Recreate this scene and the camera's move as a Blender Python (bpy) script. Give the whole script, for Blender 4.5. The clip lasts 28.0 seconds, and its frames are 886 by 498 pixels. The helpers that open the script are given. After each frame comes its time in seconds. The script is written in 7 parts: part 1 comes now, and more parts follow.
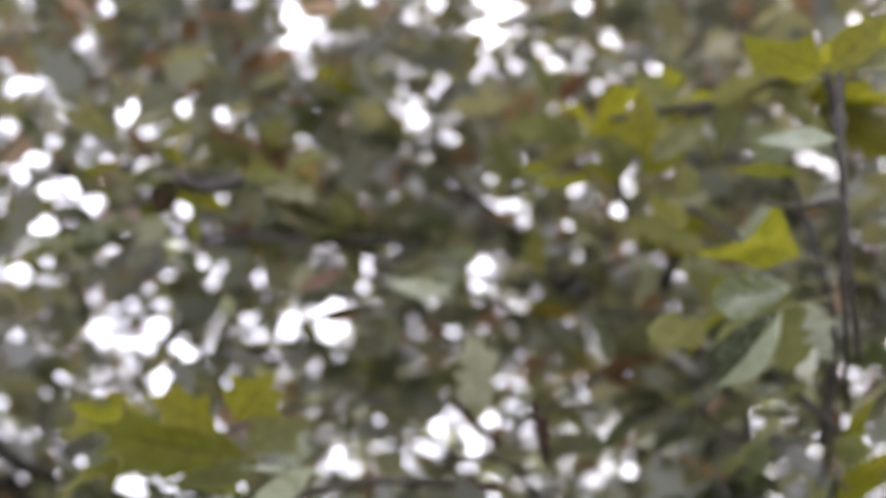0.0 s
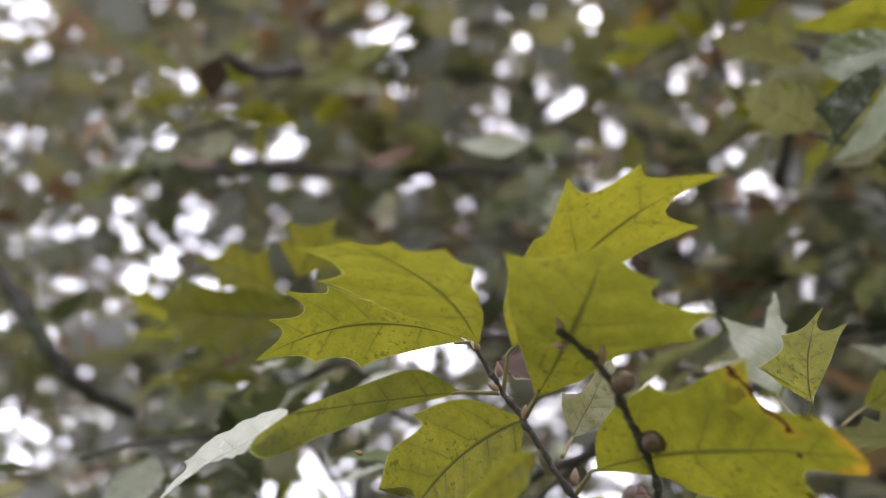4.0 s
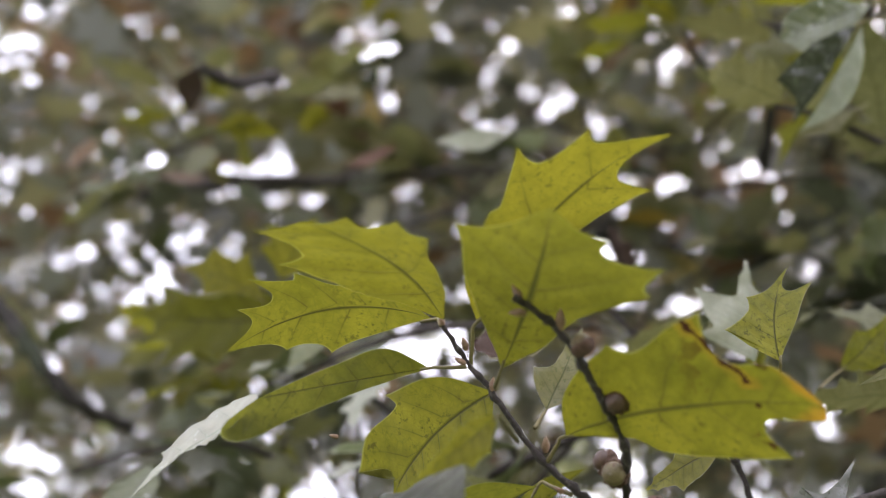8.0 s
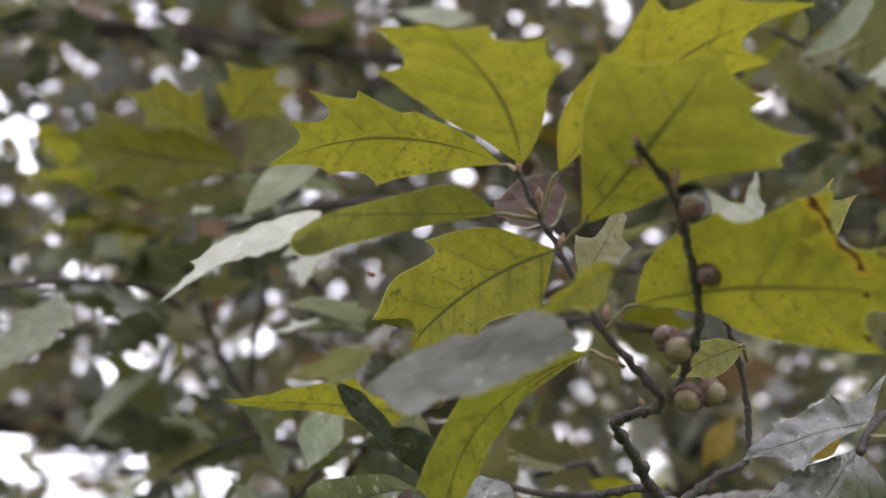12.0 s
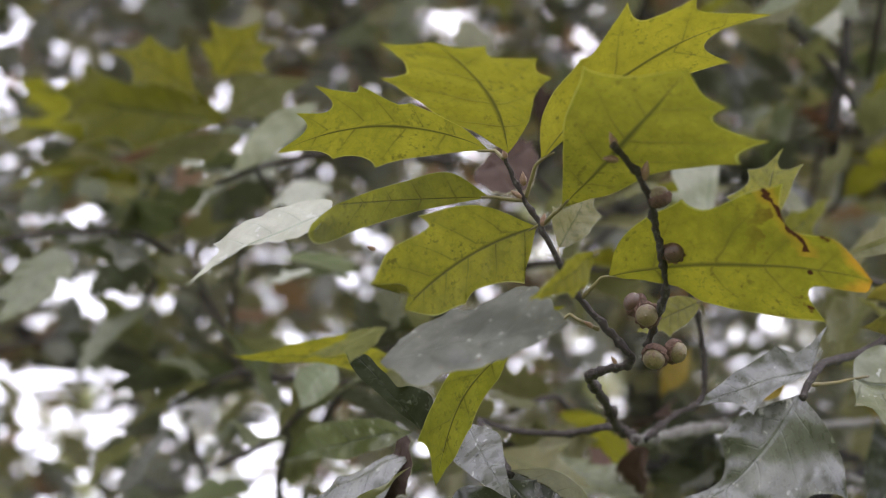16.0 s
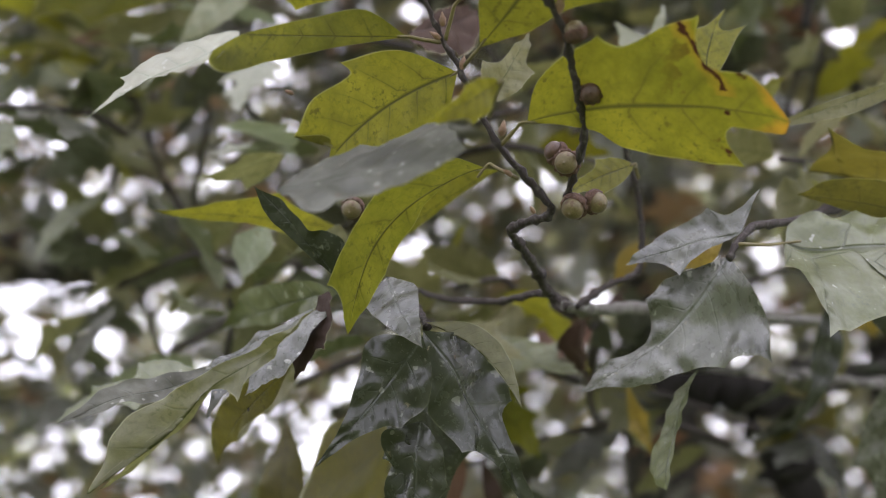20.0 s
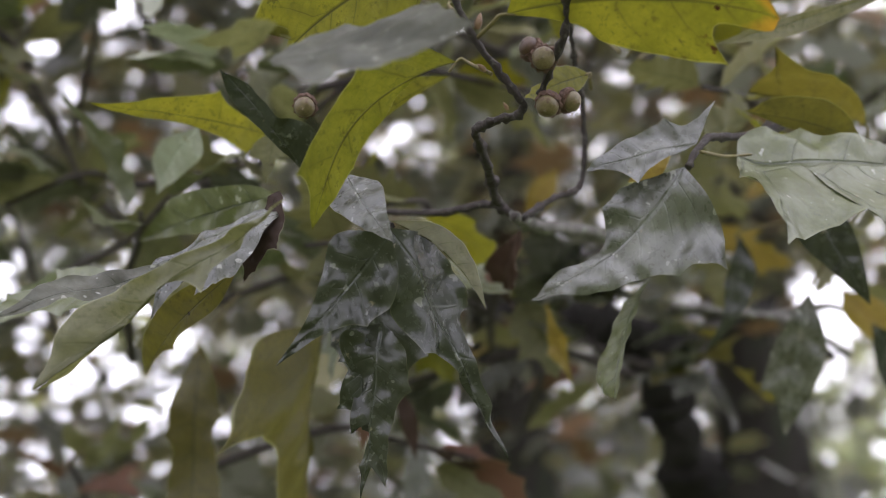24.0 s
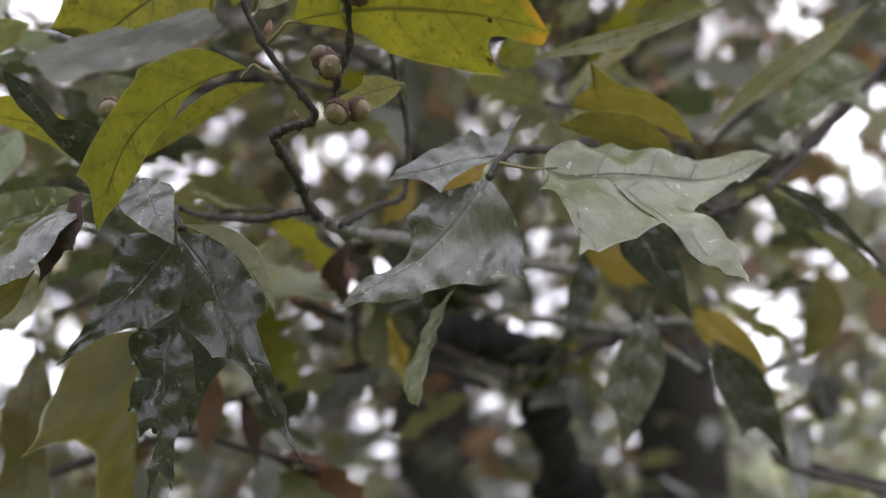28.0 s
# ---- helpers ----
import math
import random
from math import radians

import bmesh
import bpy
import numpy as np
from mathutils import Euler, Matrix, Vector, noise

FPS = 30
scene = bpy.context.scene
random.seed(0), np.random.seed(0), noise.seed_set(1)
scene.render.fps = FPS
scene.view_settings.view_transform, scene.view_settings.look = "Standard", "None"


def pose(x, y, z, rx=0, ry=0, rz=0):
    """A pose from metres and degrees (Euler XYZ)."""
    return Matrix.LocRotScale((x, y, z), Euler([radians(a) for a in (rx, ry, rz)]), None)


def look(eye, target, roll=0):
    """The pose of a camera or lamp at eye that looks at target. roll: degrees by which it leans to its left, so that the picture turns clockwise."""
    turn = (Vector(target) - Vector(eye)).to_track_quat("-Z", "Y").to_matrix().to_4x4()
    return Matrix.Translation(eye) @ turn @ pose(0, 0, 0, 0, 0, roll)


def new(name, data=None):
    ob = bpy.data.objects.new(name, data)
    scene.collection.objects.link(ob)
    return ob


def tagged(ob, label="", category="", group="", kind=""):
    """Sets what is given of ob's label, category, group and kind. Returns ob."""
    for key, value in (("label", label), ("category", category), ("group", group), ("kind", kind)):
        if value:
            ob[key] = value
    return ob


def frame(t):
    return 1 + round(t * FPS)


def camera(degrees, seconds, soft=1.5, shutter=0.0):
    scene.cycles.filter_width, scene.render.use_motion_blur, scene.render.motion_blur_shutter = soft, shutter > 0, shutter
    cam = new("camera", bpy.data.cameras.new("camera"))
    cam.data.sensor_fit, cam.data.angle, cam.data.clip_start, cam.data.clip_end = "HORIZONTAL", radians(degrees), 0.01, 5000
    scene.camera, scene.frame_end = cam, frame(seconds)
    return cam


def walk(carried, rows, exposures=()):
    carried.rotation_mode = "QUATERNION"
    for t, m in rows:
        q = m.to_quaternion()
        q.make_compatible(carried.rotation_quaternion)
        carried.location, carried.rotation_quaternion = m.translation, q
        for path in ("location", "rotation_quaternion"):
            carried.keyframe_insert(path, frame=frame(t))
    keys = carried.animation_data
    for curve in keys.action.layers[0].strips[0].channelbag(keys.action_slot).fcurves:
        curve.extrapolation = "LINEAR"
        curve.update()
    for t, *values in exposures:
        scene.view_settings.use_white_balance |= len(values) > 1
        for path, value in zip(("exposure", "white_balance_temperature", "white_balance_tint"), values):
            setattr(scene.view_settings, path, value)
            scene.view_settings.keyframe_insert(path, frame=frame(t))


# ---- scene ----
cam = camera(40, 28.0, soft=0.75)
cam.data.dof.use_dof = True
cam.data.dof.focus_distance = 0.535
cam.data.dof.aperture_fstop = 5.5
PATH = [
    (0.0, pose(0.0582, -0.1076, 1.8066, 116.035, 0, 3.969) @ pose(0, 0, 0, 0, 0, 1.940)),
    (0.5, pose(0.0616, -0.0756, 1.7740, 116.992, 0, 4.491) @ pose(0, 0, 0, 0, 0, 1.915)),
    (1.0, pose(0.0693, -0.0454, 1.7493, 117.977, 0, 4.953) @ pose(0, 0, 0, 0, 0, 1.892)),
    (1.5, pose(0.0701, -0.0191, 1.7367, 118.146, 0, 5.337) @ pose(0, 0, 0, 0, 0, 1.489)),
    (2.0, pose(0.0598, 0.0040, 1.7175, 117.549, 0, 6.313) @ pose(0, 0, 0, 0, 0, 1.217)),
    (2.5, pose(0.0619, 0.0272, 1.7111, 118.022, 0, 7.180) @ pose(0, 0, 0, 0, 0, 1.153)),
    (3.0, pose(0.0655, 0.0453, 1.6976, 118.318, 0, 8.108) @ pose(0, 0, 0, 0, 0, 1.164)),
    (3.5, pose(0.0746, 0.0665, 1.6886, 118.830, 0, 9.469) @ pose(0, 0, 0, 0, 0, 0.499)),
    (5.5, pose(0.0824, 0.1019, 1.6674, 121.086, 0, 11.788) @ pose(0, 0, 0, 0, 0, -0.851)),
    (6.0, pose(0.0674, 0.1216, 1.6567, 119.506, 0, 11.803) @ pose(0, 0, 0, 0, 0, -0.425)),
    (6.5, pose(0.0857, 0.1245, 1.6533, 118.689, 0, 12.670) @ pose(0, 0, 0, 0, 0, 1.081)),
    (7.0, pose(0.1150, 0.1154, 1.6615, 118.575, 0, 12.197) @ pose(0, 0, 0, 0, 0, 0.594)),
    (7.5, pose(0.1106, 0.0991, 1.6671, 119.317, 0, 13.108) @ pose(0, 0, 0, 0, 0, -2.208)),
    (8.0, pose(0.0964, 0.0825, 1.6679, 120.115, 0, 10.824) @ pose(0, 0, 0, 0, 0, -3.389)),
    (8.5, pose(0.0744, 0.0844, 1.6594, 118.790, 0, 8.350) @ pose(0, 0, 0, 0, 0, -3.374)),
    (9.0, pose(0.0521, 0.0870, 1.6571, 118.514, 0, 7.149) @ pose(0, 0, 0, 0, 0, -3.105)),
    (9.5, pose(0.0440, 0.0976, 1.6520, 118.132, 0, 5.972) @ pose(0, 0, 0, 0, 0, -2.865)),
    (10.0, pose(0.0332, 0.1062, 1.6503, 118.102, 0, 5.296) @ pose(0, 0, 0, 0, 0, -2.335)),
    (10.5, pose(0.0174, 0.1070, 1.6509, 117.603, 0, 4.551) @ pose(0, 0, 0, 0, 0, -2.023)),
    (11.0, pose(0.0128, 0.1141, 1.6553, 117.021, 0, 3.831) @ pose(0, 0, 0, 0, 0, -0.003)),
    (11.5, pose(0.0091, 0.1202, 1.6566, 116.509, 0, 2.987) @ pose(0, 0, 0, 0, 0, 1.110)),
    (12.0, pose(-0.0118, 0.1157, 1.6582, 116.154, 0, 0.992) @ pose(0, 0, 0, 0, 0, 1.036)),
    (12.5, pose(-0.0212, 0.1095, 1.6584, 115.401, 0, 0.187) @ pose(0, 0, 0, 0, 0, 0.703)),
    (14.5, pose(-0.0473, 0.0572, 1.6719, 112.910, 0, -1.978) @ pose(0, 0, 0, 0, 0, -0.490)),
    (15.0, pose(-0.0424, 0.0534, 1.6673, 112.412, 0, -1.705) @ pose(0, 0, 0, 0, 0, -0.586)),
    (15.5, pose(-0.0347, 0.0490, 1.6645, 112.389, 0, -1.281) @ pose(0, 0, 0, 0, 0, -0.783)),
    (16.0, pose(-0.0311, 0.0505, 1.6625, 111.644, 0, -1.632) @ pose(0, 0, 0, 0, 0, -0.712)),
    (16.5, pose(-0.0240, 0.0550, 1.6548, 111.389, 0, -0.882) @ pose(0, 0, 0, 0, 0, -0.398)),
    (17.0, pose(-0.0134, 0.0599, 1.6490, 111.087, 0, 0.250) @ pose(0, 0, 0, 0, 0, -0.007)),
    (17.5, pose(-0.0058, 0.0615, 1.6458, 110.894, 0, 1.317) @ pose(0, 0, 0, 0, 0, 0.307)),
    (18.0, pose(0.0011, 0.0610, 1.6444, 110.175, 0, 1.351) @ pose(0, 0, 0, 0, 0, 0.572)),
    (18.5, pose(0.0128, 0.0675, 1.6331, 109.861, 0, 1.507) @ pose(0, 0, 0, 0, 0, 0.933)),
    (19.0, pose(0.0145, 0.0715, 1.6318, 109.532, 0, 0.746) @ pose(0, 0, 0, 0, 0, 0.806)),
    (19.5, pose(0.0096, 0.0735, 1.6286, 109.363, 0, -0.247) @ pose(0, 0, 0, 0, 0, 0.907)),
    (20.0, pose(0.0093, 0.0759, 1.6286, 108.828, 0, -1.236) @ pose(0, 0, 0, 0, 0, 0.688)),
    (20.5, pose(0.0022, 0.0771, 1.6224, 108.475, 0, -2.398) @ pose(0, 0, 0, 0, 0, 0.529)),
    (21.0, pose(-0.0050, 0.0815, 1.6180, 108.676, 0, -3.733) @ pose(0, 0, 0, 0, 0, 0.690)),
    (21.5, pose(-0.0176, 0.0901, 1.6090, 108.628, 0, -5.042) @ pose(0, 0, 0, 0, 0, 0.585)),
    (23.5, pose(-0.0439, 0.1029, 1.6056, 107.561, 0, -7.896) @ pose(0, 0, 0, 0, 0, -0.458)),
    (24.0, pose(-0.0475, 0.1040, 1.6032, 107.404, 0, -9.650) @ pose(0, 0, 0, 0, 0, -0.512)),
    (24.5, pose(-0.0481, 0.1063, 1.6016, 107.263, 0, -10.794) @ pose(0, 0, 0, 0, 0, -0.450)),
    (25.0, pose(-0.0410, 0.1057, 1.5994, 107.146, 0, -11.419) @ pose(0, 0, 0, 0, 0, -0.537)),
    (25.5, pose(-0.0322, 0.1033, 1.5992, 106.787, 0, -12.205) @ pose(0, 0, 0, 0, 0, -0.251)),
    (26.0, pose(-0.0189, 0.0964, 1.6002, 106.838, 0, -11.957) @ pose(0, 0, 0, 0, 0, -0.375)),
    (26.5, pose(-0.0067, 0.0940, 1.5953, 107.038, 0, -12.117) @ pose(0, 0, 0, 0, 0, -0.369)),
    (27.0, pose(0.0036, 0.0905, 1.5962, 107.332, 0, -12.074) @ pose(0, 0, 0, 0, 0, -0.483)),
    (27.5, pose(0.0130, 0.0889, 1.5970, 107.666, 0, -12.254) @ pose(0, 0, 0, 0, 0, -0.451)),
    (28.0, pose(0.0214, 0.0880, 1.5982, 108.087, 0, -11.936) @ pose(0, 0, 0, 0, 0, -0.101)),
]
walk(cam, PATH, ((0.0, 1.87), (3.0, 1.74), (9.0, 1.64), (15.0, 1.61), (20.0, 1.54), (24.0, 1.40), (28.0, 1.37)))

# ---- overcast daylight ----
world = bpy.data.worlds.new("overcast_sky")
scene.world = world
world.use_nodes = True
wt = world.node_tree
wt.nodes.clear()
sky = wt.nodes.new("ShaderNodeTexSky")
sky.sky_type = "NISHITA"
sky.sun_disc = False
sky.sun_elevation = radians(48)
sky.sun_rotation = radians(25)
sky.dust_density = 6.0
sky.air_density = 1.0
cloud = wt.nodes.new("ShaderNodeMix")
cloud.data_type = "RGBA"
cloud.inputs[0].default_value = 0.86
cloud.inputs[7].default_value = (9.9, 9.6, 11.4, 1)
backg = wt.nodes.new("ShaderNodeBackground")
backg.inputs[1].default_value = 0.15
wout = wt.nodes.new("ShaderNodeOutputWorld")
wt.links.new(sky.outputs[0], cloud.inputs[6])
wt.links.new(cloud.outputs[2], backg.inputs[0])
wt.links.new(backg.outputs[0], wout.inputs[0])

sun_data = bpy.data.lights.new("sun", "SUN")
sun_data.energy = 1.0
sun_data.angle = radians(25)
sun_data.color = (1.0, 0.97, 0.92)
sun = new("sun", sun_data)
sun.matrix_world = look((1.2, 2.6, 6), (0, 0, 1.6))


# ---- materials ----
class Nodes:
    """A node tree with short ways to add and join nodes."""

    def __init__(self, name):
        self.mat = bpy.data.materials.new(name)
        self.mat.use_nodes = True
        self.tree = self.mat.node_tree
        self.tree.nodes.clear()
        self.out = self.tree.nodes.new("ShaderNodeOutputMaterial")

    def add(self, kind, **ins):
        n = self.tree.nodes.new("ShaderNode" + kind)
        for key, value in ins.items():
            self.put(n, key, value)
        return n

    def put(self, n, key, value):
        sock = n.inputs[int(key[1:])] if key[0] == "i" and key[1:].isdigit() else n.inputs[key.replace("_", " ")]
        if isinstance(value, bpy.types.NodeSocket):
            self.tree.links.new(value, sock)
        else:
            sock.default_value = value

    def math(self, op, a, b=0.0, c=0.0):
        n = self.tree.nodes.new("ShaderNodeMath")
        n.operation = op
        for k, v in enumerate((a, b, c)):
            self.put(n, "i%d" % k, v)
        return n.outputs[0]

    def mix(self, fac, a, b):
        n = self.tree.nodes.new("ShaderNodeMix")
        n.data_type = "RGBA"
        self.put(n, "i0", fac)
        self.put(n, "i6", a)
        self.put(n, "i7", b)
        return n.outputs[2]

    def noise(self, vec, scale, detail=3.0, rough=0.55):
        n = self.add("TexNoise", Scale=scale, Detail=detail, Roughness=rough)
        self.put(n, "Vector", vec)
        return n.outputs[0]

    def ramp(self, val, lo, hi):
        n = self.add("MapRange", i0=val, i1=lo, i2=hi)
        n.clamp = True
        return n.outputs[0]


def rgb(r, g, b):
    return (r, g, b, 1)


def leaf_material(name, face, through_col, vein, spot, spots=0.5, clear=0.5, rough=0.42, film=0.0, edge=None, vary=0.25, fine=True, spec=0.5, relief=0.3):
    """An oak leaf's blade: face colour, light that comes through, darker veins, blotches, dust film and a browned edge."""
    m = Nodes(name)
    info = m.add("ObjectInfo").outputs["Random"]
    uv = m.add("UVMap")
    uv.uv_map = "vein"
    flat = m.add("UVMap")
    flat.uv_map = "flat"
    sep = m.add("SeparateXYZ", i0=uv.outputs[0])
    phase, across = sep.outputs[0], m.math("ABSOLUTE", sep.outputs[1])
    shift = m.add("VectorMath", i0=flat.outputs[0])
    shift.operation = "ADD"
    comb = m.add("CombineXYZ", i0=info, i1=m.math("MULTIPLY", info, 7.3), i2=info)
    m.put(shift, "i1", comb.outputs[0])
    fv = shift.outputs[0]
    blot = m.noise(fv, 28, 4)
    grain = m.noise(fv, 260, 3)
    wob = m.math("MULTIPLY", m.math("SUBTRACT", m.noise(fv, 40, 2), 0.5), 0.35)
    saw = m.math("ABSOLUTE", m.math("SUBTRACT", m.math("FRACT", m.math("ADD", m.math("ADD", phase, wob), 0.5)), 0.5))
    side = m.math("SUBTRACT", 1.0, m.ramp(saw, 0.0, 0.058))
    saw2 = m.math("ABSOLUTE", m.math("SUBTRACT", m.math("FRACT", m.math("ADD", phase, wob)), 0.5))
    side = m.math("MAXIMUM", side, m.math("MULTIPLY", m.math("SUBTRACT", 1.0, m.ramp(saw2, 0.0, 0.04)), 0.2))
    side = m.math("MULTIPLY", side, m.math("SUBTRACT", 0.72, m.math("MULTIPLY", across, 0.5)))
    near_vein = m.math("MULTIPLY", m.math("SUBTRACT", 1.0, m.ramp(saw, 0.0, 0.3)), 0.22)
    mid = m.math("SUBTRACT", 1.0, m.ramp(across, 0.008, 0.06))
    net = m.add("TexVoronoi", Scale=420.0)
    net.feature = "DISTANCE_TO_EDGE"
    m.put(net, "Vector", fv)
    netv = m.math("MULTIPLY", m.math("SUBTRACT", 1.0, m.ramp(net.outputs[0], 0.02, 0.12)), 0.07 if fine and not film else 0.03)
    mesh_v = m.add("TexVoronoi", Scale=170.0)
    mesh_v.feature = "DISTANCE_TO_EDGE"
    m.put(mesh_v, "Vector", fv)
    meshv = m.math("MULTIPLY", m.math("SUBTRACT", 1.0, m.ramp(mesh_v.outputs[0], 0.01, 0.09)), 0.16 if fine and not film else 0.05)
    veins = m.math("MAXIMUM", m.math("MAXIMUM", m.math("MAXIMUM", side, mid), netv), m.math("MAXIMUM", meshv, near_vein))
    tone = m.math("ADD", m.math("MULTIPLY", blot, 0.5), m.math("ADD", m.math("MULTIPLY", grain, 0.3), m.math("MULTIPLY", m.noise(fv, 95, 3, 0.6), 0.25)))
    tone = m.ramp(tone, 0.36, 0.68)

    def dim(c, k):
        return (c[0] * k, c[1] * k, c[2] * k, 1)

    body = m.mix(tone, dim(face, 0.6), dim(face, 1.2))
    body = m.mix(m.math("MULTIPLY", info, vary), body, rgb(face[0] * 1.5, face[1] * 1.1, face[2] * 0.8))
    glow = m.mix(tone, (through_col[0] * 0.55, through_col[1] * 0.62, through_col[2] * 0.6, 1), dim(through_col, 1.1))
    glow = m.mix(m.math("MULTIPLY", info, vary), glow, rgb(through_col[0] * 1.25, through_col[1] * 0.98, through_col[2] * 0.8))
    body = m.mix(veins, body, vein)
    glow = m.mix(m.math("MULTIPLY", veins, 0.9), glow, dim(vein, 1.0))
    fleck = m.math("MULTIPLY", m.ramp(m.noise(fv, 330, 3, 0.65), 0.54, 0.68), m.ramp(blot, 0.36, 0.58))
    body = m.mix(m.math("MULTIPLY", fleck, 0.6), body, vein)
    glow = m.mix(m.math("MULTIPLY", fleck, 0.7), glow, vein)
    # pale leaf margin, made stronger to paint in the glint of sky-lit edges
    lit_margin = m.math("MULTIPLY", m.ramp(across, 0.965, 0.985), 0.1 if film else 0.7)
    body = m.mix(lit_margin, body, rgb(0.42, 0.42, 0.25))
    cell = m.add("TexVoronoi", Scale=75.0)
    m.put(cell, "Vector", fv)
    cs = m.add("SeparateXYZ", i0=cell.outputs["Color"])
    size = m.math("MULTIPLY", cs.outputs[1], 0.11)
    near = m.math("LESS_THAN", m.math("ADD", cell.outputs["Distance"], m.math("MULTIPLY", grain, 0.12)), m.math("ADD", size, 0.045))
    sp = m.math("MULTIPLY", near, m.math("GREATER_THAN", cs.outputs[0], 1.0 - 0.2 * spots))
    body = m.mix(sp, body, spot)
    glow = m.mix(sp, glow, dim(spot, 0.5))
    if edge:
        spot_at = m.add("UVMap")
        spot_at.uv_map = "place"
        both = m.add("SeparateXYZ", i0=spot_at.outputs[0])
        along, beside = both.outputs[0], both.outputs[1]
        # a torn brown line beside one of the side veins
        line = m.math("ADD", m.math("MULTIPLY", m.ramp(beside, -0.36, -0.06), 0.15), m.math("MULTIPLY", m.noise(fv, 110, 3), 0.11))
        gape = m.math("ABSOLUTE", m.math("SUBTRACT", along, m.math("ADD", line, 0.585)))
        crack = m.math("LESS_THAN", gape, m.math("MULTIPLY", m.noise(fv, 160, 2), 0.022))
        crack = m.math("MULTIPLY", crack, m.math("MULTIPLY", m.math("LESS_THAN", beside, -0.07), m.math("GREATER_THAN", beside, -0.37)))
        halo = m.math("MULTIPLY", m.math("SUBTRACT", 1.0, m.ramp(gape, 0.0, 0.05)), m.math("MULTIPLY", m.math("LESS_THAN", beside, -0.05), 0.5))
        body = m.mix(halo, body, edge)
        glow = m.mix(halo, glow, edge)
        body = m.mix(crack, body, spot)
        glow = m.mix(crack, glow, dim(spot, 0.7))
        worn = m.ramp(m.math("ADD", m.math("MULTIPLY", along, 0.9), m.math("ADD", m.math("MULTIPLY", across, 0.12), m.math("MULTIPLY", m.noise(fv, 45, 4), 0.45))), 1.10, 1.24)
        scorch = m.math("MULTIPLY", m.ramp(m.noise(fv, 70, 3, 0.6), 0.575, 0.615), m.ramp(along, 0.55, 0.75))
        body = m.mix(scorch, body, spot)
        glow = m.mix(scorch, glow, spot)
        body = m.mix(worn, body, edge)
        glow = m.mix(worn, glow, dim(edge, 1.4))
    if film:
        dust = m.math("MULTIPLY", m.ramp(m.math("ADD", m.math("MULTIPLY", m.noise(fv, 75, 5, 0.7), 0.55), m.math("MULTIPLY", m.noise(fv, 17, 3, 0.6), 0.55)), 0.47, 0.72), film)
        body = m.mix(dust, body, rgb(0.40, 0.405, 0.34))
        chips = m.ramp(m.noise(fv, 170, 2, 0.5), 0.67, 0.70)
        body = m.mix(m.math("MULTIPLY", chips, 0.2 + film), body, rgb(0.5, 0.5, 0.44))
        blight = m.math("MULTIPLY", m.ramp(m.noise(fv, 95, 4, 0.7), 0.66, 0.70), 0.75)
        body = m.mix(blight, body, rgb(0.22, 0.19, 0.13))
        glow = m.mix(dust, glow, dim(through_col, 0.4))
    rel = m.math("ADD", m.math("MULTIPLY", m.math("MAXIMUM", m.math("MAXIMUM", side, mid), near_vein), -relief if film else -0.8), m.math("ADD", m.math("MULTIPLY", grain, 0.07 if film else 0.5), m.math("MULTIPLY", blot, 0.9 if film else 0.6)))
    bump = m.add("Bump", Strength=0.6 if film else 0.5, Distance=0.0024 if film else 0.0008)
    m.put(bump, "Height", rel)
    bsdf = m.add("BsdfPrincipled", Roughness=rough)
    m.put(bsdf, "Base Color", body)
    m.put(bsdf, "Roughness", m.math("ADD", rough - 0.12, m.math("MULTIPLY", grain, 0.28)))
    m.put(bsdf, "Specular IOR Level", spec)
    m.put(bsdf, "Normal", bump.outputs[0])
    tr = m.add("BsdfTranslucent")
    m.put(tr, "Color", glow)
    m.put(tr, "Normal", bump.outputs[0])
    mixer = m.add("MixShader", i0=clear)
    m.put(mixer, "i1", bsdf.outputs[0])
    m.put(mixer, "i2", tr.outputs[0])
    m.put(m.out, "Surface", mixer.outputs[0])
    return m.mat


def solid_material(name, dark, light, rough, scale, bump_d=0.001, stretch=(1, 1, 1), spec=0.4, patch=None):
    m = Nodes(name)
    co = m.add("TexCoord").outputs["Object"]
    mp = m.add("Mapping")
    m.put(mp, "Vector", co)
    m.put(mp, "Scale", stretch)
    v = mp.outputs[0]
    big, small = m.noise(v, scale, 4), m.noise(v, scale * 7, 4, 0.65)
    tone = m.ramp(m.math("ADD", m.math("MULTIPLY", big, 0.6), m.math("MULTIPLY", small, 0.5)), 0.32, 0.74)
    col = m.mix(tone, dark, light)
    if patch:
        col = m.mix(m.ramp(m.noise(v, scale * 2.3, 3), 0.56, 0.66), col, patch)
    bump = m.add("Bump", Strength=0.7, Distance=bump_d)
    m.put(bump, "Height", m.math("ADD", big, small))
    bsdf = m.add("BsdfPrincipled")
    m.put(bsdf, "Base Color", col)
    m.put(bsdf, "Roughness", m.math("ADD", rough - 0.1, m.math("MULTIPLY", small, 0.2)))
    m.put(bsdf, "Specular IOR Level", spec)
    m.put(bsdf, "Normal", bump.outputs[0])
    m.put(m.out, "Surface", bsdf.outputs[0])
    return m.mat


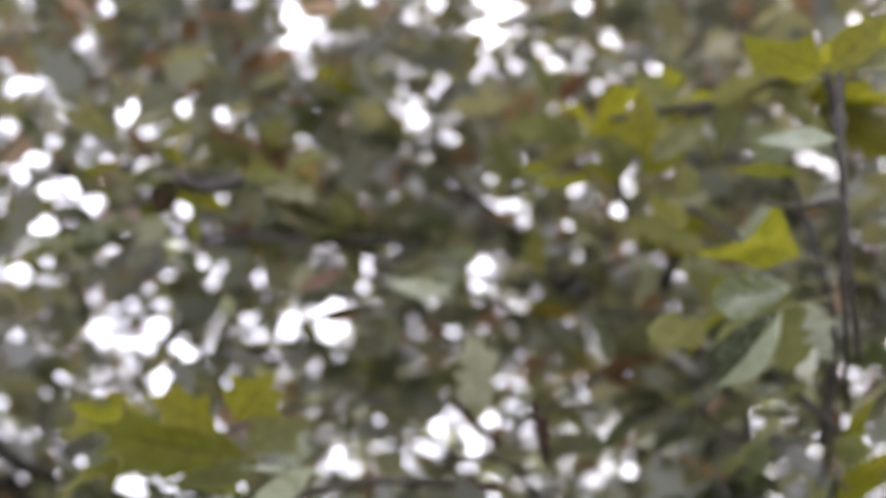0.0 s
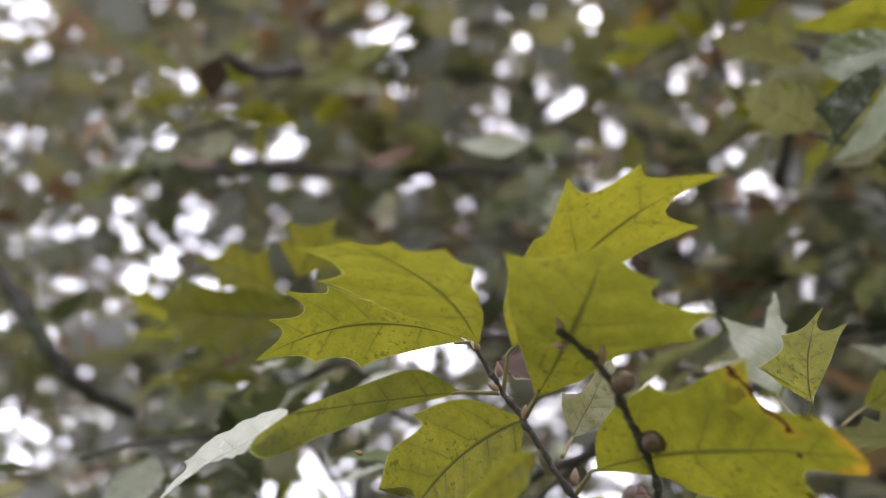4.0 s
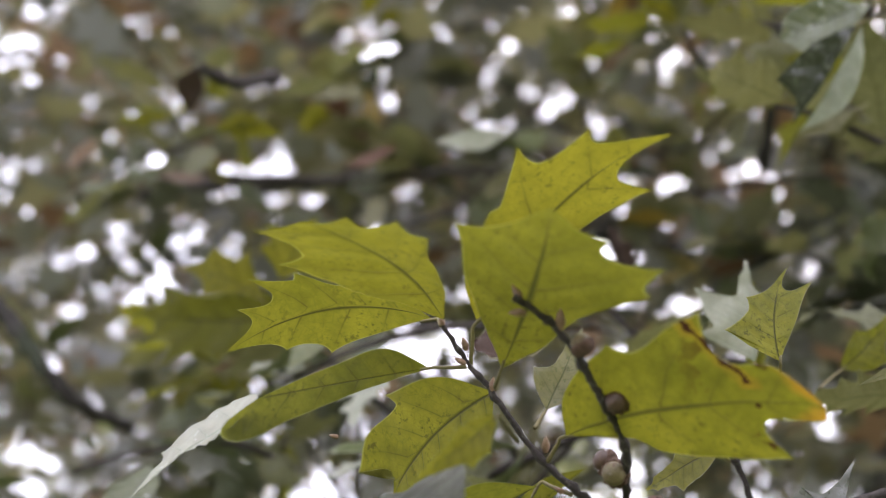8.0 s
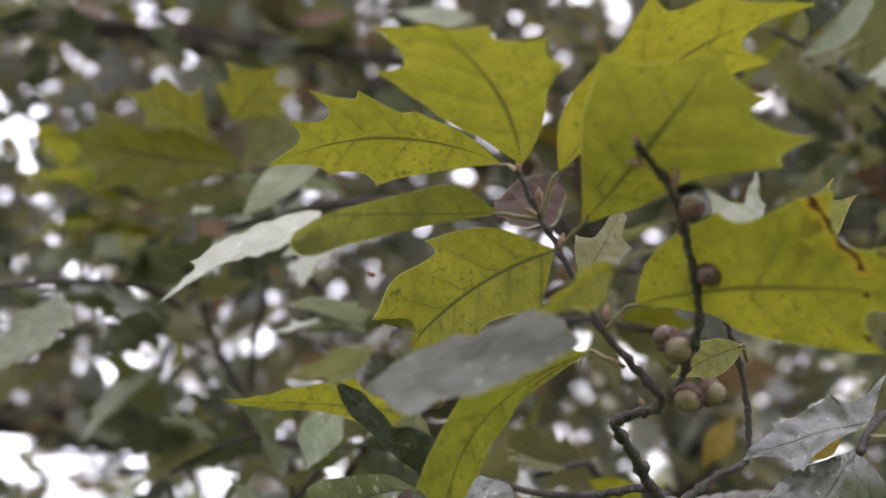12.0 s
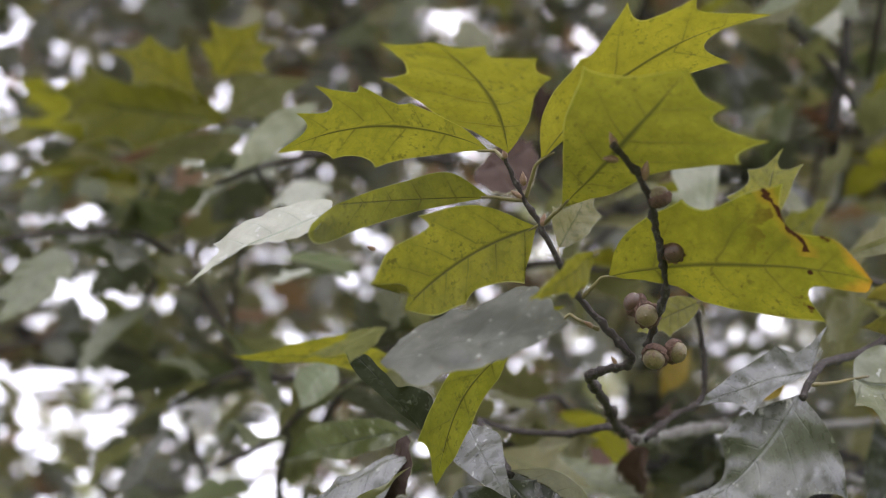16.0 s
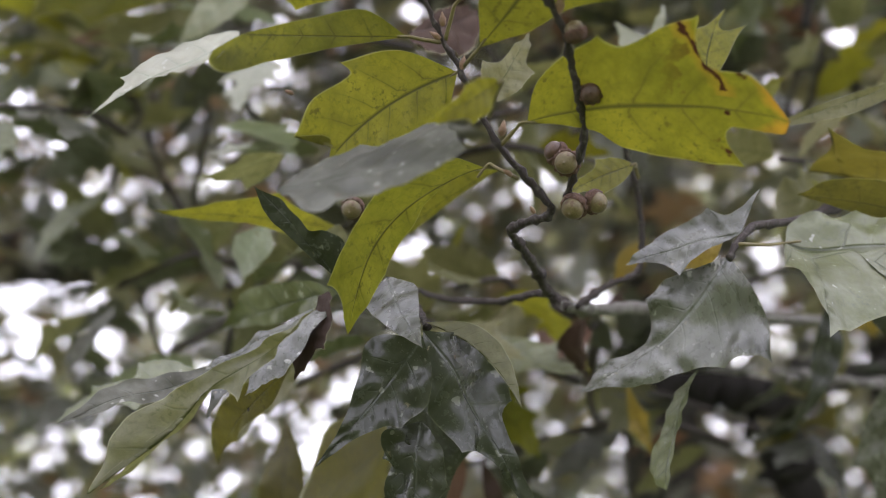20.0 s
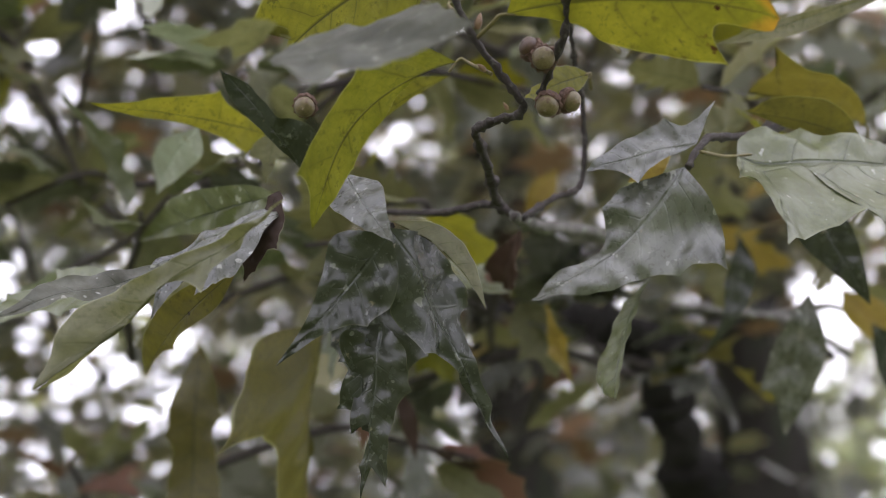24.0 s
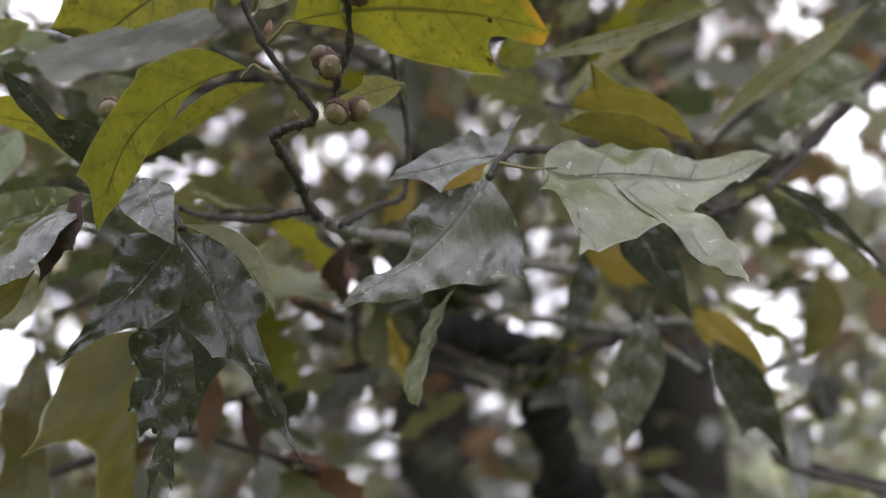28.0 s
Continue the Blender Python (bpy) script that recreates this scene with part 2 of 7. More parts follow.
YOUNG = leaf_material("young_leaf", rgb(0.13, 0.129, 0.023), rgb(0.307, 0.299, 0.0234), rgb(0.055, 0.055, 0.013), rgb(0.04, 0.022, 0.01), spec=0.25)
YOUNG_EDGED = leaf_material("autumn_edged_leaf", rgb(0.116, 0.115, 0.0202), rgb(0.275, 0.262, 0.0172), rgb(0.06, 0.06, 0.013), rgb(0.05, 0.018, 0.008), spots=3.6, edge=rgb(0.33, 0.175, 0.018), spec=0.25)
# YOUNG with less overhead light: the dimming is put into its colours
YOUNG_DIM = leaf_material("dimmed_young_leaf", rgb(0.105, 0.106, 0.0204), rgb(0.219, 0.217, 0.0185), rgb(0.045, 0.047, 0.012), rgb(0.04, 0.022, 0.01), spec=0.25)
YOUNG_SPOTTED = leaf_material("spotted_young_leaf", rgb(0.154, 0.15, 0.024), rgb(0.395, 0.37, 0.028), rgb(0.06, 0.06, 0.015), rgb(0.05, 0.018, 0.008), spots=2.6, spec=0.25)
OLIVE = leaf_material("olive_leaf", rgb(0.132, 0.133, 0.07), rgb(0.235, 0.23, 0.08), rgb(0.07, 0.08, 0.02), rgb(0.05, 0.03, 0.012), clear=0.42)
MATURE = leaf_material("mature_leaf", rgb(0.035, 0.038, 0.024), rgb(0.058, 0.062, 0.018), rgb(0.050, 0.058, 0.038), rgb(0.06, 0.04, 0.02), clear=0.2, rough=0.27, film=0.32, spec=0.8)
MATURE_DULL = leaf_material("dull_mature_leaf", rgb(0.05, 0.052, 0.037), rgb(0.06, 0.07, 0.02), rgb(0.05, 0.056, 0.038), rgb(0.06, 0.04, 0.02), clear=0.2, rough=0.5, film=0.25, spec=0.4)
MATURE_DARK = leaf_material("glossy_dark_leaf", rgb(0.021, 0.025, 0.017), rgb(0.04, 0.047, 0.012), rgb(0.038, 0.043, 0.03), rgb(0.06, 0.04, 0.02), clear=0.15, rough=0.23, film=0.06, spec=0.5)
MATURE_PALE = leaf_material("pale_mature_leaf", rgb(0.08, 0.099, 0.036), rgb(0.10, 0.12, 0.028), rgb(0.036, 0.046, 0.018), rgb(0.06, 0.04, 0.02), clear=0.2, rough=0.34, film=0.3, spec=0.55, relief=1.1)
PALE = leaf_material("silvery_leaf", rgb(0.32, 0.34, 0.275), rgb(0.22, 0.25, 0.12), rgb(0.2, 0.24, 0.16), rgb(0.06, 0.04, 0.02), clear=0.3, rough=0.4, film=0.3)
# a darker copy of the olive leaf, with shade put into its colours
OLIVE_DARK = leaf_material("shade_toned_olive_leaf", rgb(0.068, 0.063, 0.018), rgb(0.172, 0.152, 0.021), rgb(0.055, 0.05, 0.014), rgb(0.03, 0.018, 0.008), spots=1.6, clear=0.5)
DEAD = leaf_material("dead_leaf", rgb(0.05, 0.033, 0.025), rgb(0.045, 0.027, 0.018), rgb(0.028, 0.018, 0.013), rgb(0.05, 0.03, 0.02), clear=0.25, rough=0.6, spec=0.15)
RUST = leaf_material("rust_leaf", rgb(0.12, 0.065, 0.04), rgb(0.17, 0.08, 0.04), rgb(0.08, 0.03, 0.02), rgb(0.05, 0.02, 0.01), clear=0.35, rough=0.55)
GOLD = leaf_material("golden_leaf", rgb(0.25, 0.19, 0.04), rgb(0.38, 0.27, 0.04), rgb(0.2, 0.12, 0.02), rgb(0.2, 0.06, 0.02), clear=0.45)
STALK = solid_material("leaf_stalk", rgb(0.065, 0.05, 0.022), rgb(0.16, 0.135, 0.05), 0.5, 90, 0.0003)
BARK_TWIG = solid_material("twig_bark", rgb(0.010, 0.007, 0.005), rgb(0.045, 0.033, 0.027), 0.65, 170, 0.0022, patch=rgb(0.075, 0.066, 0.056))
BARK_GREY = solid_material("grey_branch_bark", rgb(0.05, 0.045, 0.038), rgb(0.17, 0.16, 0.14), 0.8, 90, 0.001, patch=rgb(0.24, 0.25, 0.21))
BARK = solid_material("trunk_bark", rgb(0.011, 0.009, 0.008), rgb(0.047, 0.041, 0.035), 0.9, 9, 0.02, (1, 1, 0.25), patch=rgb(0.035, 0.041, 0.024))
# near-black copy of the bark: the limb's shade is painted into the colour
BARK_SHADE = solid_material("shade_dark_limb_bark", rgb(0.006, 0.005, 0.004), rgb(0.019, 0.016, 0.014), 0.85, 60, 0.004, patch=rgb(0.014, 0.016, 0.009), spec=0.2)
BUD = solid_material("bud_scales", rgb(0.10, 0.055, 0.03), rgb(0.25, 0.16, 0.10), 0.5, 400, 0.0002)
NUT = solid_material("acorn_nut", rgb(0.07, 0.05, 0.022), rgb(0.15, 0.12, 0.055), 0.4, 160, 0.0002, patch=rgb(0.085, 0.048, 0.024))
NUT_BROWN = solid_material("brown_acorn_nut", rgb(0.035, 0.02, 0.014), rgb(0.09, 0.05, 0.03), 0.4, 160, 0.0001)
CUP = solid_material("acorn_cup", rgb(0.03, 0.015, 0.009), rgb(0.17, 0.098, 0.066), 0.8, 900, 0.0012)
GRASS = solid_material("meadow_grass", rgb(0.05, 0.075, 0.02), rgb(0.12, 0.15, 0.05), 0.9, 1.5, 0.02)


# ---- building blocks ----
def part(name, data, material, parent=None, label="", smooth=True):
    """Links a bmesh or mesh as one object under a thing or a part."""
    if isinstance(data, bmesh.types.BMesh):
        mesh = bpy.data.meshes.new(name)
        data.to_mesh(mesh)
        data.free()
    else:
        mesh = data
    if material:
        mesh.materials.clear()
        mesh.materials.append(material)
    if smooth:
        mesh.shade_smooth()
    ob = new(name, mesh)
    ob.parent = parent
    return tagged(ob, label)


def thing(name, at, label, category, group="", kind=""):
    ob = new(name)
    ob.empty_display_size = 0.02
    ob.matrix_world = Matrix.Translation(at)
    bpy.context.view_layer.update()
    return tagged(ob, label, category, group, kind)


def local(parent, p):
    return Vector(p) - parent.matrix_world.translation


def lean_at(u):
    """How far the side veins lean from the midrib, in radians, from the stalk end to the tip."""
    return radians(62 - 24 * u)


def side_profile(lobes, rng, step=4, notch=0.7):
    """One half of an oak leaf: rows of (origin on the midrib, vein phase, length of the side vein), 0 to 1."""
    tips = []
    for a, p in lobes:
        u = a
        for _ in range(8):
            u = a - 0.85 * p / math.tan(lean_at(max(0.0, u)))
        u = min(max(0.04, u), 0.93)
        if tips and u < tips[-1][0] + 0.05:
            u = tips[-1][0] + 0.05
        tips.append((u, p))
    n = len(tips)
    keys = [(0.0, 0.0, 0.0, 1.0)]
    base_f = 0.0
    for k, (u, p) in enumerate(tips):
        gap_u = u - (tips[k - 1][0] if k else 0.0)
        more = max(1, round(gap_u / 0.12))
        if k == 0:
            keys.append((u * 0.5, base_f + 0.5 * more, p * 0.84, 0.6))
            keys.append((u - 0.1 * gap_u, base_f + 0.9 * more, p * 0.97, 0.9))
        else:
            p0 = tips[k - 1][1]
            cut = notch * (1.2 if abs(p - p0) > 0.12 else 1.0)
            keys.append((tips[k - 1][0] + gap_u * 0.36, base_f + 0.36 * more, min(p, p0) * min(0.94, cut * rng.uniform(0.92, 1.08)), 1.0))
            keys.append((u - 0.12 * gap_u, base_f + 0.88 * more, p * 0.93, 0.75))
        base_f += more
        keys.append((u, base_f, p + 0.018, 1.6))
    u0, p0 = tips[-1] if tips else (0.3, 0.15)
    n = base_f
    more = max(1, round((1 - u0) / 0.14))
    keys.append((u0 + (1 - u0) * 0.34, n + 0.34 * more, min(p0 * 0.5, 0.11), 1.0))
    keys.append((u0 + (1 - u0) * 0.62, n + 0.62 * more, min(p0 * 0.42, 0.085), 1.0))
    keys.append((u0 + (1 - u0) * 0.88, n + 0.88 * more, 0.018, 1.0))
    keys.append((1.0, n + more, 0.0, 1.0))
    rows = []
    for (ua, fa, pa, _), (ub, fb, pb, ex) in zip(keys, keys[1:]):
        for q in range(step):
            x = q / step
            p = pa + (pb - pa) * x ** ex if pb > pa else pb + (pa - pb) * (1 - x) ** 2.0
            p *= 1 + 0.025 * math.sin(23 * (fa + (fb - fa) * x) + 2 * rng.random()) * (0 < q)
            rows.append((ua + (ub - ua) * x, fa + (fb - fa) * x, p))
    rows.append((1.0, n + more, 0.0))
    return rows


def at_u(rows, u):
    for k in range(len(rows) - 1):
        if rows[k + 1][0] >= u:
            (a, fa, pa), (b, fb, pb) = rows[k], rows[k + 1]
            x = (u - a) / max(b - a, 1e-6)
            return fa + (fb - fa) * x, pa + (pb - pa) * x
    return rows[-1][1], 0.0


def blade(length, left, right, seed=0, bend=0.1, twist=0.0, sweep=0.0, fold=0.12, wave=1.0, step=4, nv=4, curl=0.0, notch=0.7):
    """The blade of an oak leaf in its own axes: stalk end at 0, tip along y, upper face towards z."""
    rng = random.Random(seed)
    prof = [side_profile(left, rng, step, notch), side_profile(right, rng, step, notch)]
    us = sorted({round(r[0], 4) for rows in prof for r in rows})
    keep = [us[0]]
    for u in us[1:]:
        if u - keep[-1] > 0.003:
            keep.append(u)
    us = keep
    bm = bmesh.new()
    vein_uv = bm.loops.layers.uv.new("vein")
    flat_uv = bm.loops.layers.uv.new("flat")
    place_uv = bm.loops.layers.uv.new("place")
    off = Vector((rng.uniform(0, 50), rng.uniform(0, 50), 0))
    info = {}

    def place(s, y, edge):
        """From the flat blade to the bent, folded and rippled one."""
        ang = bend * 2.2 * s
        cy = math.sin(ang) / (bend * 2.2) if abs(bend) > 0.01 else s
        cz = -(1 - math.cos(ang)) / (bend * 2.2) if abs(bend) > 0.01 else 0.0
        chord = math.sin(bend * 1.1) / (bend * 1.1) if abs(bend) > 0.01 else 1.0
        lift = abs(y) * fold - curl * y * y * 2
        rip = noise.noise(Vector((s * 3.2, y * 3.6, 0)) + off) * 0.05 * wave + noise.noise(Vector((s * 9, y * 9, 5)) + off) * 0.022 * wave * edge
        tw = radians(twist) * max(0.0, s - 0.25) / 0.75
        x, h = y * math.cos(tw) - (lift + rip) * math.sin(tw), y * math.sin(tw) + (lift + rip) * math.cos(tw)
        x += sweep * 4 * s * (1 - s) * (1 if s < 1 else 0)
        a2 = bend * 1.1
        p = Vector((x, cy - h * math.sin(ang), cz + h * math.cos(ang)))
        r = Matrix.Rotation(a2, 3, "X") @ p
        return r * (length / chord)

    rows = []
    for u in us:
        row = {}
        for sgn, rows_p in ((-1, prof[0]), (1, prof[1])):
            f, p = at_u(rows_p, u)
            lean = lean_at(u)
            for k in range(0 if sgn < 0 else 1, nv + 1):
                v = k / nv
                s = u + v * p / math.tan(lean) * (1 - 0.15 * v)
                s = min(s, 1.0)
                y = sgn * v * p
                vert = bm.verts.new(place(s, y, v))
                info[vert] = (f, sgn * v, s * length, y * length)
                row[sgn * k] = vert
        rows.append(row)
    for a, b in zip(rows, rows[1:]):
        for k in range(-nv, nv):
            vs = (a[k], a[k + 1], b[k + 1], b[k])
            face = bm.faces.new(vs)
            for loop in face.loops:
                f, v, s, y = info[loop.vert]
                loop[vein_uv].uv = (f, v)
                loop[flat_uv].uv = (s, y)
                loop[place_uv].uv = (s / length, y / length)
    bmesh.ops.remove_doubles(bm, verts=bm.verts, dist=length * 0.0008)
    return bm


def curve_points(pts, per=6):
    """A smooth line through the points."""
    pts = [Vector(p) for p in pts]
    out = []
    for k in range(len(pts) - 1):
        p0, p1, p2, p3 = pts[max(k - 1, 0)], pts[k], pts[k + 1], pts[min(k + 2, len(pts) - 1)]
        for q in range(per):
            x = q / per
            out.append(0.5 * (2 * p1 + (p2 - p0) * x + (2 * p0 - 5 * p1 + 4 * p2 - p3) * x * x + (3 * p1 - p0 - 3 * p2 + p3) * x ** 3))
    out.append(pts[-1])
    return out


def tube(bm, line, r0, r1, sides=8, knots=0.0, seed=0, cap=True):
    """A tapering round bar along a line, with swellings."""
    rng = random.Random(seed)
    rings = []
    n = len(line)
    ref = Vector((0.3, 0.2, 1))
    for k, p in enumerate(line):
        d = (line[min(k + 1, n - 1)] - line[max(k - 1, 0)]).normalized()
        a = d.cross(ref)
        if a.length < 0.05:
            a = d.cross(Vector((1, 0, 0)))
        a.normalize()
        b = d.cross(a)
        r = r0 + (r1 - r0) * k / (n - 1)
        r *= 1 + knots * max(0, noise.noise(Vector((k * 0.9, seed, 0)))) * 2
        rings.append([bm.verts.new(p + (a * math.cos(t) + b * math.sin(t)) * r * (1 + knots * 0.5 * (rng.random() - 0.5))) for t in [2 * math.pi * q / sides for q in range(sides)]])
    for u, v in zip(rings, rings[1:]):
        for q in range(sides):
            bm.faces.new((u[q], u[(q + 1) % sides], v[(q + 1) % sides], v[q]))
    if cap:
        bm.faces.new(list(reversed(rings[0])))
        bm.faces.new(rings[-1])
    return bm


def twig(parent, pts, r0, r1, mat, name="twig"):
    """A knobbly piece of wood along the points."""
    rng = random.Random(len(pts) * 7 + int(r0 * 1e5))
    line = curve_points([local(parent, p) for p in pts], 8)
    for k in range(1, len(line) - 1):
        line[k] += Vector((rng.gauss(0, 1), rng.gauss(0, 1), rng.gauss(0, 1))) * r0 * 0.13
    return part(name, tube(bmesh.new(), line, r0, r1, 12, 0.75, len(pts)), mat, parent)


def oak_leaf(parent, base, tip, normal, left, right, mat, stalk=None, seed=0, bend=0.1, twist=0.0, sweep=0.0, fold=0.12, wave=1.0, curl=0.0, notch=0.7):
    """A leaf whose blade runs from base to tip and whose face turns towards normal; stalk: where its stalk leaves the twig."""
    b, t = Vector(base), Vector(tip)
    y = (t - b).normalized()
    z = Vector(normal)
    z = (z - y * z.dot(y)).normalized()
    x = y.cross(z)
    ob = part("leaf", blade((t - b).length, left, right, seed, bend, twist, sweep, fold, wave, 7, 8, curl, notch), mat, parent)
    m = Matrix((x, y, z)).transposed().to_4x4()
    m.translation = local(parent, b)
    ob.matrix_local = m
    if stalk:
        s = Vector(stalk)
        inv = (Matrix.Translation(parent.matrix_world.translation) @ m).inverted()
        length = (t - b).length
        p0, p1, p2 = inv @ s, Vector((0, -0.02 * length, 0)), Vector((0, length * 0.06, 0.0))
        mid_p = (p0 + p1 * 2) / 3 + Vector((0, 0, -0.0008))
        part("stalk", tube(bmesh.new(), curve_points([p0, mid_p, p1, p2], 4), 0.0010, 0.0006, 7), STALK, ob)
    return ob


TIP, BAY = 1, 0


def lobed_half(knots):
    """One half of a blade from its lobe tips and bays (along, beside, TIP or BAY): rows of (origin on the midrib, vein phase, along, beside)."""
    pts = [(0.0, 0.0, BAY)] + list(knots) + [(1.0, 0.0, TIP)]
    n = len(pts)
    way = [Vector((p[0], p[1])) for p in pts]
    us, phase = [0.0], [0.0]
    for k in range(1, n - 1):
        a, b, _ = pts[k]
        u = a - 0.8 * abs(b) / math.tan(lean_at(min(1.0, max(0.0, a))))
        us.append(min(max(u, us[-1] + 0.025), 0.97 - 0.02 * (n - 2 - k)))
    us.append(1.0)
    tips = [k for k in range(1, n) if pts[k][2] == TIP]
    last, base_f, phase = 0, 0.0, [0.0] * n
    for k in tips:
        more = max(1, round((us[k] - us[last]) / 0.19))
        for q in range(last + 1, k + 1):
            phase[q] = base_f + more * (us[q] - us[last]) / max(us[k] - us[last], 1e-6)
        base_f += more
        last = k
    rows = []
    for k in range(n - 1):
        p, q = way[k], way[k + 1]
        chord = q - p

        def tangent(j, out_sign):
            if j == 0 or j == n - 1:
                return chord * 0.9
            if pts[j][2] == TIP:
                outward = (way[j] - (way[j - 1] + way[j + 1]) / 2)
                outward = outward.normalized() * chord.length if outward.length > 1e-6 else chord
                return chord * 0.55 + outward * 0.45 * out_sign
            t = way[j + 1] - way[j - 1]
            return t.normalized() * chord.length * 0.95 if t.length > 1e-6 else chord
        ta, tb = tangent(k, -1), tangent(k + 1, 1)
        for x in (0.0, 0.1, 0.25, 0.42, 0.58, 0.75, 0.9):
            h = p * (2 * x ** 3 - 3 * x * x + 1) + ta * (x ** 3 - 2 * x * x + x) + q * (3 * x * x - 2 * x ** 3) + tb * (x ** 3 - x * x)
            rows.append((us[k] + (us[k + 1] - us[k]) * x, phase[k] + (phase[k + 1] - phase[k]) * x, h.x, h.y))
    rows.append((1.0, phase[-1], 1.0, 0.0))
    return rows


def lobed_blade(length, left, right, seed=0, bend=0.1, sweep=0.0, fold=0.05, wave=0.6, nv=8, droop=0.0, pleat=0.005):
    """The blade of an oak leaf with given lobes in its own axes: stalk end at 0, tip along y, upper face towards z."""
    rng = random.Random(seed)
    half = [lobed_half(left), lobed_half(right)]
    us = sorted({round(r[0], 5) for rows in half for r in rows})
    us = [u for k, u in enumerate(us) if k == 0 or u - us[k - 1] > 0.0012]
    bm = bmesh.new()
    vein_uv = bm.loops.layers.uv.new("vein")
    flat_uv = bm.loops.layers.uv.new("flat")
    place_uv = bm.loops.layers.uv.new("place")
    off = Vector((rng.uniform(0, 50), rng.uniform(0, 50), 0))
    k2 = bend * 2.2 if abs(bend) > 0.01 else 0.022
    chord = math.sin(k2 / 2) / (k2 / 2)
    tilt = Matrix.Rotation(k2 / 2, 3, "X")

    def place(s, y, edge, f):
        ang = k2 * s
        rip = noise.noise(Vector((s * 3.2, y * 3.6, 0)) + off) * 0.035 * wave + noise.noise(Vector((s * 9, y * 9, 5)) + off) * 0.022 * wave * edge
        h = abs(y) * fold + rip * min(1.0, 6 * abs(s) + 4 * abs(y)) - droop * y * y
        h += pleat * math.cos(2 * math.pi * f) * min(1.0, 3 * edge) * (1 - 0.6 * edge) * min(1.0, 4 * max(0.0, s) + 2 * abs(y))
        x = y + (sweep * 4 * s * (1 - s) if 0 < s < 1 else 0.0)
        return tilt @ Vector((x, math.sin(ang) / k2 - h * math.sin(ang), -(1 - math.cos(ang)) / k2 + h * math.cos(ang))) * (length / chord)

    def at(rows, u):
        for a, b in zip(rows, rows[1:]):
            if b[0] >= u:
                x = (u - a[0]) / max(b[0] - a[0], 1e-9)
                return [a[q] + (b[q] - a[q]) * x for q in range(1, 4)]
        return rows[-1][1:]

    grid, info = [], {}
    for u in us:
        row = {}
        for sgn, rows in ((-1, half[0]), (1, half[1])):
            f, a, b = at(rows, u)
            for k in range(0 if sgn < 0 else 1, nv + 1):
                v = k / nv
                s, y = u + (a - u) * v * (0.78 + 0.22 * v), b * v
                vert = bm.verts.new(place(s, y, v, f))
                info[vert] = (f, sgn * v, s, y)
                row[sgn * k] = vert
        grid.append(row)
    for a, b in zip(grid, grid[1:]):
        for k in range(-nv, nv):
            face = bm.faces.new((a[k], a[k + 1], b[k + 1], b[k]))
            for loop in face.loops:
                f, v, s, y = info[loop.vert]
                loop[vein_uv].uv = (f, v)
                loop[flat_uv].uv = (s * length, y * length)
                loop[place_uv].uv = (s, y)
    bmesh.ops.remove_doubles(bm, verts=bm.verts, dist=length * 0.0004)
    return bm


def set_leaf(parent, bm, base, tip, normal, mat, stalk=None, thick=0.0010):
    """Puts a blade on its twig, from base to tip, its face towards normal; stalk: where its stalk leaves the twig."""
    b, t = Vector(base), Vector(tip)
    y = (t - b).normalized()
    z = Vector(normal)
    z = (z - y * z.dot(y)).normalized()
    ob = part("leaf", bm, mat, parent)
    m = Matrix((y.cross(z), y, z)).transposed().to_4x4()
    m.translation = local(parent, b)
    ob.matrix_local = m
    if stalk:
        inv = (Matrix.Translation(parent.matrix_world.translation) @ m).inverted()
        length = (t - b).length
        p0, p1, p2 = inv @ Vector(stalk), Vector((0, -0.02 * length, 0)), Vector((0, length * 0.06, 0.0))
        part("stalk", tube(bmesh.new(), curve_points([p0, (p0 + p1 * 2) / 3 + Vector((0, 0, -0.0008)), p1, p2], 4), thick, thick * 0.6, 7), STALK, ob)
    return ob


def lobed_leaf(parent, base, tip, normal, left, right, mat, stalk=None, seed=0, bend=0.1, sweep=0.0, fold=0.05, wave=0.6, droop=0.0, pleat=0.005):
    """A leaf with given lobes: along the blade and beside it, as shares of its length."""
    bm = lobed_blade((Vector(tip) - Vector(base)).length, left, right, seed, bend, sweep, fold, wave, 8, droop, pleat)
    return set_leaf(parent, bm, base, tip, normal, mat, stalk)


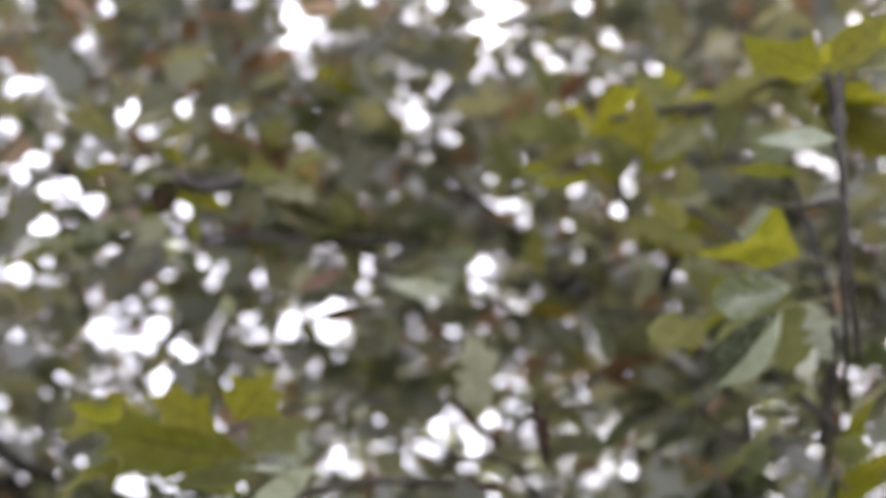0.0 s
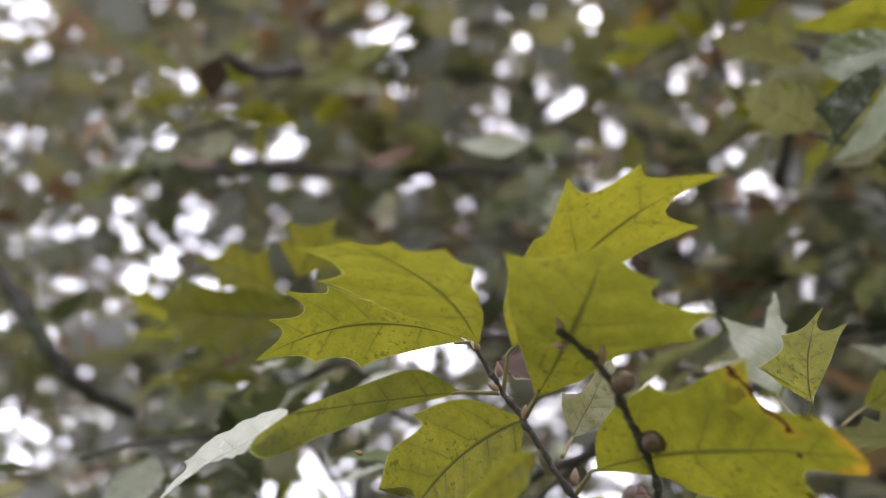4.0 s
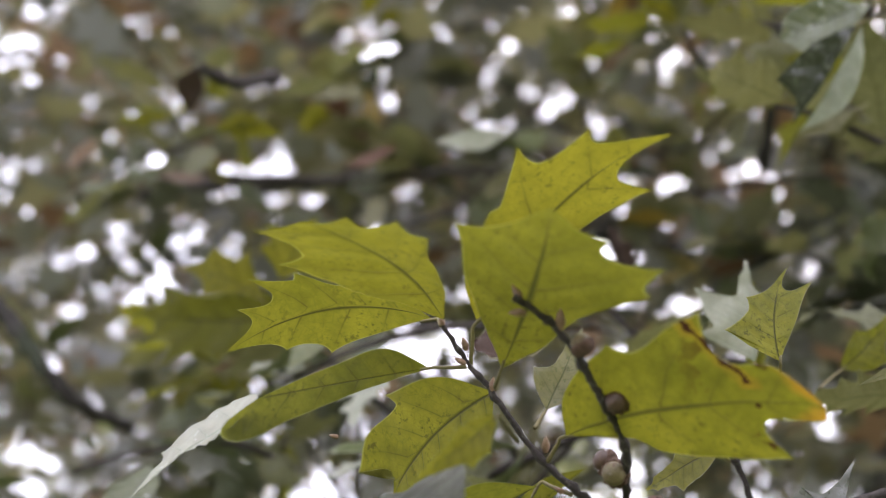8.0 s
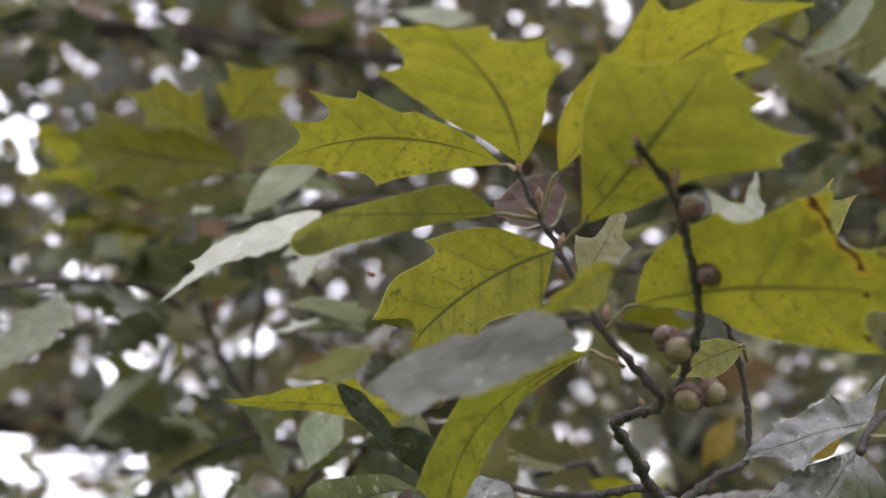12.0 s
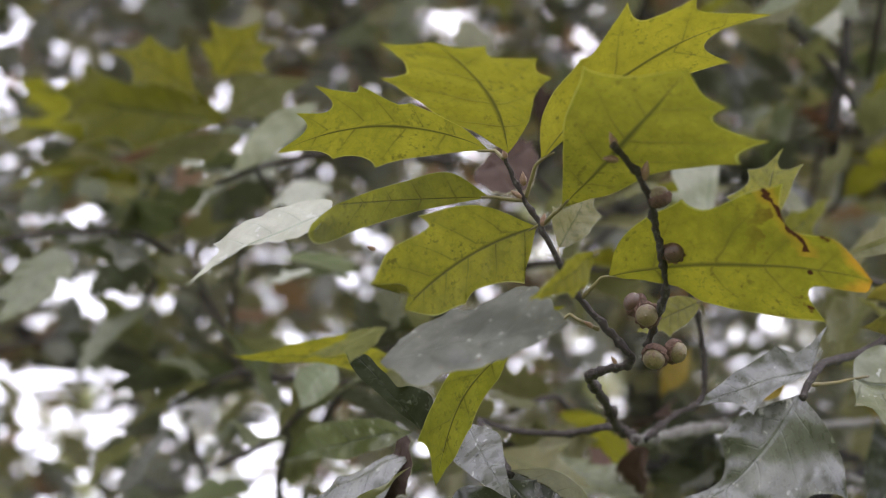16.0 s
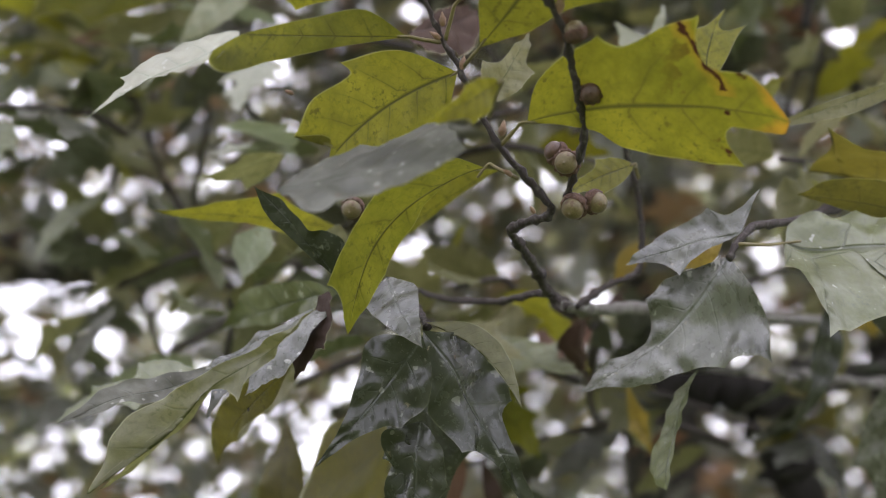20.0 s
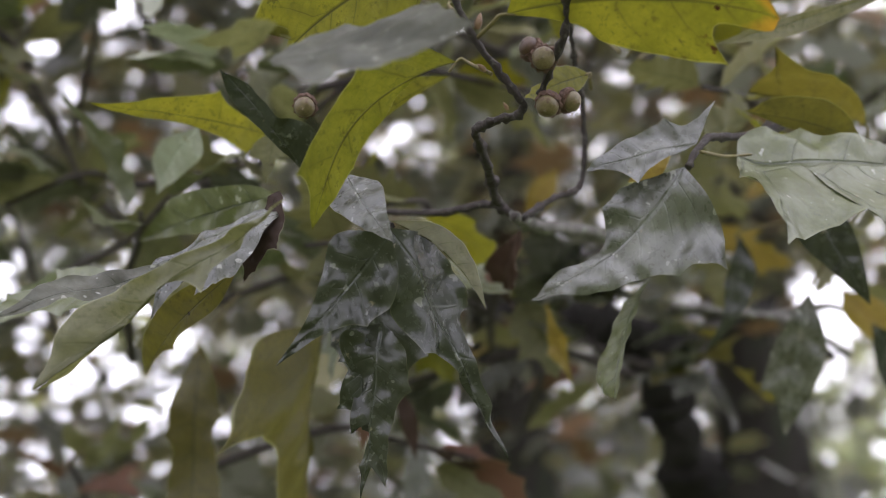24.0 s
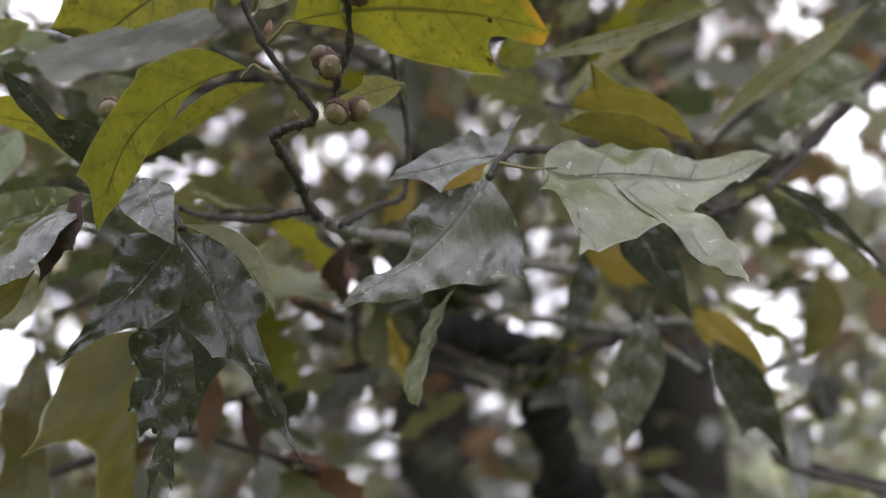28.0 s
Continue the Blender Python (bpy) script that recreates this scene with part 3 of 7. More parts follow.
def acorn(parent, at, axis, size, nut_mat=NUT, open_cup=False):
    """An acorn: scaly cup over a pointed nut; axis: from the cup's stalk to the nut's point."""
    z = Vector(axis).normalized()
    rot = z.to_track_quat("Z", "Y").to_matrix().to_4x4()
    bm = bmesh.new()
    rows = [(-0.62, 0.06), (-0.60, 0.25), (-0.50, 0.45), (-0.32, 0.56), (-0.12, 0.60), (0.02, 0.585), (0.07, 0.555), (0.05, 0.525), (-0.2, 0.42)]
    ring_q = 22
    rings = []
    for k, (h, r) in enumerate(rows):
        ring = []
        for q in range(ring_q):
            a = 2 * math.pi * (q + 0.5 * (k % 2)) / ring_q
            bumpy = 1 + (0.12 if (q + k) % 2 else -0.08) * (0 < k < 6)
            ring.append(bm.verts.new((r * math.cos(a) * bumpy * size, r * math.sin(a) * bumpy * size, h * size + 0.02 * size * math.sin(3 * a))))
        rings.append(ring)
    for u, v in zip(rings, rings[1:]):
        for q in range(ring_q):
            bm.faces.new((u[q], u[(q + 1) % ring_q], v[(q + 1) % ring_q], v[q]))
    bm.faces.new(list(reversed(rings[0])))
    cup = part("acorn", bm, CUP, parent, "scaly brown acorn cup" if not open_cup else "empty brown acorn cup")
    m = rot.copy()
    m.translation = local(parent, at)
    cup.matrix_local = m
    if not open_cup:
        bm = bmesh.new()
        prof = [(-0.2, 0.42), (-0.02, 0.515), (0.12, 0.52), (0.26, 0.485), (0.38, 0.40), (0.46, 0.27), (0.50, 0.13), (0.515, 0.045), (0.57, 0.03), (0.59, 0.01)]
        rings = [[bm.verts.new((r * math.cos(2 * math.pi * q / 18) * size, r * math.sin(2 * math.pi * q / 18) * size, h * size)) for q in range(18)] for h, r in prof]
        for u, v in zip(rings, rings[1:]):
            for q in range(18):
                bm.faces.new((u[q], u[(q + 1) % 18], v[(q + 1) % 18], v[q]))
        bm.faces.new(rings[-1])
        part("nut", bm, nut_mat, cup, "green unripe nut" if nut_mat is NUT else "dark brown nut")
    return cup


def bud(parent, at, axis, length):
    bm = bmesh.new()
    prof = [(0, 0.14), (0.2, 0.24), (0.45, 0.25), (0.75, 0.14), (0.95, 0.04), (1.0, 0.01)]
    rings = [[bm.verts.new((r * length * math.cos(q * math.pi / 4 + k * 0.4) * (1.08 if (q + k) % 2 else 0.94), r * length * math.sin(q * math.pi / 4 + k * 0.4), h * length)) for q in range(8)] for k, (h, r) in enumerate(prof)]
    for u, v in zip(rings, rings[1:]):
        for q in range(8):
            bm.faces.new((u[q], u[(q + 1) % 8], v[(q + 1) % 8], v[q]))
    bm.faces.new(rings[-1])
    ob = part("bud", bm, BUD, parent)
    m = Vector(axis).to_track_quat("Z", "Y").to_matrix().to_4x4()
    m.translation = local(parent, at)
    ob.matrix_local = m
    return ob


# ---- ground ----
bm = bmesh.new()
bmesh.ops.create_grid(bm, x_segments=60, y_segments=60, size=400)
for v in bm.verts:
    v.co.z = noise.noise(v.co * 0.02) * 0.3
ground = part("ground", bm, GRASS)
tagged(ground, "rough green meadow grass under the trees", "ground", "", "structure")

# ---- the branches in front ----
branch_near = thing("oak_branch", (0.07, 0.58, 1.80), "oak twig with yellow-green lobed leaves and small acorns", "branch")
branch_hanging = thing("oak_branch", (0.02, 0.60, 1.76), "oak twig with dark glossy drooping dusty leaves", "branch")
branch_right = thing("oak_branch", (0.20, 0.64, 1.80), "oak twig with broad grey-green leaves turned downwards", "branch")
branch_left = thing("oak_branch", (-0.206, 0.899, 2.116), "oak twig with broad yellow-green leaves and one silvery leaf", "branch")
branch_back = thing("oak_branch", (0.467, 0.730, 1.970), "thin grey oak twig with olive and dark drooping leaves", "branch")
branch_crown = thing("oak_branch", (0.315, 0.724, 2.372), "dark upright oak twig with bright yellow-green and silvery leaves", "branch")
# branch leaves begin
twig(branch_near, [(0.087, 0.685, 1.808), (0.074, 0.662, 1.808), (0.067, 0.641, 1.812), (0.057, 0.611, 1.813), (0.051, 0.593, 1.815), (0.058, 0.580, 1.814), (0.067, 0.568, 1.815), (0.055, 0.560, 1.827), (0.040, 0.552, 1.843), (0.025, 0.539, 1.868), (0.017, 0.533, 1.880), (0.009, 0.525, 1.894)], 0.0023, 0.0009, BARK_TWIG, 'twig')
twig(branch_near, [(0.073, 0.566, 1.816), (0.074, 0.557, 1.823), (0.077, 0.536, 1.835), (0.073, 0.518, 1.844), (0.068, 0.504, 1.853), (0.063, 0.490, 1.862), (0.054, 0.480, 1.870), (0.047, 0.472, 1.873)], 0.0015, 0.0012, BARK_TWIG, 'twig')
twig(branch_near, [(0.086, 0.667, 1.800), (0.074, 0.676, 1.810), (0.052, 0.698, 1.812), (0.028, 0.718, 1.818), (0.008, 0.736, 1.829)], 0.0020, 0.0014, BARK_TWIG, 'twig')
twig(branch_near, [(0.084, 0.667, 1.801), (0.110, 0.722, 1.815), (0.145, 0.774, 1.832), (0.225, 0.867, 1.854), (0.337, 0.985, 1.885)], 0.0026, 0.0040, BARK_GREY, 'branch')
twig(branch_near, [(0.091, 0.676, 1.803), (0.110, 0.689, 1.819), (0.127, 0.694, 1.829), (0.129, 0.688, 1.846), (0.125, 0.675, 1.867), (0.118, 0.660, 1.879), (0.113, 0.647, 1.887), (0.106, 0.628, 1.894)], 0.0016, 0.0011, BARK_TWIG, 'twig')
lobed_leaf(branch_near, (0.025, 0.521, 1.890), (0.112, 0.463, 1.926), (0.127, -0.389, -0.912), [(0.116, -0.131, BAY), (0.36, -0.188, TIP), (0.404, -0.17, BAY), (0.601, -0.285, TIP), (0.614, -0.174, BAY), (0.821, -0.171, TIP), (0.795, -0.108, BAY)], [(0.509, 0.132, TIP), (0.667, 0.164, BAY), (0.773, 0.188, TIP), (0.738, 0.049, BAY)], YOUNG, stalk=(0.019, 0.534, 1.878), seed=1, bend=-0.37, sweep=-0.05, fold=0.05, wave=0.4, pleat=0.005)
lobed_leaf(branch_near, (0.011, 0.522, 1.894), (-0.023, 0.439, 1.899), (-0.215, 0.032, -0.976), [(0.337, -0.255, BAY), (0.704, -0.404, TIP), (0.718, -0.27, BAY), (1.03, -0.213, TIP), (0.983, -0.116, BAY)], [(0.266, 0.144, BAY), (0.508, 0.244, BAY), (0.695, 0.397, TIP), (0.737, 0.344, BAY), (0.891, 0.429, TIP), (0.85, 0.201, BAY), (0.983, 0.241, TIP), (0.944, 0.059, BAY)], YOUNG_DIM, seed=2, bend=-0.20, sweep=0.05, fold=0.18, wave=0.5, pleat=0.005)
lobed_leaf(branch_near, (0.004, 0.534, 1.901), (-0.090, 0.540, 1.903), (-0.048, -0.543, -0.838), [(0.301, -0.14, BAY), (0.559, -0.224, TIP), (0.62, -0.157, BAY), (0.754, -0.139, TIP), (0.819, -0.076, BAY)], [(0.172, 0.069, BAY), (0.385, 0.126, TIP), (0.444, 0.114, BAY), (0.608, 0.218, TIP), (0.632, 0.183, BAY), (0.802, 0.264, TIP), (0.733, 0.128, BAY), (0.888, 0.153, TIP), (0.857, 0.059, BAY)], YOUNG, stalk=(0.009, 0.525, 1.893), seed=3, bend=-0.42, sweep=0.07, fold=-0.01, wave=0.4, pleat=0.005)
lobed_leaf(branch_near, (0.003, 0.528, 1.876), (-0.061, 0.501, 1.861), (0.430, -0.848, -0.310), [(0.392, -0.06, BAY), (0.8, -0.141, BAY), (1.28, -0.182, BAY)], [(0.233, 0.151, BAY), (0.531, 0.104, BAY)], YOUNG, stalk=(0.017, 0.534, 1.877), seed=4, bend=-0.42, sweep=0.01, fold=0.02, wave=0.5, pleat=0.005)
lobed_leaf(branch_near, (-0.064, 0.504, 1.858), (-0.123, 0.521, 1.833), (-0.451, -0.673, 0.586), [(0.065, -0.243, BAY), (0.156, -0.336, BAY), (0.573, 0.006, BAY)], [(-0.031, 0.119, BAY), (0.205, 0.262, BAY), (0.549, 0.322, BAY), (0.811, 0.287, TIP), (0.783, 0.109, BAY)], PALE, seed=44, bend=0.01, sweep=0.12, fold=0.15, wave=0.8, pleat=0.01)
lobed_leaf(branch_near, (0.025, 0.551, 1.872), (-0.034, 0.608, 1.852), (-0.523, -0.705, -0.480), [(0.086, -0.114, BAY), (0.209, -0.271, TIP), (0.484, -0.181, BAY), (0.594, -0.217, TIP), (0.812, -0.159, BAY)], [(0.224, 0.222, BAY), (0.578, 0.339, TIP), (0.555, 0.254, BAY), (0.888, 0.303, BAY), (1.13, 0.234, TIP), (0.9, 0.085, BAY)], YOUNG, stalk=(0.026, 0.539, 1.868), seed=5, bend=0.09, sweep=0.06, fold=0.13, wave=0.5, pleat=0.005)
lobed_leaf(branch_near, (0.033, 0.523, 1.869), (0.068, 0.428, 1.881), (-0.284, -0.221, -0.933), [(0.185, -0.104, BAY), (0.448, -0.243, BAY), (0.762, -0.319, TIP), (0.799, -0.174, BAY)], [(0.154, 0.095, BAY), (0.426, 0.199, BAY), (0.681, 0.404, TIP), (0.721, 0.369, BAY), (0.863, 0.415, TIP), (0.809, 0.209, BAY), (0.919, 0.206, TIP), (0.918, 0.098, BAY)], YOUNG_DIM, stalk=(0.027, 0.539, 1.868), seed=6, bend=-0.13, sweep=0.02, fold=0.01, wave=0.5, pleat=0.005)
lobed_leaf(branch_near, (0.054, 0.541, 1.844), (0.149, 0.491, 1.824), (-0.412, -0.478, -0.776), [(0.081, -0.146, BAY), (0.2, -0.223, BAY), (0.365, -0.29, TIP), (0.447, -0.235, BAY), (0.605, -0.305, BAY), (0.738, -0.36, TIP), (0.722, -0.174, BAY), (0.882, -0.143, BAY)], [(0.271, 0.093, BAY), (0.389, 0.184, BAY), (0.693, 0.242, BAY), (0.822, 0.232, TIP), (0.777, 0.087, BAY), (0.964, 0.066, BAY)], YOUNG_EDGED, stalk=(0.044, 0.554, 1.839), seed=7, bend=0.07, sweep=-0.08, fold=0.01, wave=0.5, pleat=0.005)
lobed_leaf(branch_near, (0.148, 0.607, 1.892), (0.160, 0.607, 1.939), (0.195, -0.980, -0.044), [(0.093, -0.255, BAY), (0.216, -0.478, TIP), (0.441, -0.248, BAY), (0.586, -0.281, TIP), (0.716, -0.089, BAY)], [(0.407, 0.2, BAY), (0.888, 0.285, TIP), (0.734, 0.065, BAY)], YOUNG_SPOTTED, stalk=(0.149, 0.668, 1.894), seed=8, bend=0.15, sweep=-0.10, fold=0.04, wave=0.6, pleat=0.005)
oak_leaf(branch_near, (0.145, 0.715, 1.940), (0.149, 0.699, 1.996), (0.283, -0.916, -0.286), [(0.23, 0.55), (0.72, 0.55)], [(0.65, 0.09)], PALE, stalk=(0.154, 0.694, 1.910), seed=9)
lobed_leaf(branch_near, (0.038, 0.567, 1.834), (-0.020, 0.588, 1.763), (0.498, -0.629, -0.596), [(0.195, -0.002, BAY), (0.42, -0.087, BAY), (0.681, -0.129, TIP), (0.772, -0.105, BAY)], [(0.119, 0.188, BAY), (0.371, 0.224, TIP), (0.451, 0.181, BAY), (0.663, 0.163, BAY), (0.883, 0.201, TIP), (0.879, 0.118, BAY)], YOUNG, stalk=(0.052, 0.562, 1.827), seed=10, bend=0.04, sweep=0.22, fold=0.07, wave=0.6, pleat=0.005)
oak_leaf(branch_near, (0.038, 0.470, 1.827), (0.010, 0.460, 1.805), (0.618, -0.586, -0.524), [(0.48, 0.23)], [(0.47, 0.19)], YOUNG, seed=11, stalk=(0.037, 0.521, 1.837))
lobed_leaf(branch_near, (-0.043, 0.490, 1.791), (0.026, 0.465, 1.799), (-0.318, -0.665, 0.676), [(0.095, -0.302, BAY), (0.302, -0.431, TIP), (0.443, -0.435, BAY), (0.723, -0.52, BAY)], [(0.215, 0.3, BAY), (0.333, 0.249, TIP), (0.603, 0.248, BAY), (0.842, 0.14, BAY)], MATURE_DULL, seed=12, bend=-0.27, sweep=-0.17, fold=-0.05, wave=1.1, pleat=0.014)
lobed_leaf(branch_near, (-0.033, 0.721, 1.859), (-0.124, 0.653, 1.843), (0.481, -0.479, -0.735), [(0.161, -0.113, TIP), (0.52, -0.034, BAY), (0.808, -0.029, BAY)], [(0.167, 0.036, BAY), (0.457, 0.164, TIP), (0.74, 0.057, BAY)], YOUNG, seed=13, bend=0.13, sweep=0.03, fold=0.08, wave=1.0, pleat=0.005)
lobed_leaf(branch_near, (-0.026, 0.577, 1.785), (-0.061, 0.559, 1.820), (-0.230, -0.744, -0.627), [(0.353, -0.064, BAY), (0.756, -0.109, BAY)], [(0.191, 0.266, BAY), (0.45, 0.106, BAY), (0.756, 0.077, BAY)], MATURE_DARK, seed=14, bend=0.14, sweep=0.05, fold=0.10, wave=1.4, pleat=0.01)
oak_leaf(branch_near, (0.115, 0.628, 1.863), (0.079, 0.620, 1.844), (0.158, -0.983, 0.097), [(0.64, 0.22)], [(0.44, 0.21)], YOUNG, seed=60, stalk=(0.119, 0.639, 1.860))
oak_leaf(branch_near, (0.041, 0.600, 1.881), (0.062, 0.603, 1.922), (0.435, -0.887, -0.156), [(0.31, 0.3)], [(0.6, 0.25)], OLIVE, seed=61, stalk=(0.038, 0.575, 1.863))
oak_leaf(branch_near, (0.193, 0.742, 1.940), (0.234, 0.743, 1.973), (0.346, -0.838, -0.423), [(0.37, 0.2)], [(0.45, 0.28)], YOUNG, seed=62, stalk=(0.177, 0.729, 1.925))
oak_leaf(branch_near, (0.242, 0.804, 1.980), (0.200, 0.800, 2.006), (0.276, -0.906, 0.320), [(0.47, 0.11)], [(0.57, 0.3)], OLIVE, seed=63)
oak_leaf(branch_near, (-0.040, 0.487, 1.804), (-0.070, 0.478, 1.790), (0.473, -0.217, -0.854), [(0.46, 0.32)], [(0.49, 0.23)], OLIVE, seed=64)
twig(branch_hanging, [(0.008, 0.736, 1.829), (0.008, 0.669, 1.797), (0.011, 0.630, 1.786), (0.014, 0.603, 1.771)], 0.0018, 0.0015, BARK_TWIG, 'twig')
lobed_leaf(branch_hanging, (0.012, 0.585, 1.762), (-0.034, 0.598, 1.706), (0.002, -0.972, -0.237), [(0.124, -0.163, BAY), (0.304, -0.259, BAY), (0.48, -0.225, TIP), (0.665, -0.073, BAY)], [(0.208, 0.243, BAY), (0.445, 0.152, BAY), (0.693, 0.056, BAY)], MATURE_DARK, seed=15, bend=-0.08, sweep=-0.02, fold=-0.05, wave=3.4, droop=0.3, pleat=0.014)
lobed_leaf(branch_hanging, (0.012, 0.589, 1.766), (0.071, 0.646, 1.679), (0.466, -0.850, -0.244), [(0.151, -0.154, BAY), (0.369, -0.201, BAY), (0.508, -0.192, TIP), (0.518, -0.099, BAY), (0.678, -0.047, BAY), (0.853, -0.034, BAY)], [(0.136, 0.106, BAY), (0.3, 0.154, BAY), (0.449, 0.153, TIP), (0.549, 0.061, BAY), (0.724, 0.013, BAY)], MATURE_DARK, seed=51, bend=-0.12, sweep=-0.04, fold=-0.06, wave=3.2, droop=0.4, pleat=0.014)
lobed_leaf(branch_hanging, (0.012, 0.614, 1.731), (0.007, 0.645, 1.658), (-0.422, -0.845, -0.328), [(0.126, -0.157, BAY), (0.343, -0.204, TIP), (0.522, -0.117, BAY), (0.899, -0.13, TIP), (0.766, -0.05, BAY)], [(0.119, 0.213, BAY), (0.349, 0.141, BAY), (0.641, 0.117, TIP), (0.518, 0.033, BAY), (0.809, 0.04, TIP)], MATURE_DARK, seed=52, bend=0.11, sweep=-0.02, fold=-0.03, wave=3.0, pleat=0.014)
lobed_leaf(branch_hanging, (0.010, 0.673, 1.785), (0.023, 0.700, 1.698), (0.016, -0.957, -0.288), [(0.326, -0.235, BAY), (0.634, -0.271, TIP), (0.739, -0.117, BAY)], [(0.287, 0.217, BAY), (0.524, 0.25, TIP), (0.651, 0.173, BAY)], MATURE_DARK, seed=53, bend=0.10, sweep=-0.01, fold=0.08, wave=2, pleat=0.014)
lobed_leaf(branch_hanging, (-0.005, 0.610, 1.797), (0.012, 0.573, 1.754), (-0.404, -0.768, 0.497), [(0.34, -0.186, BAY), (0.731, -0.083, BAY)], [(0.189, 0.22, BAY), (0.659, 0.122, BAY)], MATURE, seed=18, bend=0.06, sweep=0.02, fold=0.05, wave=1.2, pleat=0.01)
lobed_leaf(branch_hanging, (0.013, 0.598, 1.772), (0.056, 0.603, 1.735), (0.202, -0.974, 0.103), [(0.232, -0.146, BAY), (0.496, -0.174, BAY), (0.754, -0.113, BAY)], [(0.271, -0.024, BAY), (0.606, 0.008, BAY)], OLIVE, seed=16, bend=0.01, sweep=-0.12, fold=0.07, wave=0.8, pleat=0.005)
oak_leaf(branch_hanging, (0.001, 0.619, 1.733), (0.011, 0.638, 1.683), (-0.549, -0.742, -0.385), [(0.44, 0.19), (0.77, 0.17)], [(0.32, 0.18), (0.71, 0.23)], MATURE_DARK, seed=17, wave=2.5, notch=0.5)
oak_leaf(branch_hanging, (-0.090, 0.659, 1.758), (-0.136, 0.640, 1.701), (0.792, -0.205, -0.575), [(0.36, 0.08)], [(0.38, 0.34)], OLIVE, seed=19, bend=0.2, stalk=(-0.075, 0.677, 1.777))
oak_leaf(branch_hanging, (-0.032, 0.636, 1.787), (-0.102, 0.658, 1.754), (-0.433, -0.822, 0.370), [(0.6, 0.38), (0.87, 0.35)], [(0.44, 0.05), (0.75, 0.04)], MATURE, seed=21, bend=0.18, wave=2, notch=0.5)
oak_leaf(branch_hanging, (-0.104, 0.716, 1.772), (-0.186, 0.734, 1.749), (-0.333, -0.760, 0.559), [(0.38, 0.21)], [(0.44, 0.28), (0.74, 0.21)], MATURE_PALE, seed=45, bend=0.15)
oak_leaf(branch_hanging, (-0.032, 0.638, 1.797), (-0.048, 0.639, 1.753), (-0.715, -0.654, 0.246), [(0.59, 0.25)], [(0.52, 0.2)], DEAD, seed=20, twist=50, wave=2.5)
lobed_leaf(branch_hanging, (-0.030, 0.666, 1.806), (-0.106, 0.778, 1.815), (-0.720, -0.447, -0.531), [(0.188, -0.045, BAY), (0.57, -0.059, BAY)], [(0.25, 0.075, BAY), (0.643, 0.104, BAY)], MATURE_PALE, seed=22, bend=0.03, sweep=0.02, fold=0.08, wave=1.0, pleat=0.01)
oak_leaf(branch_hanging, (-0.058, 0.758, 1.790), (-0.106, 0.781, 1.754), (-0.347, -0.928, -0.140), [(0.47, 0.21), (0.88, 0.22)], [(0.23, 0.24), (0.7, 0.35)], OLIVE, seed=23)
oak_leaf(branch_hanging, (-0.034, 0.697, 1.854), (-0.039, 0.707, 1.825), (-0.293, -0.918, -0.267), [(0.43, 0.35)], [(0.57, 0.36)], OLIVE, seed=47)
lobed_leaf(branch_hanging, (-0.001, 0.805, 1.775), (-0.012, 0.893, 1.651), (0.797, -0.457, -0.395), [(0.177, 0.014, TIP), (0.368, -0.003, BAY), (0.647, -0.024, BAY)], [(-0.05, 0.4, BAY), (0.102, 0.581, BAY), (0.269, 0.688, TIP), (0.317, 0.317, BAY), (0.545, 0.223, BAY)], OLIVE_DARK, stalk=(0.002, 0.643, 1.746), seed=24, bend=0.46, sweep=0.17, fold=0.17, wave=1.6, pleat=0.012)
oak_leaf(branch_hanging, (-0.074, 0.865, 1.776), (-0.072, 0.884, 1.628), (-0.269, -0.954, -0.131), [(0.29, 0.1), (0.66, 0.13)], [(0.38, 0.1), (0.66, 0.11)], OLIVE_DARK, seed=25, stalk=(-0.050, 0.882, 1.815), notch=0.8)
twig(branch_right, [(0.288, 0.708, 1.894), (0.203, 0.642, 1.842), (0.166, 0.608, 1.824), (0.151, 0.599, 1.805)], 0.0025, 0.0014, BARK_TWIG, 'twig')
lobed_leaf(branch_right, (0.155, 0.614, 1.811), (0.087, 0.650, 1.755), (-0.462, -0.887, 0.001), [(0.016, -0.193, BAY), (0.07, -0.342, BAY), (0.184, -0.478, TIP), (0.263, -0.344, BAY), (0.367, -0.303, TIP), (0.473, -0.219, BAY), (0.686, -0.155, BAY)], [(0.106, 0.089, BAY), (0.314, 0.21, BAY), (0.447, 0.202, TIP), (0.576, 0.052, BAY), (0.795, 0.079, BAY)], MATURE, seed=26, bend=0.06, sweep=-0.11, fold=0.03, wave=3.0, droop=0.35, pleat=0.008)
lobed_leaf(branch_right, (0.144, 0.638, 1.763), (0.130, 0.657, 1.707), (-0.907, -0.412, 0.086), [(0.309, -0.039, BAY), (0.569, -0.031, BAY), (0.833, -0.04, BAY)], [(0.324, 0.171, BAY), (0.722, 0.282, TIP), (0.942, 0.223, BAY)], MATURE_PALE, seed=28, bend=-0.09, sweep=0.14, fold=-0.02, wave=1.6, pleat=0.01)
lobed_leaf(branch_right, (0.160, 0.609, 1.821), (0.106, 0.612, 1.805), (-0.106, -0.971, 0.213), [(0.446, -0.147, BAY), (0.602, -0.25, TIP), (0.719, -0.08, BAY)], [(-0.309, 0.323, TIP), (0.044, 0.189, BAY), (0.153, 0.297, TIP), (0.633, 0.15, BAY)], MATURE, seed=29, bend=-0.18, sweep=0.05, fold=0.01, wave=1.6, pleat=0.01)
oak_leaf(branch_right, (0.365, 0.754, 1.878), (0.432, 0.738, 1.821), (-0.658, -0.085, -0.748), [(0.43, 0.15)], [(0.63, 0.18)], MATURE, seed=48, bend=0.1)
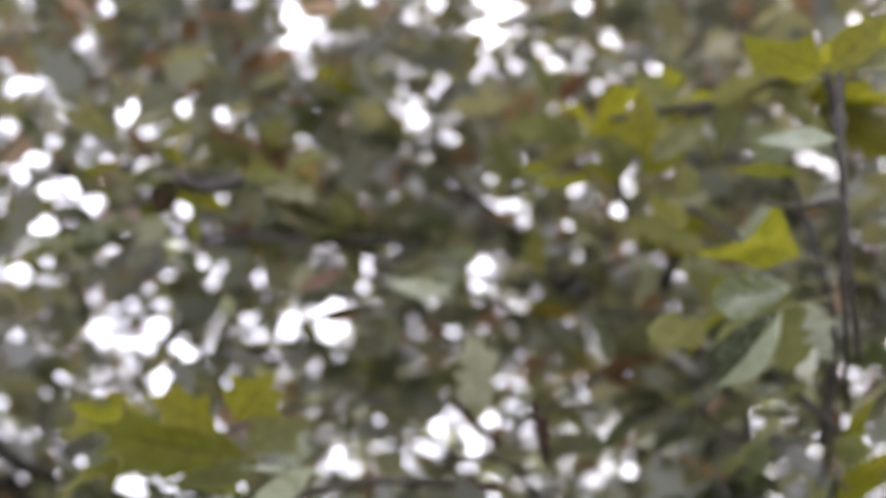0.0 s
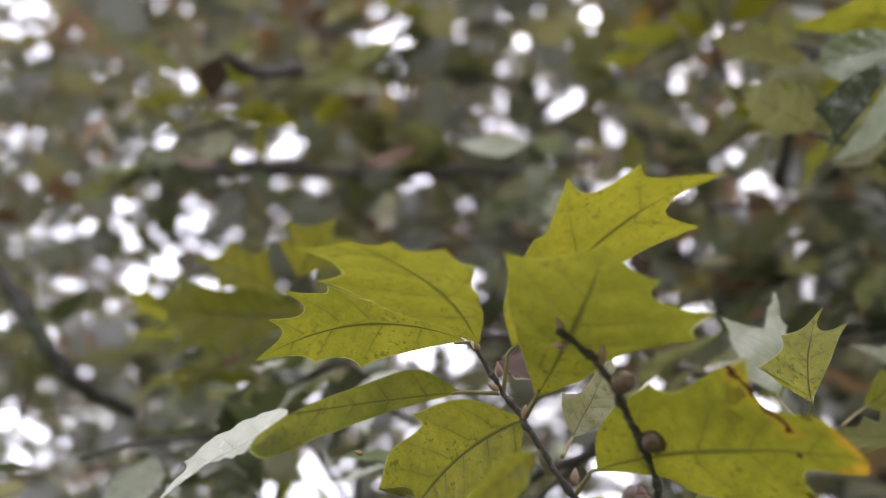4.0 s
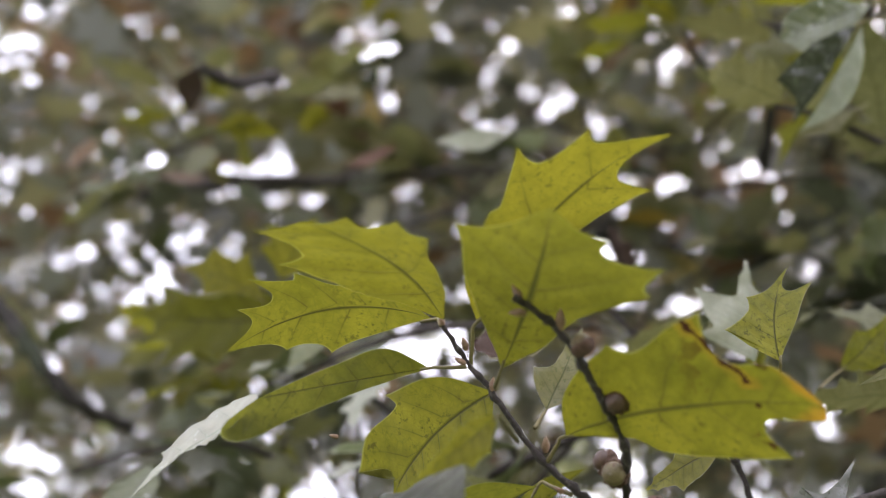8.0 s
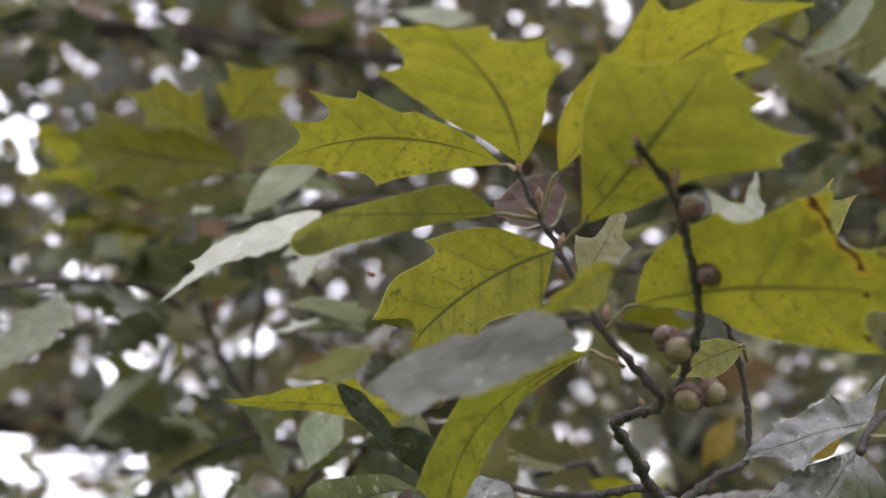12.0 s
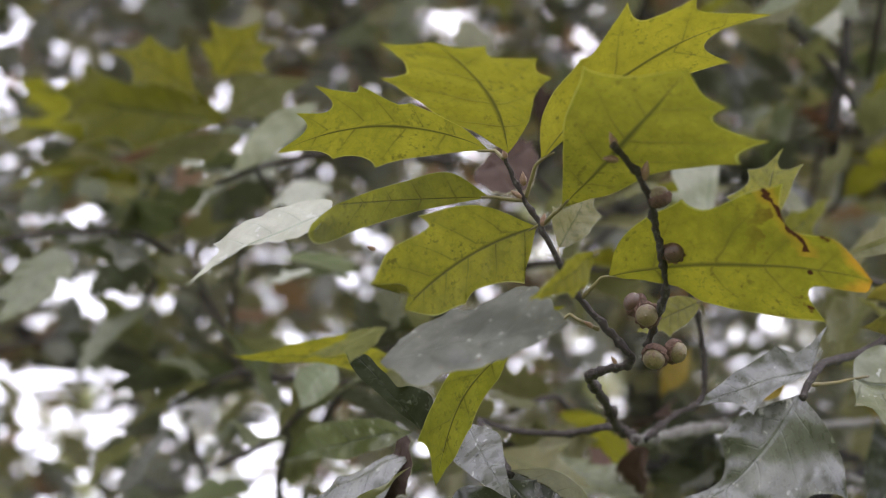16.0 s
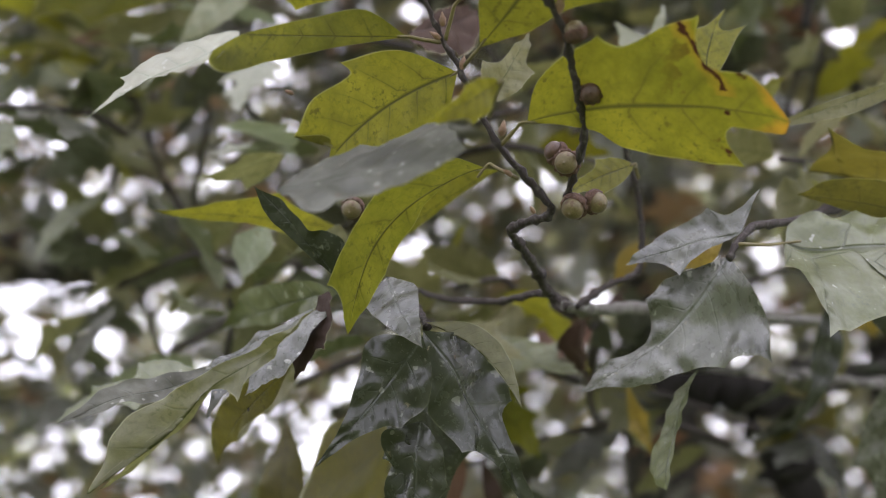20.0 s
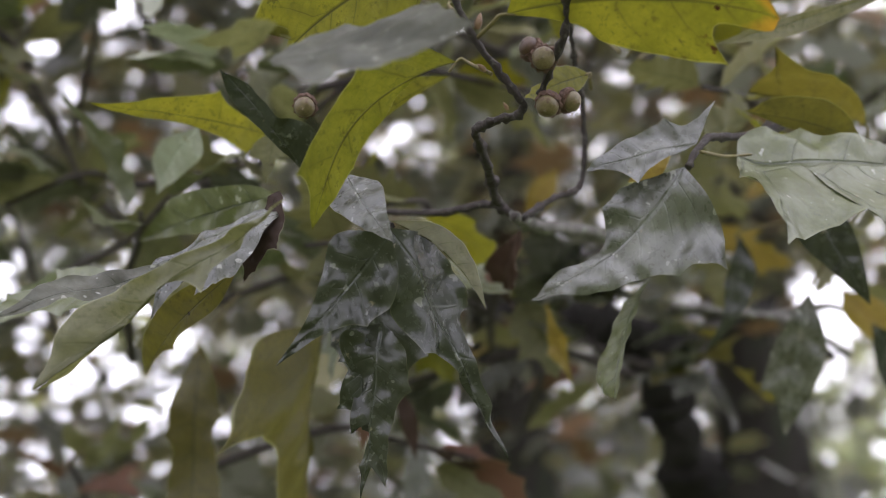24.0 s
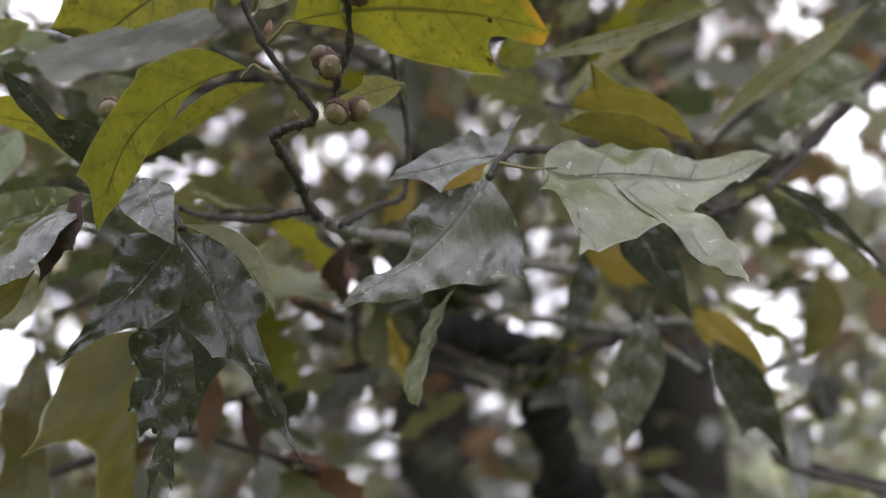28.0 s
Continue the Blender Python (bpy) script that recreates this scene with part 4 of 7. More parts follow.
lobed_leaf(branch_right, (0.440, 0.728, 1.798), (0.381, 0.727, 1.839), (-0.295, -0.844, -0.448), [(0.362, -0.093, BAY), (0.698, -0.046, BAY)], [(0.517, 0.094, BAY), (0.851, 0.072, BAY)], OLIVE, seed=49, bend=0.10, sweep=0.01, fold=0.08, wave=1.0, pleat=0.005)
lobed_leaf(branch_right, (0.382, 0.900, 1.837), (0.439, 0.907, 1.779), (-0.281, -0.879, -0.385), [(0.264, -0.164, BAY), (0.745, -0.152, BAY)], [(0.209, 0.151, BAY), (0.587, 0.116, BAY)], GOLD, seed=50, bend=0.10, sweep=-0.03, fold=0.08, wave=1.0, pleat=0.005)
lobed_leaf(branch_right, (0.183, 0.616, 1.819), (0.308, 0.620, 1.839), (-0.050, -0.878, 0.477), [(0.074, -0.139, BAY), (0.341, -0.22, TIP), (0.56, -0.102, BAY), (0.816, -0.118, BAY)], [(-0.091, 0.173, TIP), (-0.022, 0.314, BAY), (-0.034, 0.5, TIP), (0.404, 0.306, BAY), (0.435, 0.577, BAY), (0.514, 0.647, TIP), (0.592, 0.353, BAY), (0.513, 0.206, BAY)], MATURE_PALE, stalk=(0.154, 0.590, 1.809), seed=30, bend=-0.10, sweep=0.08, fold=0.15, wave=2.6, droop=0.2, pleat=0.0035)
lobed_leaf(branch_right, (0.258, 0.693, 1.826), (0.293, 0.704, 1.772), (-0.314, -0.872, -0.376), [(0.245, -0.19, BAY), (0.652, -0.134, BAY)], [(0.172, 0.229, BAY), (0.55, 0.142, BAY)], MATURE_DARK, seed=31, bend=0.10, sweep=0.01, fold=0.08, wave=1.4, pleat=0.01)
lobed_leaf(branch_right, (0.364, 0.831, 1.795), (0.421, 0.848, 1.711), (-0.318, -0.869, -0.380), [(0.131, -0.08, BAY), (0.347, -0.16, BAY), (0.735, -0.087, BAY)], [(0.271, 0.128, BAY), (0.655, 0.172, TIP), (0.655, 0.056, BAY)], MATURE_DARK, seed=32, bend=0.10, sweep=-0.01, fold=0.08, wave=1.3, pleat=0.01)
lobed_leaf(branch_back, (0.301, 0.702, 1.877), (0.214, 0.666, 1.878), (0.028, -0.096, -0.995), [(0.684, -0.011, BAY)], [(0.794, 0.347, BAY), (1.24, 0.422, TIP), (1.09, 0.297, BAY)], OLIVE_DARK, stalk=(0.335, 0.774, 1.858), seed=33, bend=0.14, sweep=0.11, fold=0.12, wave=1, pleat=0.005)
lobed_leaf(branch_right, (0.403, 0.660, 1.961), (0.311, 0.705, 1.885), (-0.239, -0.935, -0.262), [(0.341, -0.057, BAY), (0.655, -0.035, BAY)], [(0.324, 0.042, BAY), (0.674, 0.066, BAY)], OLIVE, seed=35, bend=0.10, sweep=0.01, fold=0.08, wave=0.6, pleat=0.005)
twig(branch_left, [(-0.206, 0.899, 2.116), (-0.209, 0.973, 2.147), (-0.195, 1.111, 2.209), (-0.157, 1.296, 2.292)], 0.0018, 0.003, BARK_TWIG, "twig")
twig(branch_back, [(0.467, 0.730, 1.970), (0.448, 0.740, 1.952), (0.409, 0.762, 1.909), (0.373, 0.760, 1.875), (0.335, 0.774, 1.858)], 0.0035, 0.002, BARK_TWIG, "twig")
twig(branch_back, [(0.435, 0.902, 1.732), (0.450, 0.902, 1.721), (0.494, 0.917, 1.715), (0.568, 0.957, 1.710)], 0.0018, 0.003, BARK_TWIG, "twig")
twig(branch_back, [(0.279, 0.974, 1.842), (0.309, 0.939, 1.829), (0.331, 0.916, 1.821), (0.372, 0.905, 1.827), (0.406, 0.921, 1.823)], 0.0028, 0.0022, BARK_GREY, "twig")
twig(branch_back, [(0.331, 0.916, 1.821), (0.349, 0.895, 1.807), (0.382, 0.895, 1.787)], 0.0028, 0.002, BARK_GREY, "twig")
twig(branch_crown, [(0.315, 0.724, 2.372), (0.302, 0.705, 2.299), (0.301, 0.710, 2.247), (0.300, 0.729, 2.211), (0.309, 0.776, 2.166), (0.338, 0.902, 2.147)], 0.003, 0.0022, BARK_TWIG, "twig")
twig(branch_crown, [(0.299, 0.708, 2.249), (0.265, 0.691, 2.233), (0.242, 0.706, 2.244)], 0.0022, 0.0014, BARK_TWIG, "twig")
twig(branch_crown, [(0.298, 0.700, 2.356), (0.315, 0.751, 2.299), (0.314, 0.757, 2.241), (0.329, 0.819, 2.162)], 0.003, 0.0025, BARK_TWIG, "twig")
twig(branch_crown, [(-0.471, 1.246, 2.504), (-0.362, 1.268, 2.502), (-0.264, 1.304, 2.512), (-0.168, 1.347, 2.530), (-0.064, 1.410, 2.557)], 0.0045, 0.0055, BARK_TWIG, "twig")
twig(branch_crown, [(-0.266, 0.878, 2.363), (-0.252, 0.928, 2.379), (-0.226, 0.969, 2.413)], 0.004, 0.006, BARK_TWIG, "twig")
lobed_leaf(branch_hanging, (-0.031, 0.553, 1.765), (-0.125, 0.601, 1.696), (-0.473, -0.881, 0.029), [(0.29, -0.027, BAY), (0.399, -0.11, TIP), (0.47, -0.004, BAY), (0.686, 0.021, BAY), (0.868, 0.023, BAY)], [(0.21, 0.024, BAY), (0.463, 0.061, BAY), (0.75, 0.127, BAY), (0.896, 0.083, BAY)], OLIVE, seed=70, bend=-0.20, sweep=0.05, fold=0.25, wave=2.8, pleat=0.01)
lobed_leaf(branch_hanging, (-0.070, 0.640, 1.761), (-0.150, 0.617, 1.728), (0.132, -0.928, 0.349), [(0.347, -0.055, BAY), (0.746, -0.049, BAY)], [(0.388, 0.077, BAY), (0.625, 0.107, BAY)], MATURE_DULL, seed=71, bend=0.02, sweep=0.02, fold=0.07, wave=2.4, pleat=0.01)
lobed_leaf(branch_left, (-0.075, 0.715, 1.860), (-0.101, 0.814, 1.856), (-0.771, -0.222, -0.597), [(0.099, -0.124, BAY)], [(0.434, 0.118, BAY)], PALE, seed=72, bend=0.22, sweep=0.00, fold=0.10, wave=1.0, pleat=0.01)
lobed_leaf(branch_hanging, (-0.050, 0.639, 1.760), (-0.095, 0.728, 1.727), (-0.597, -0.531, -0.601), [(0.22, -0.068, BAY), (0.614, -0.062, TIP)], [(0.35, 0.105, BAY), (0.715, 0.097, BAY)], OLIVE_DARK, seed=73, bend=0.23, sweep=0.03, fold=0.09, wave=1.0, pleat=0.005)
lobed_leaf(branch_back, (0.271, 0.653, 1.845), (0.196, 0.633, 1.851), (0.081, -0.555, -0.828), [(0.383, -0.071, BAY), (0.696, -0.062, BAY)], [(0.499, 0.184, BAY), (0.84, 0.149, BAY)], OLIVE_DARK, seed=74, bend=0.25, sweep=0.07, fold=0.09, wave=1.0, pleat=0.005)
lobed_leaf(branch_back, (0.288, 0.610, 1.920), (0.182, 0.628, 1.884), (-0.020, -0.924, -0.383), [(0.312, -0.03, BAY), (0.671, -0.053, BAY)], [(0.445, 0.021, BAY), (0.74, 0.03, BAY)], OLIVE, seed=75, bend=0.16, sweep=-0.01, fold=0.08, wave=0.8, pleat=0.005)
lobed_leaf(branch_back, (0.450, 0.738, 1.956), (0.387, 0.762, 1.924), (-0.214, -0.936, -0.281), [(0.275, -0.347, TIP), (0.395, -0.119, BAY), (0.697, -0.155, BAY)], [(0.201, 0.267, BAY), (0.605, 0.239, BAY)], MATURE_PALE, stalk=(0.453, 0.737, 1.957), seed=76, bend=0.10, sweep=0.04, fold=0.08, wave=1.4, pleat=0.01)
lobed_leaf(branch_back, (0.350, 0.706, 1.859), (0.420, 0.707, 1.812), (-0.295, -0.839, -0.457), [(0.293, -0.084, BAY)], [(0.183, 0.016, BAY), (0.519, 0.024, BAY)], MATURE_DARK, stalk=(0.364, 0.763, 1.870), seed=77, bend=0.10, sweep=-0.02, fold=0.08, wave=1.0, pleat=0.01)
lobed_leaf(branch_back, (0.314, 0.815, 1.811), (0.303, 0.847, 1.722), (-0.362, -0.890, -0.277), [(0.364, -0.18, BAY), (0.689, -0.128, BAY)], [(0.389, 0.158, BAY), (0.738, 0.208, TIP), (0.738, 0.117, BAY)], MATURE, stalk=(0.335, 0.774, 1.858), seed=78, bend=0.10, sweep=0.01, fold=0.08, wave=1.0, pleat=0.01)
lobed_leaf(branch_back, (0.268, 0.813, 1.847), (0.249, 0.842, 1.773), (-0.299, -0.913, -0.278), [(0.227, -0.152, BAY), (0.61, -0.121, BAY)], [(0.381, 0.066, BAY), (0.648, 0.006, BAY)], MATURE_DARK, stalk=(0.335, 0.774, 1.858), seed=79, bend=0.10, sweep=-0.07, fold=0.08, wave=1.0, pleat=0.01)
lobed_leaf(branch_back, (0.482, 0.888, 1.872), (0.472, 0.913, 1.805), (-0.473, -0.848, -0.241), [(0.426, -0.262, BAY), (0.799, -0.204, BAY)], [(0.447, 0.147, BAY)], OLIVE_DARK, stalk=(0.406, 0.921, 1.823), seed=80, bend=0.10, sweep=-0.08, fold=0.08, wave=1.0, pleat=0.005)
lobed_leaf(branch_crown, (0.287, 0.801, 2.245), (0.196, 0.771, 2.232), (0.213, -0.248, -0.945), [(0.338, -0.184, BAY), (0.714, -0.113, BAY)], [(0.309, 0.285, BAY), (0.577, 0.613, TIP), (0.69, 0.148, BAY)], YOUNG, stalk=(0.318, 0.773, 2.222), seed=81, bend=0.11, sweep=0.12, fold=0.10, wave=1.0, pleat=0.005)
lobed_leaf(branch_crown, (0.254, 0.738, 2.172), (0.205, 0.773, 2.122), (-0.104, -0.857, -0.506), [(0.293, -0.12, BAY), (0.677, -0.154, BAY)], [(0.395, 0.044, BAY)], PALE, stalk=(0.305, 0.752, 2.189), seed=82, bend=0.11, sweep=-0.07, fold=0.08, wave=0.6, pleat=0.01)
lobed_leaf(branch_crown, (0.250, 0.733, 2.169), (0.199, 0.746, 2.111), (0.463, -0.678, -0.570), [(0.56, -0.075, BAY)], [(0.399, 0.198, BAY), (0.882, 0.348, TIP), (0.835, 0.109, BAY)], MATURE_DARK, stalk=(0.305, 0.752, 2.189), seed=83, bend=0.16, sweep=0.07, fold=0.10, wave=1.0, pleat=0.01)
lobed_leaf(branch_crown, (0.266, 0.749, 2.196), (0.204, 0.750, 2.183), (0.037, -0.965, -0.261), [(0.342, -0.201, BAY), (0.766, -0.284, BAY)], [(0.395, 0.223, BAY), (0.832, 0.211, BAY)], MATURE_PALE, stalk=(0.303, 0.741, 2.200), seed=84, bend=0.12, sweep=-0.01, fold=0.09, wave=1.0, pleat=0.01)
lobed_leaf(branch_crown, (0.292, 0.674, 2.280), (0.239, 0.711, 2.301), (-0.601, -0.778, -0.182), [(0.413, -0.107, BAY)], [(0.342, 0.128, BAY)], PALE, stalk=(0.302, 0.706, 2.286), seed=85, bend=0.04, sweep=0.01, fold=0.07, wave=0.5, pleat=0.01)
lobed_leaf(branch_crown, (0.284, 0.745, 2.291), (0.221, 0.738, 2.291), (0.099, -0.869, -0.485), [(0.49, -0.083, BAY)], [(0.469, 0.11, BAY)], YOUNG, stalk=(0.315, 0.753, 2.285), seed=86, bend=0.06, sweep=0.01, fold=0.08, wave=0.6, pleat=0.005)
lobed_leaf(branch_crown, (0.297, 0.699, 2.357), (0.230, 0.683, 2.382), (-0.042, -0.771, -0.635), [(0.311, -0.185, BAY), (0.719, -0.299, TIP)], [(0.317, 0.332, TIP), (0.538, 0.141, BAY)], YOUNG, stalk=(0.298, 0.700, 2.356), seed=87, bend=0.10, sweep=-0.03, fold=0.08, wave=1.0, pleat=0.005)
lobed_leaf(branch_crown, (0.298, 0.700, 2.356), (0.347, 0.682, 2.400), (-0.021, -0.932, -0.363), [(0.386, -0.241, BAY)], [(0.463, 0.212, BAY)], YOUNG, stalk=(0.298, 0.700, 2.356), seed=88, bend=0.10, sweep=-0.01, fold=0.08, wave=1.0, pleat=0.005)
lobed_leaf(branch_crown, (0.176, 0.854, 2.367), (0.166, 0.823, 2.428), (-0.112, -0.881, -0.461), [(0.404, -0.375, TIP), (0.59, -0.165, BAY)], [(0.525, 0.227, BAY)], YOUNG, seed=89, bend=0.10, sweep=-0.04, fold=0.08, wave=1.0, pleat=0.005)
lobed_leaf(branch_crown, (0.176, 0.855, 2.364), (0.232, 0.839, 2.405), (0.032, -0.914, -0.405), [(0.51, -0.181, BAY)], [(0.473, 0.155, BAY)], OLIVE, seed=90, bend=0.10, sweep=-0.01, fold=0.08, wave=1.0, pleat=0.005)
lobed_leaf(branch_left, (-0.190, 0.850, 2.101), (-0.256, 0.838, 2.134), (-0.033, -0.924, -0.380), [(0.324, -0.109, BAY), (0.61, -0.267, TIP), (0.713, -0.089, BAY)], [(0.194, 0.203, BAY), (0.321, 0.366, TIP), (0.405, 0.219, BAY), (0.704, 0.274, TIP), (0.768, 0.081, BAY)], YOUNG, stalk=(-0.206, 0.899, 2.116), seed=91, bend=0.10, sweep=0.08, fold=0.08, wave=1.0, pleat=0.005)
lobed_leaf(branch_left, (-0.174, 0.844, 2.113), (-0.140, 0.828, 2.152), (0.150, -0.857, -0.493), [(0.259, -0.48, TIP), (0.394, -0.356, BAY), (0.557, -0.544, TIP), (0.697, -0.211, BAY)], [(0.284, 0.254, BAY), (0.535, 0.56, TIP), (0.61, 0.35, BAY), (0.898, 0.367, TIP), (0.769, 0.114, BAY)], YOUNG, stalk=(-0.206, 0.899, 2.116), seed=92, bend=0.10, sweep=-0.04, fold=0.08, wave=1.0, pleat=0.005)
lobed_leaf(branch_left, (-0.168, 0.874, 2.093), (-0.311, 0.868, 2.118), (-0.039, -0.900, -0.435), [(0.262, -0.106, BAY), (0.452, -0.218, TIP), (0.58, -0.163, BAY), (0.817, -0.293, TIP), (0.735, -0.141, BAY), (0.911, -0.164, TIP), (0.828, -0.042, BAY)], [(0.197, 0.146, BAY), (0.383, 0.207, TIP), (0.489, 0.125, BAY), (0.785, 0.183, TIP), (0.785, 0.086, BAY)], YOUNG_DIM, stalk=(-0.206, 0.899, 2.116), seed=93, bend=0.10, sweep=-0.02, fold=0.08, wave=1.0, pleat=0.005)
lobed_leaf(branch_left, (-0.170, 0.873, 2.095), (-0.107, 0.860, 2.122), (0.049, -0.861, -0.507), [(0.197, -0.23, BAY), (0.418, -0.43, TIP), (0.567, -0.202, BAY)], [(0.273, 0.154, BAY), (0.648, 0.374, TIP), (0.67, 0.116, BAY)], OLIVE, stalk=(-0.206, 0.899, 2.116), seed=94, bend=0.10, sweep=-0.05, fold=0.08, wave=1.0, pleat=0.005)
lobed_leaf(branch_left, (-0.173, 0.902, 2.105), (-0.250, 0.914, 2.078), (0.030, -0.865, -0.501), [(-0.042, -0.175, BAY), (0.26, -0.246, TIP), (0.663, -0.111, BAY)], [(0.329, 0.071, BAY), (0.598, 0.179, TIP), (0.692, 0.086, BAY)], OLIVE, stalk=(-0.206, 0.899, 2.116), seed=95, bend=0.10, sweep=-0.05, fold=0.08, wave=1.0, pleat=0.005)
lobed_leaf(branch_left, (-0.093, 0.778, 2.058), (-0.152, 0.797, 2.014), (0.072, -0.875, -0.478), [(0.311, -0.115, BAY), (0.721, -0.103, BAY)], [(0.349, 0.15, BAY), (0.69, 0.126, BAY)], PALE, seed=96, bend=0.10, sweep=0.02, fold=0.08, wave=0.6, pleat=0.01)
lobed_leaf(branch_crown, (-0.002, 0.933, 2.274), (-0.071, 0.945, 2.288), (-0.220, -0.918, -0.331), [(0.399, -0.165, BAY)], [(0.404, 0.109, BAY)], PALE, seed=97, bend=0.08, sweep=-0.02, fold=0.08, wave=1.0, pleat=0.01)
lobed_leaf(branch_crown, (-0.117, 0.999, 2.327), (-0.159, 0.955, 2.283), (0.758, -0.648, -0.071), [(0.559, -0.097, BAY)], [(0.418, 0.078, BAY)], RUST, seed=98, bend=0.09, sweep=-0.01, fold=0.08, wave=1.0, pleat=0.005)
lobed_leaf(branch_crown, (-0.260, 0.862, 2.349), (-0.290, 0.916, 2.342), (-0.374, -0.335, -0.865), [(0.357, -0.192, BAY)], [(0.493, 0.256, BAY)], DEAD, stalk=(-0.266, 0.878, 2.363), seed=99, bend=0.06, sweep=0.03, fold=0.07, wave=1.0, pleat=0.005)
lobed_leaf(branch_near, (0.051, 0.657, 1.871), (-0.010, 0.683, 1.834), (-0.088, -0.885, -0.457), [(0.324, -0.025, BAY), (0.691, -0.044, BAY)], [(0.245, 0.106, BAY), (0.6, 0.093, BAY)], YOUNG, seed=65, bend=0.10, sweep=0.04, fold=0.08, wave=1.0, pleat=0.005)
lobed_leaf(branch_near, (0.043, 0.707, 1.994), (0.001, 0.642, 1.940), (0.641, -0.691, 0.335), [(0.606, -0.214, BAY), (1.05, -0.166, BAY)], [(0.507, 0.108, BAY)], DEAD, seed=66, bend=0.01, sweep=-0.04, fold=0.3, wave=3, pleat=0.005)
lobed_leaf(branch_left, (-0.208, 0.965, 2.118), (-0.281, 0.967, 2.106), (0.067, -0.865, -0.498), [(0.547, -0.1, BAY)], [(0.449, 0.08, BAY)], RUST, stalk=(-0.209, 0.954, 2.140), seed=110, bend=0.10, sweep=-0.01, fold=0.08, wave=1.0, pleat=0.005)
lobed_leaf(branch_hanging, (0.104, 0.732, 1.817), (0.121, 0.837, 1.795), (-0.840, 0.024, -0.542), [(0.25, -0.13, BAY)], [(0.6, 0.11, BAY)], DEAD, seed=67, bend=0.16, sweep=0.04, fold=0.35, wave=2.4, pleat=0.005)
lobed_leaf(branch_right, (0.163, 0.647, 1.833), (0.141, 0.656, 1.818), (-0.173, -0.924, -0.341), [(0.51, -0.248, BAY)], [(0.422, 0.252, BAY)], GOLD, seed=68, bend=0.10, sweep=0.00, fold=0.08, wave=1.0, pleat=0.005)
lobed_leaf(branch_right, (0.176, 0.913, 1.926), (0.154, 0.929, 1.893), (-0.154, -0.928, -0.338), [(0.51, -0.241, BAY)], [(0.499, 0.241, BAY)], GOLD, seed=69, bend=0.10, sweep=0.00, fold=0.08, wave=1.0, pleat=0.005)
lobed_leaf(branch_right, (0.144, 0.837, 1.804), (0.164, 0.850, 1.753), (-0.213, -0.923, -0.319), [(0.22, -0.05, BAY), (0.5, -0.16, TIP), (0.72, -0.06, BAY)], [(0.3, 0.05, BAY), (0.6, 0.14, TIP), (0.8, 0.04, BAY)], GOLD, seed=111, bend=0.2, sweep=0.05, fold=0.3, wave=2.5, pleat=0.004)
lobed_leaf(branch_hanging, (0.036, 0.886, 1.777), (0.034, 0.907, 1.715), (-0.021, -0.947, -0.321), [(0.444, -0.15, BAY)], [(0.464, 0.144, BAY)], RUST, seed=112, bend=0.10, sweep=-0.00, fold=0.08, wave=1.8, pleat=0.005)
lobed_leaf(branch_hanging, (0.054, 0.888, 1.759), (0.069, 0.901, 1.710), (-0.019, -0.964, -0.264), [(0.473, -0.138, BAY)], [(0.481, 0.106, BAY)], DEAD, seed=113, bend=0.10, sweep=-0.01, fold=0.08, wave=1.8, pleat=0.005)
# branch leaves end
# small parts begin
acorn(branch_near, (0.075, 0.559, 1.813), (-0.380, -0.520, -0.766), 0.0094)
acorn(branch_near, (0.085, 0.560, 1.816), (0.715, -0.565, -0.412), 0.0088)
acorn(branch_near, (0.071, 0.548, 1.829), (-0.311, -0.873, -0.377), 0.0094)
acorn(branch_near, (0.067, 0.555, 1.837), (-0.802, -0.429, 0.416), 0.0086, NUT_BROWN)
acorn(branch_near, (0.077, 0.514, 1.845), (-0.230, -0.879, -0.417), 0.008, NUT_BROWN)
acorn(branch_near, (0.068, 0.491, 1.860), (-0.345, -0.365, 0.865), 0.0074)
acorn(branch_hanging, (-0.023, 0.629, 1.837), (-0.219, -0.729, -0.649), 0.0095)
bud(branch_near, (0.018, 0.531, 1.883), (-0.083, -0.570, 0.817), 0.0062)
bud(branch_near, (0.017, 0.533, 1.878), (-0.831, -0.204, 0.517), 0.0055)
bud(branch_near, (0.026, 0.539, 1.867), (0.239, -0.423, 0.874), 0.006)
bud(branch_near, (0.044, 0.553, 1.843), (0.149, -0.535, 0.832), 0.007)
bud(branch_near, (0.049, 0.561, 1.828), (-0.797, -0.478, 0.370), 0.005)
bud(branch_near, (0.010, 0.525, 1.893), (-0.162, -0.458, 0.874), 0.005)
bud(branch_near, (0.049, 0.476, 1.874), (-0.380, -0.400, 0.834), 0.0065)
bud(branch_near, (0.050, 0.479, 1.870), (-0.968, -0.250, -0.003), 0.0065)
bud(branch_near, (0.061, 0.487, 1.865), (0.184, -0.600, 0.779), 0.008)
bud(branch_near, (-0.047, 0.564, 1.866), (-0.926, -0.204, 0.319), 0.0045)
bud(branch_near, (0.059, 0.564, 1.812), (-0.541, -0.190, 0.819), 0.004)
# small parts end

# ---- openings in the crown through which the sky shows ----
GAPS = []


def sky_gap(near, far, r):
    GAPS.append((np.array(near), np.array(far), r))


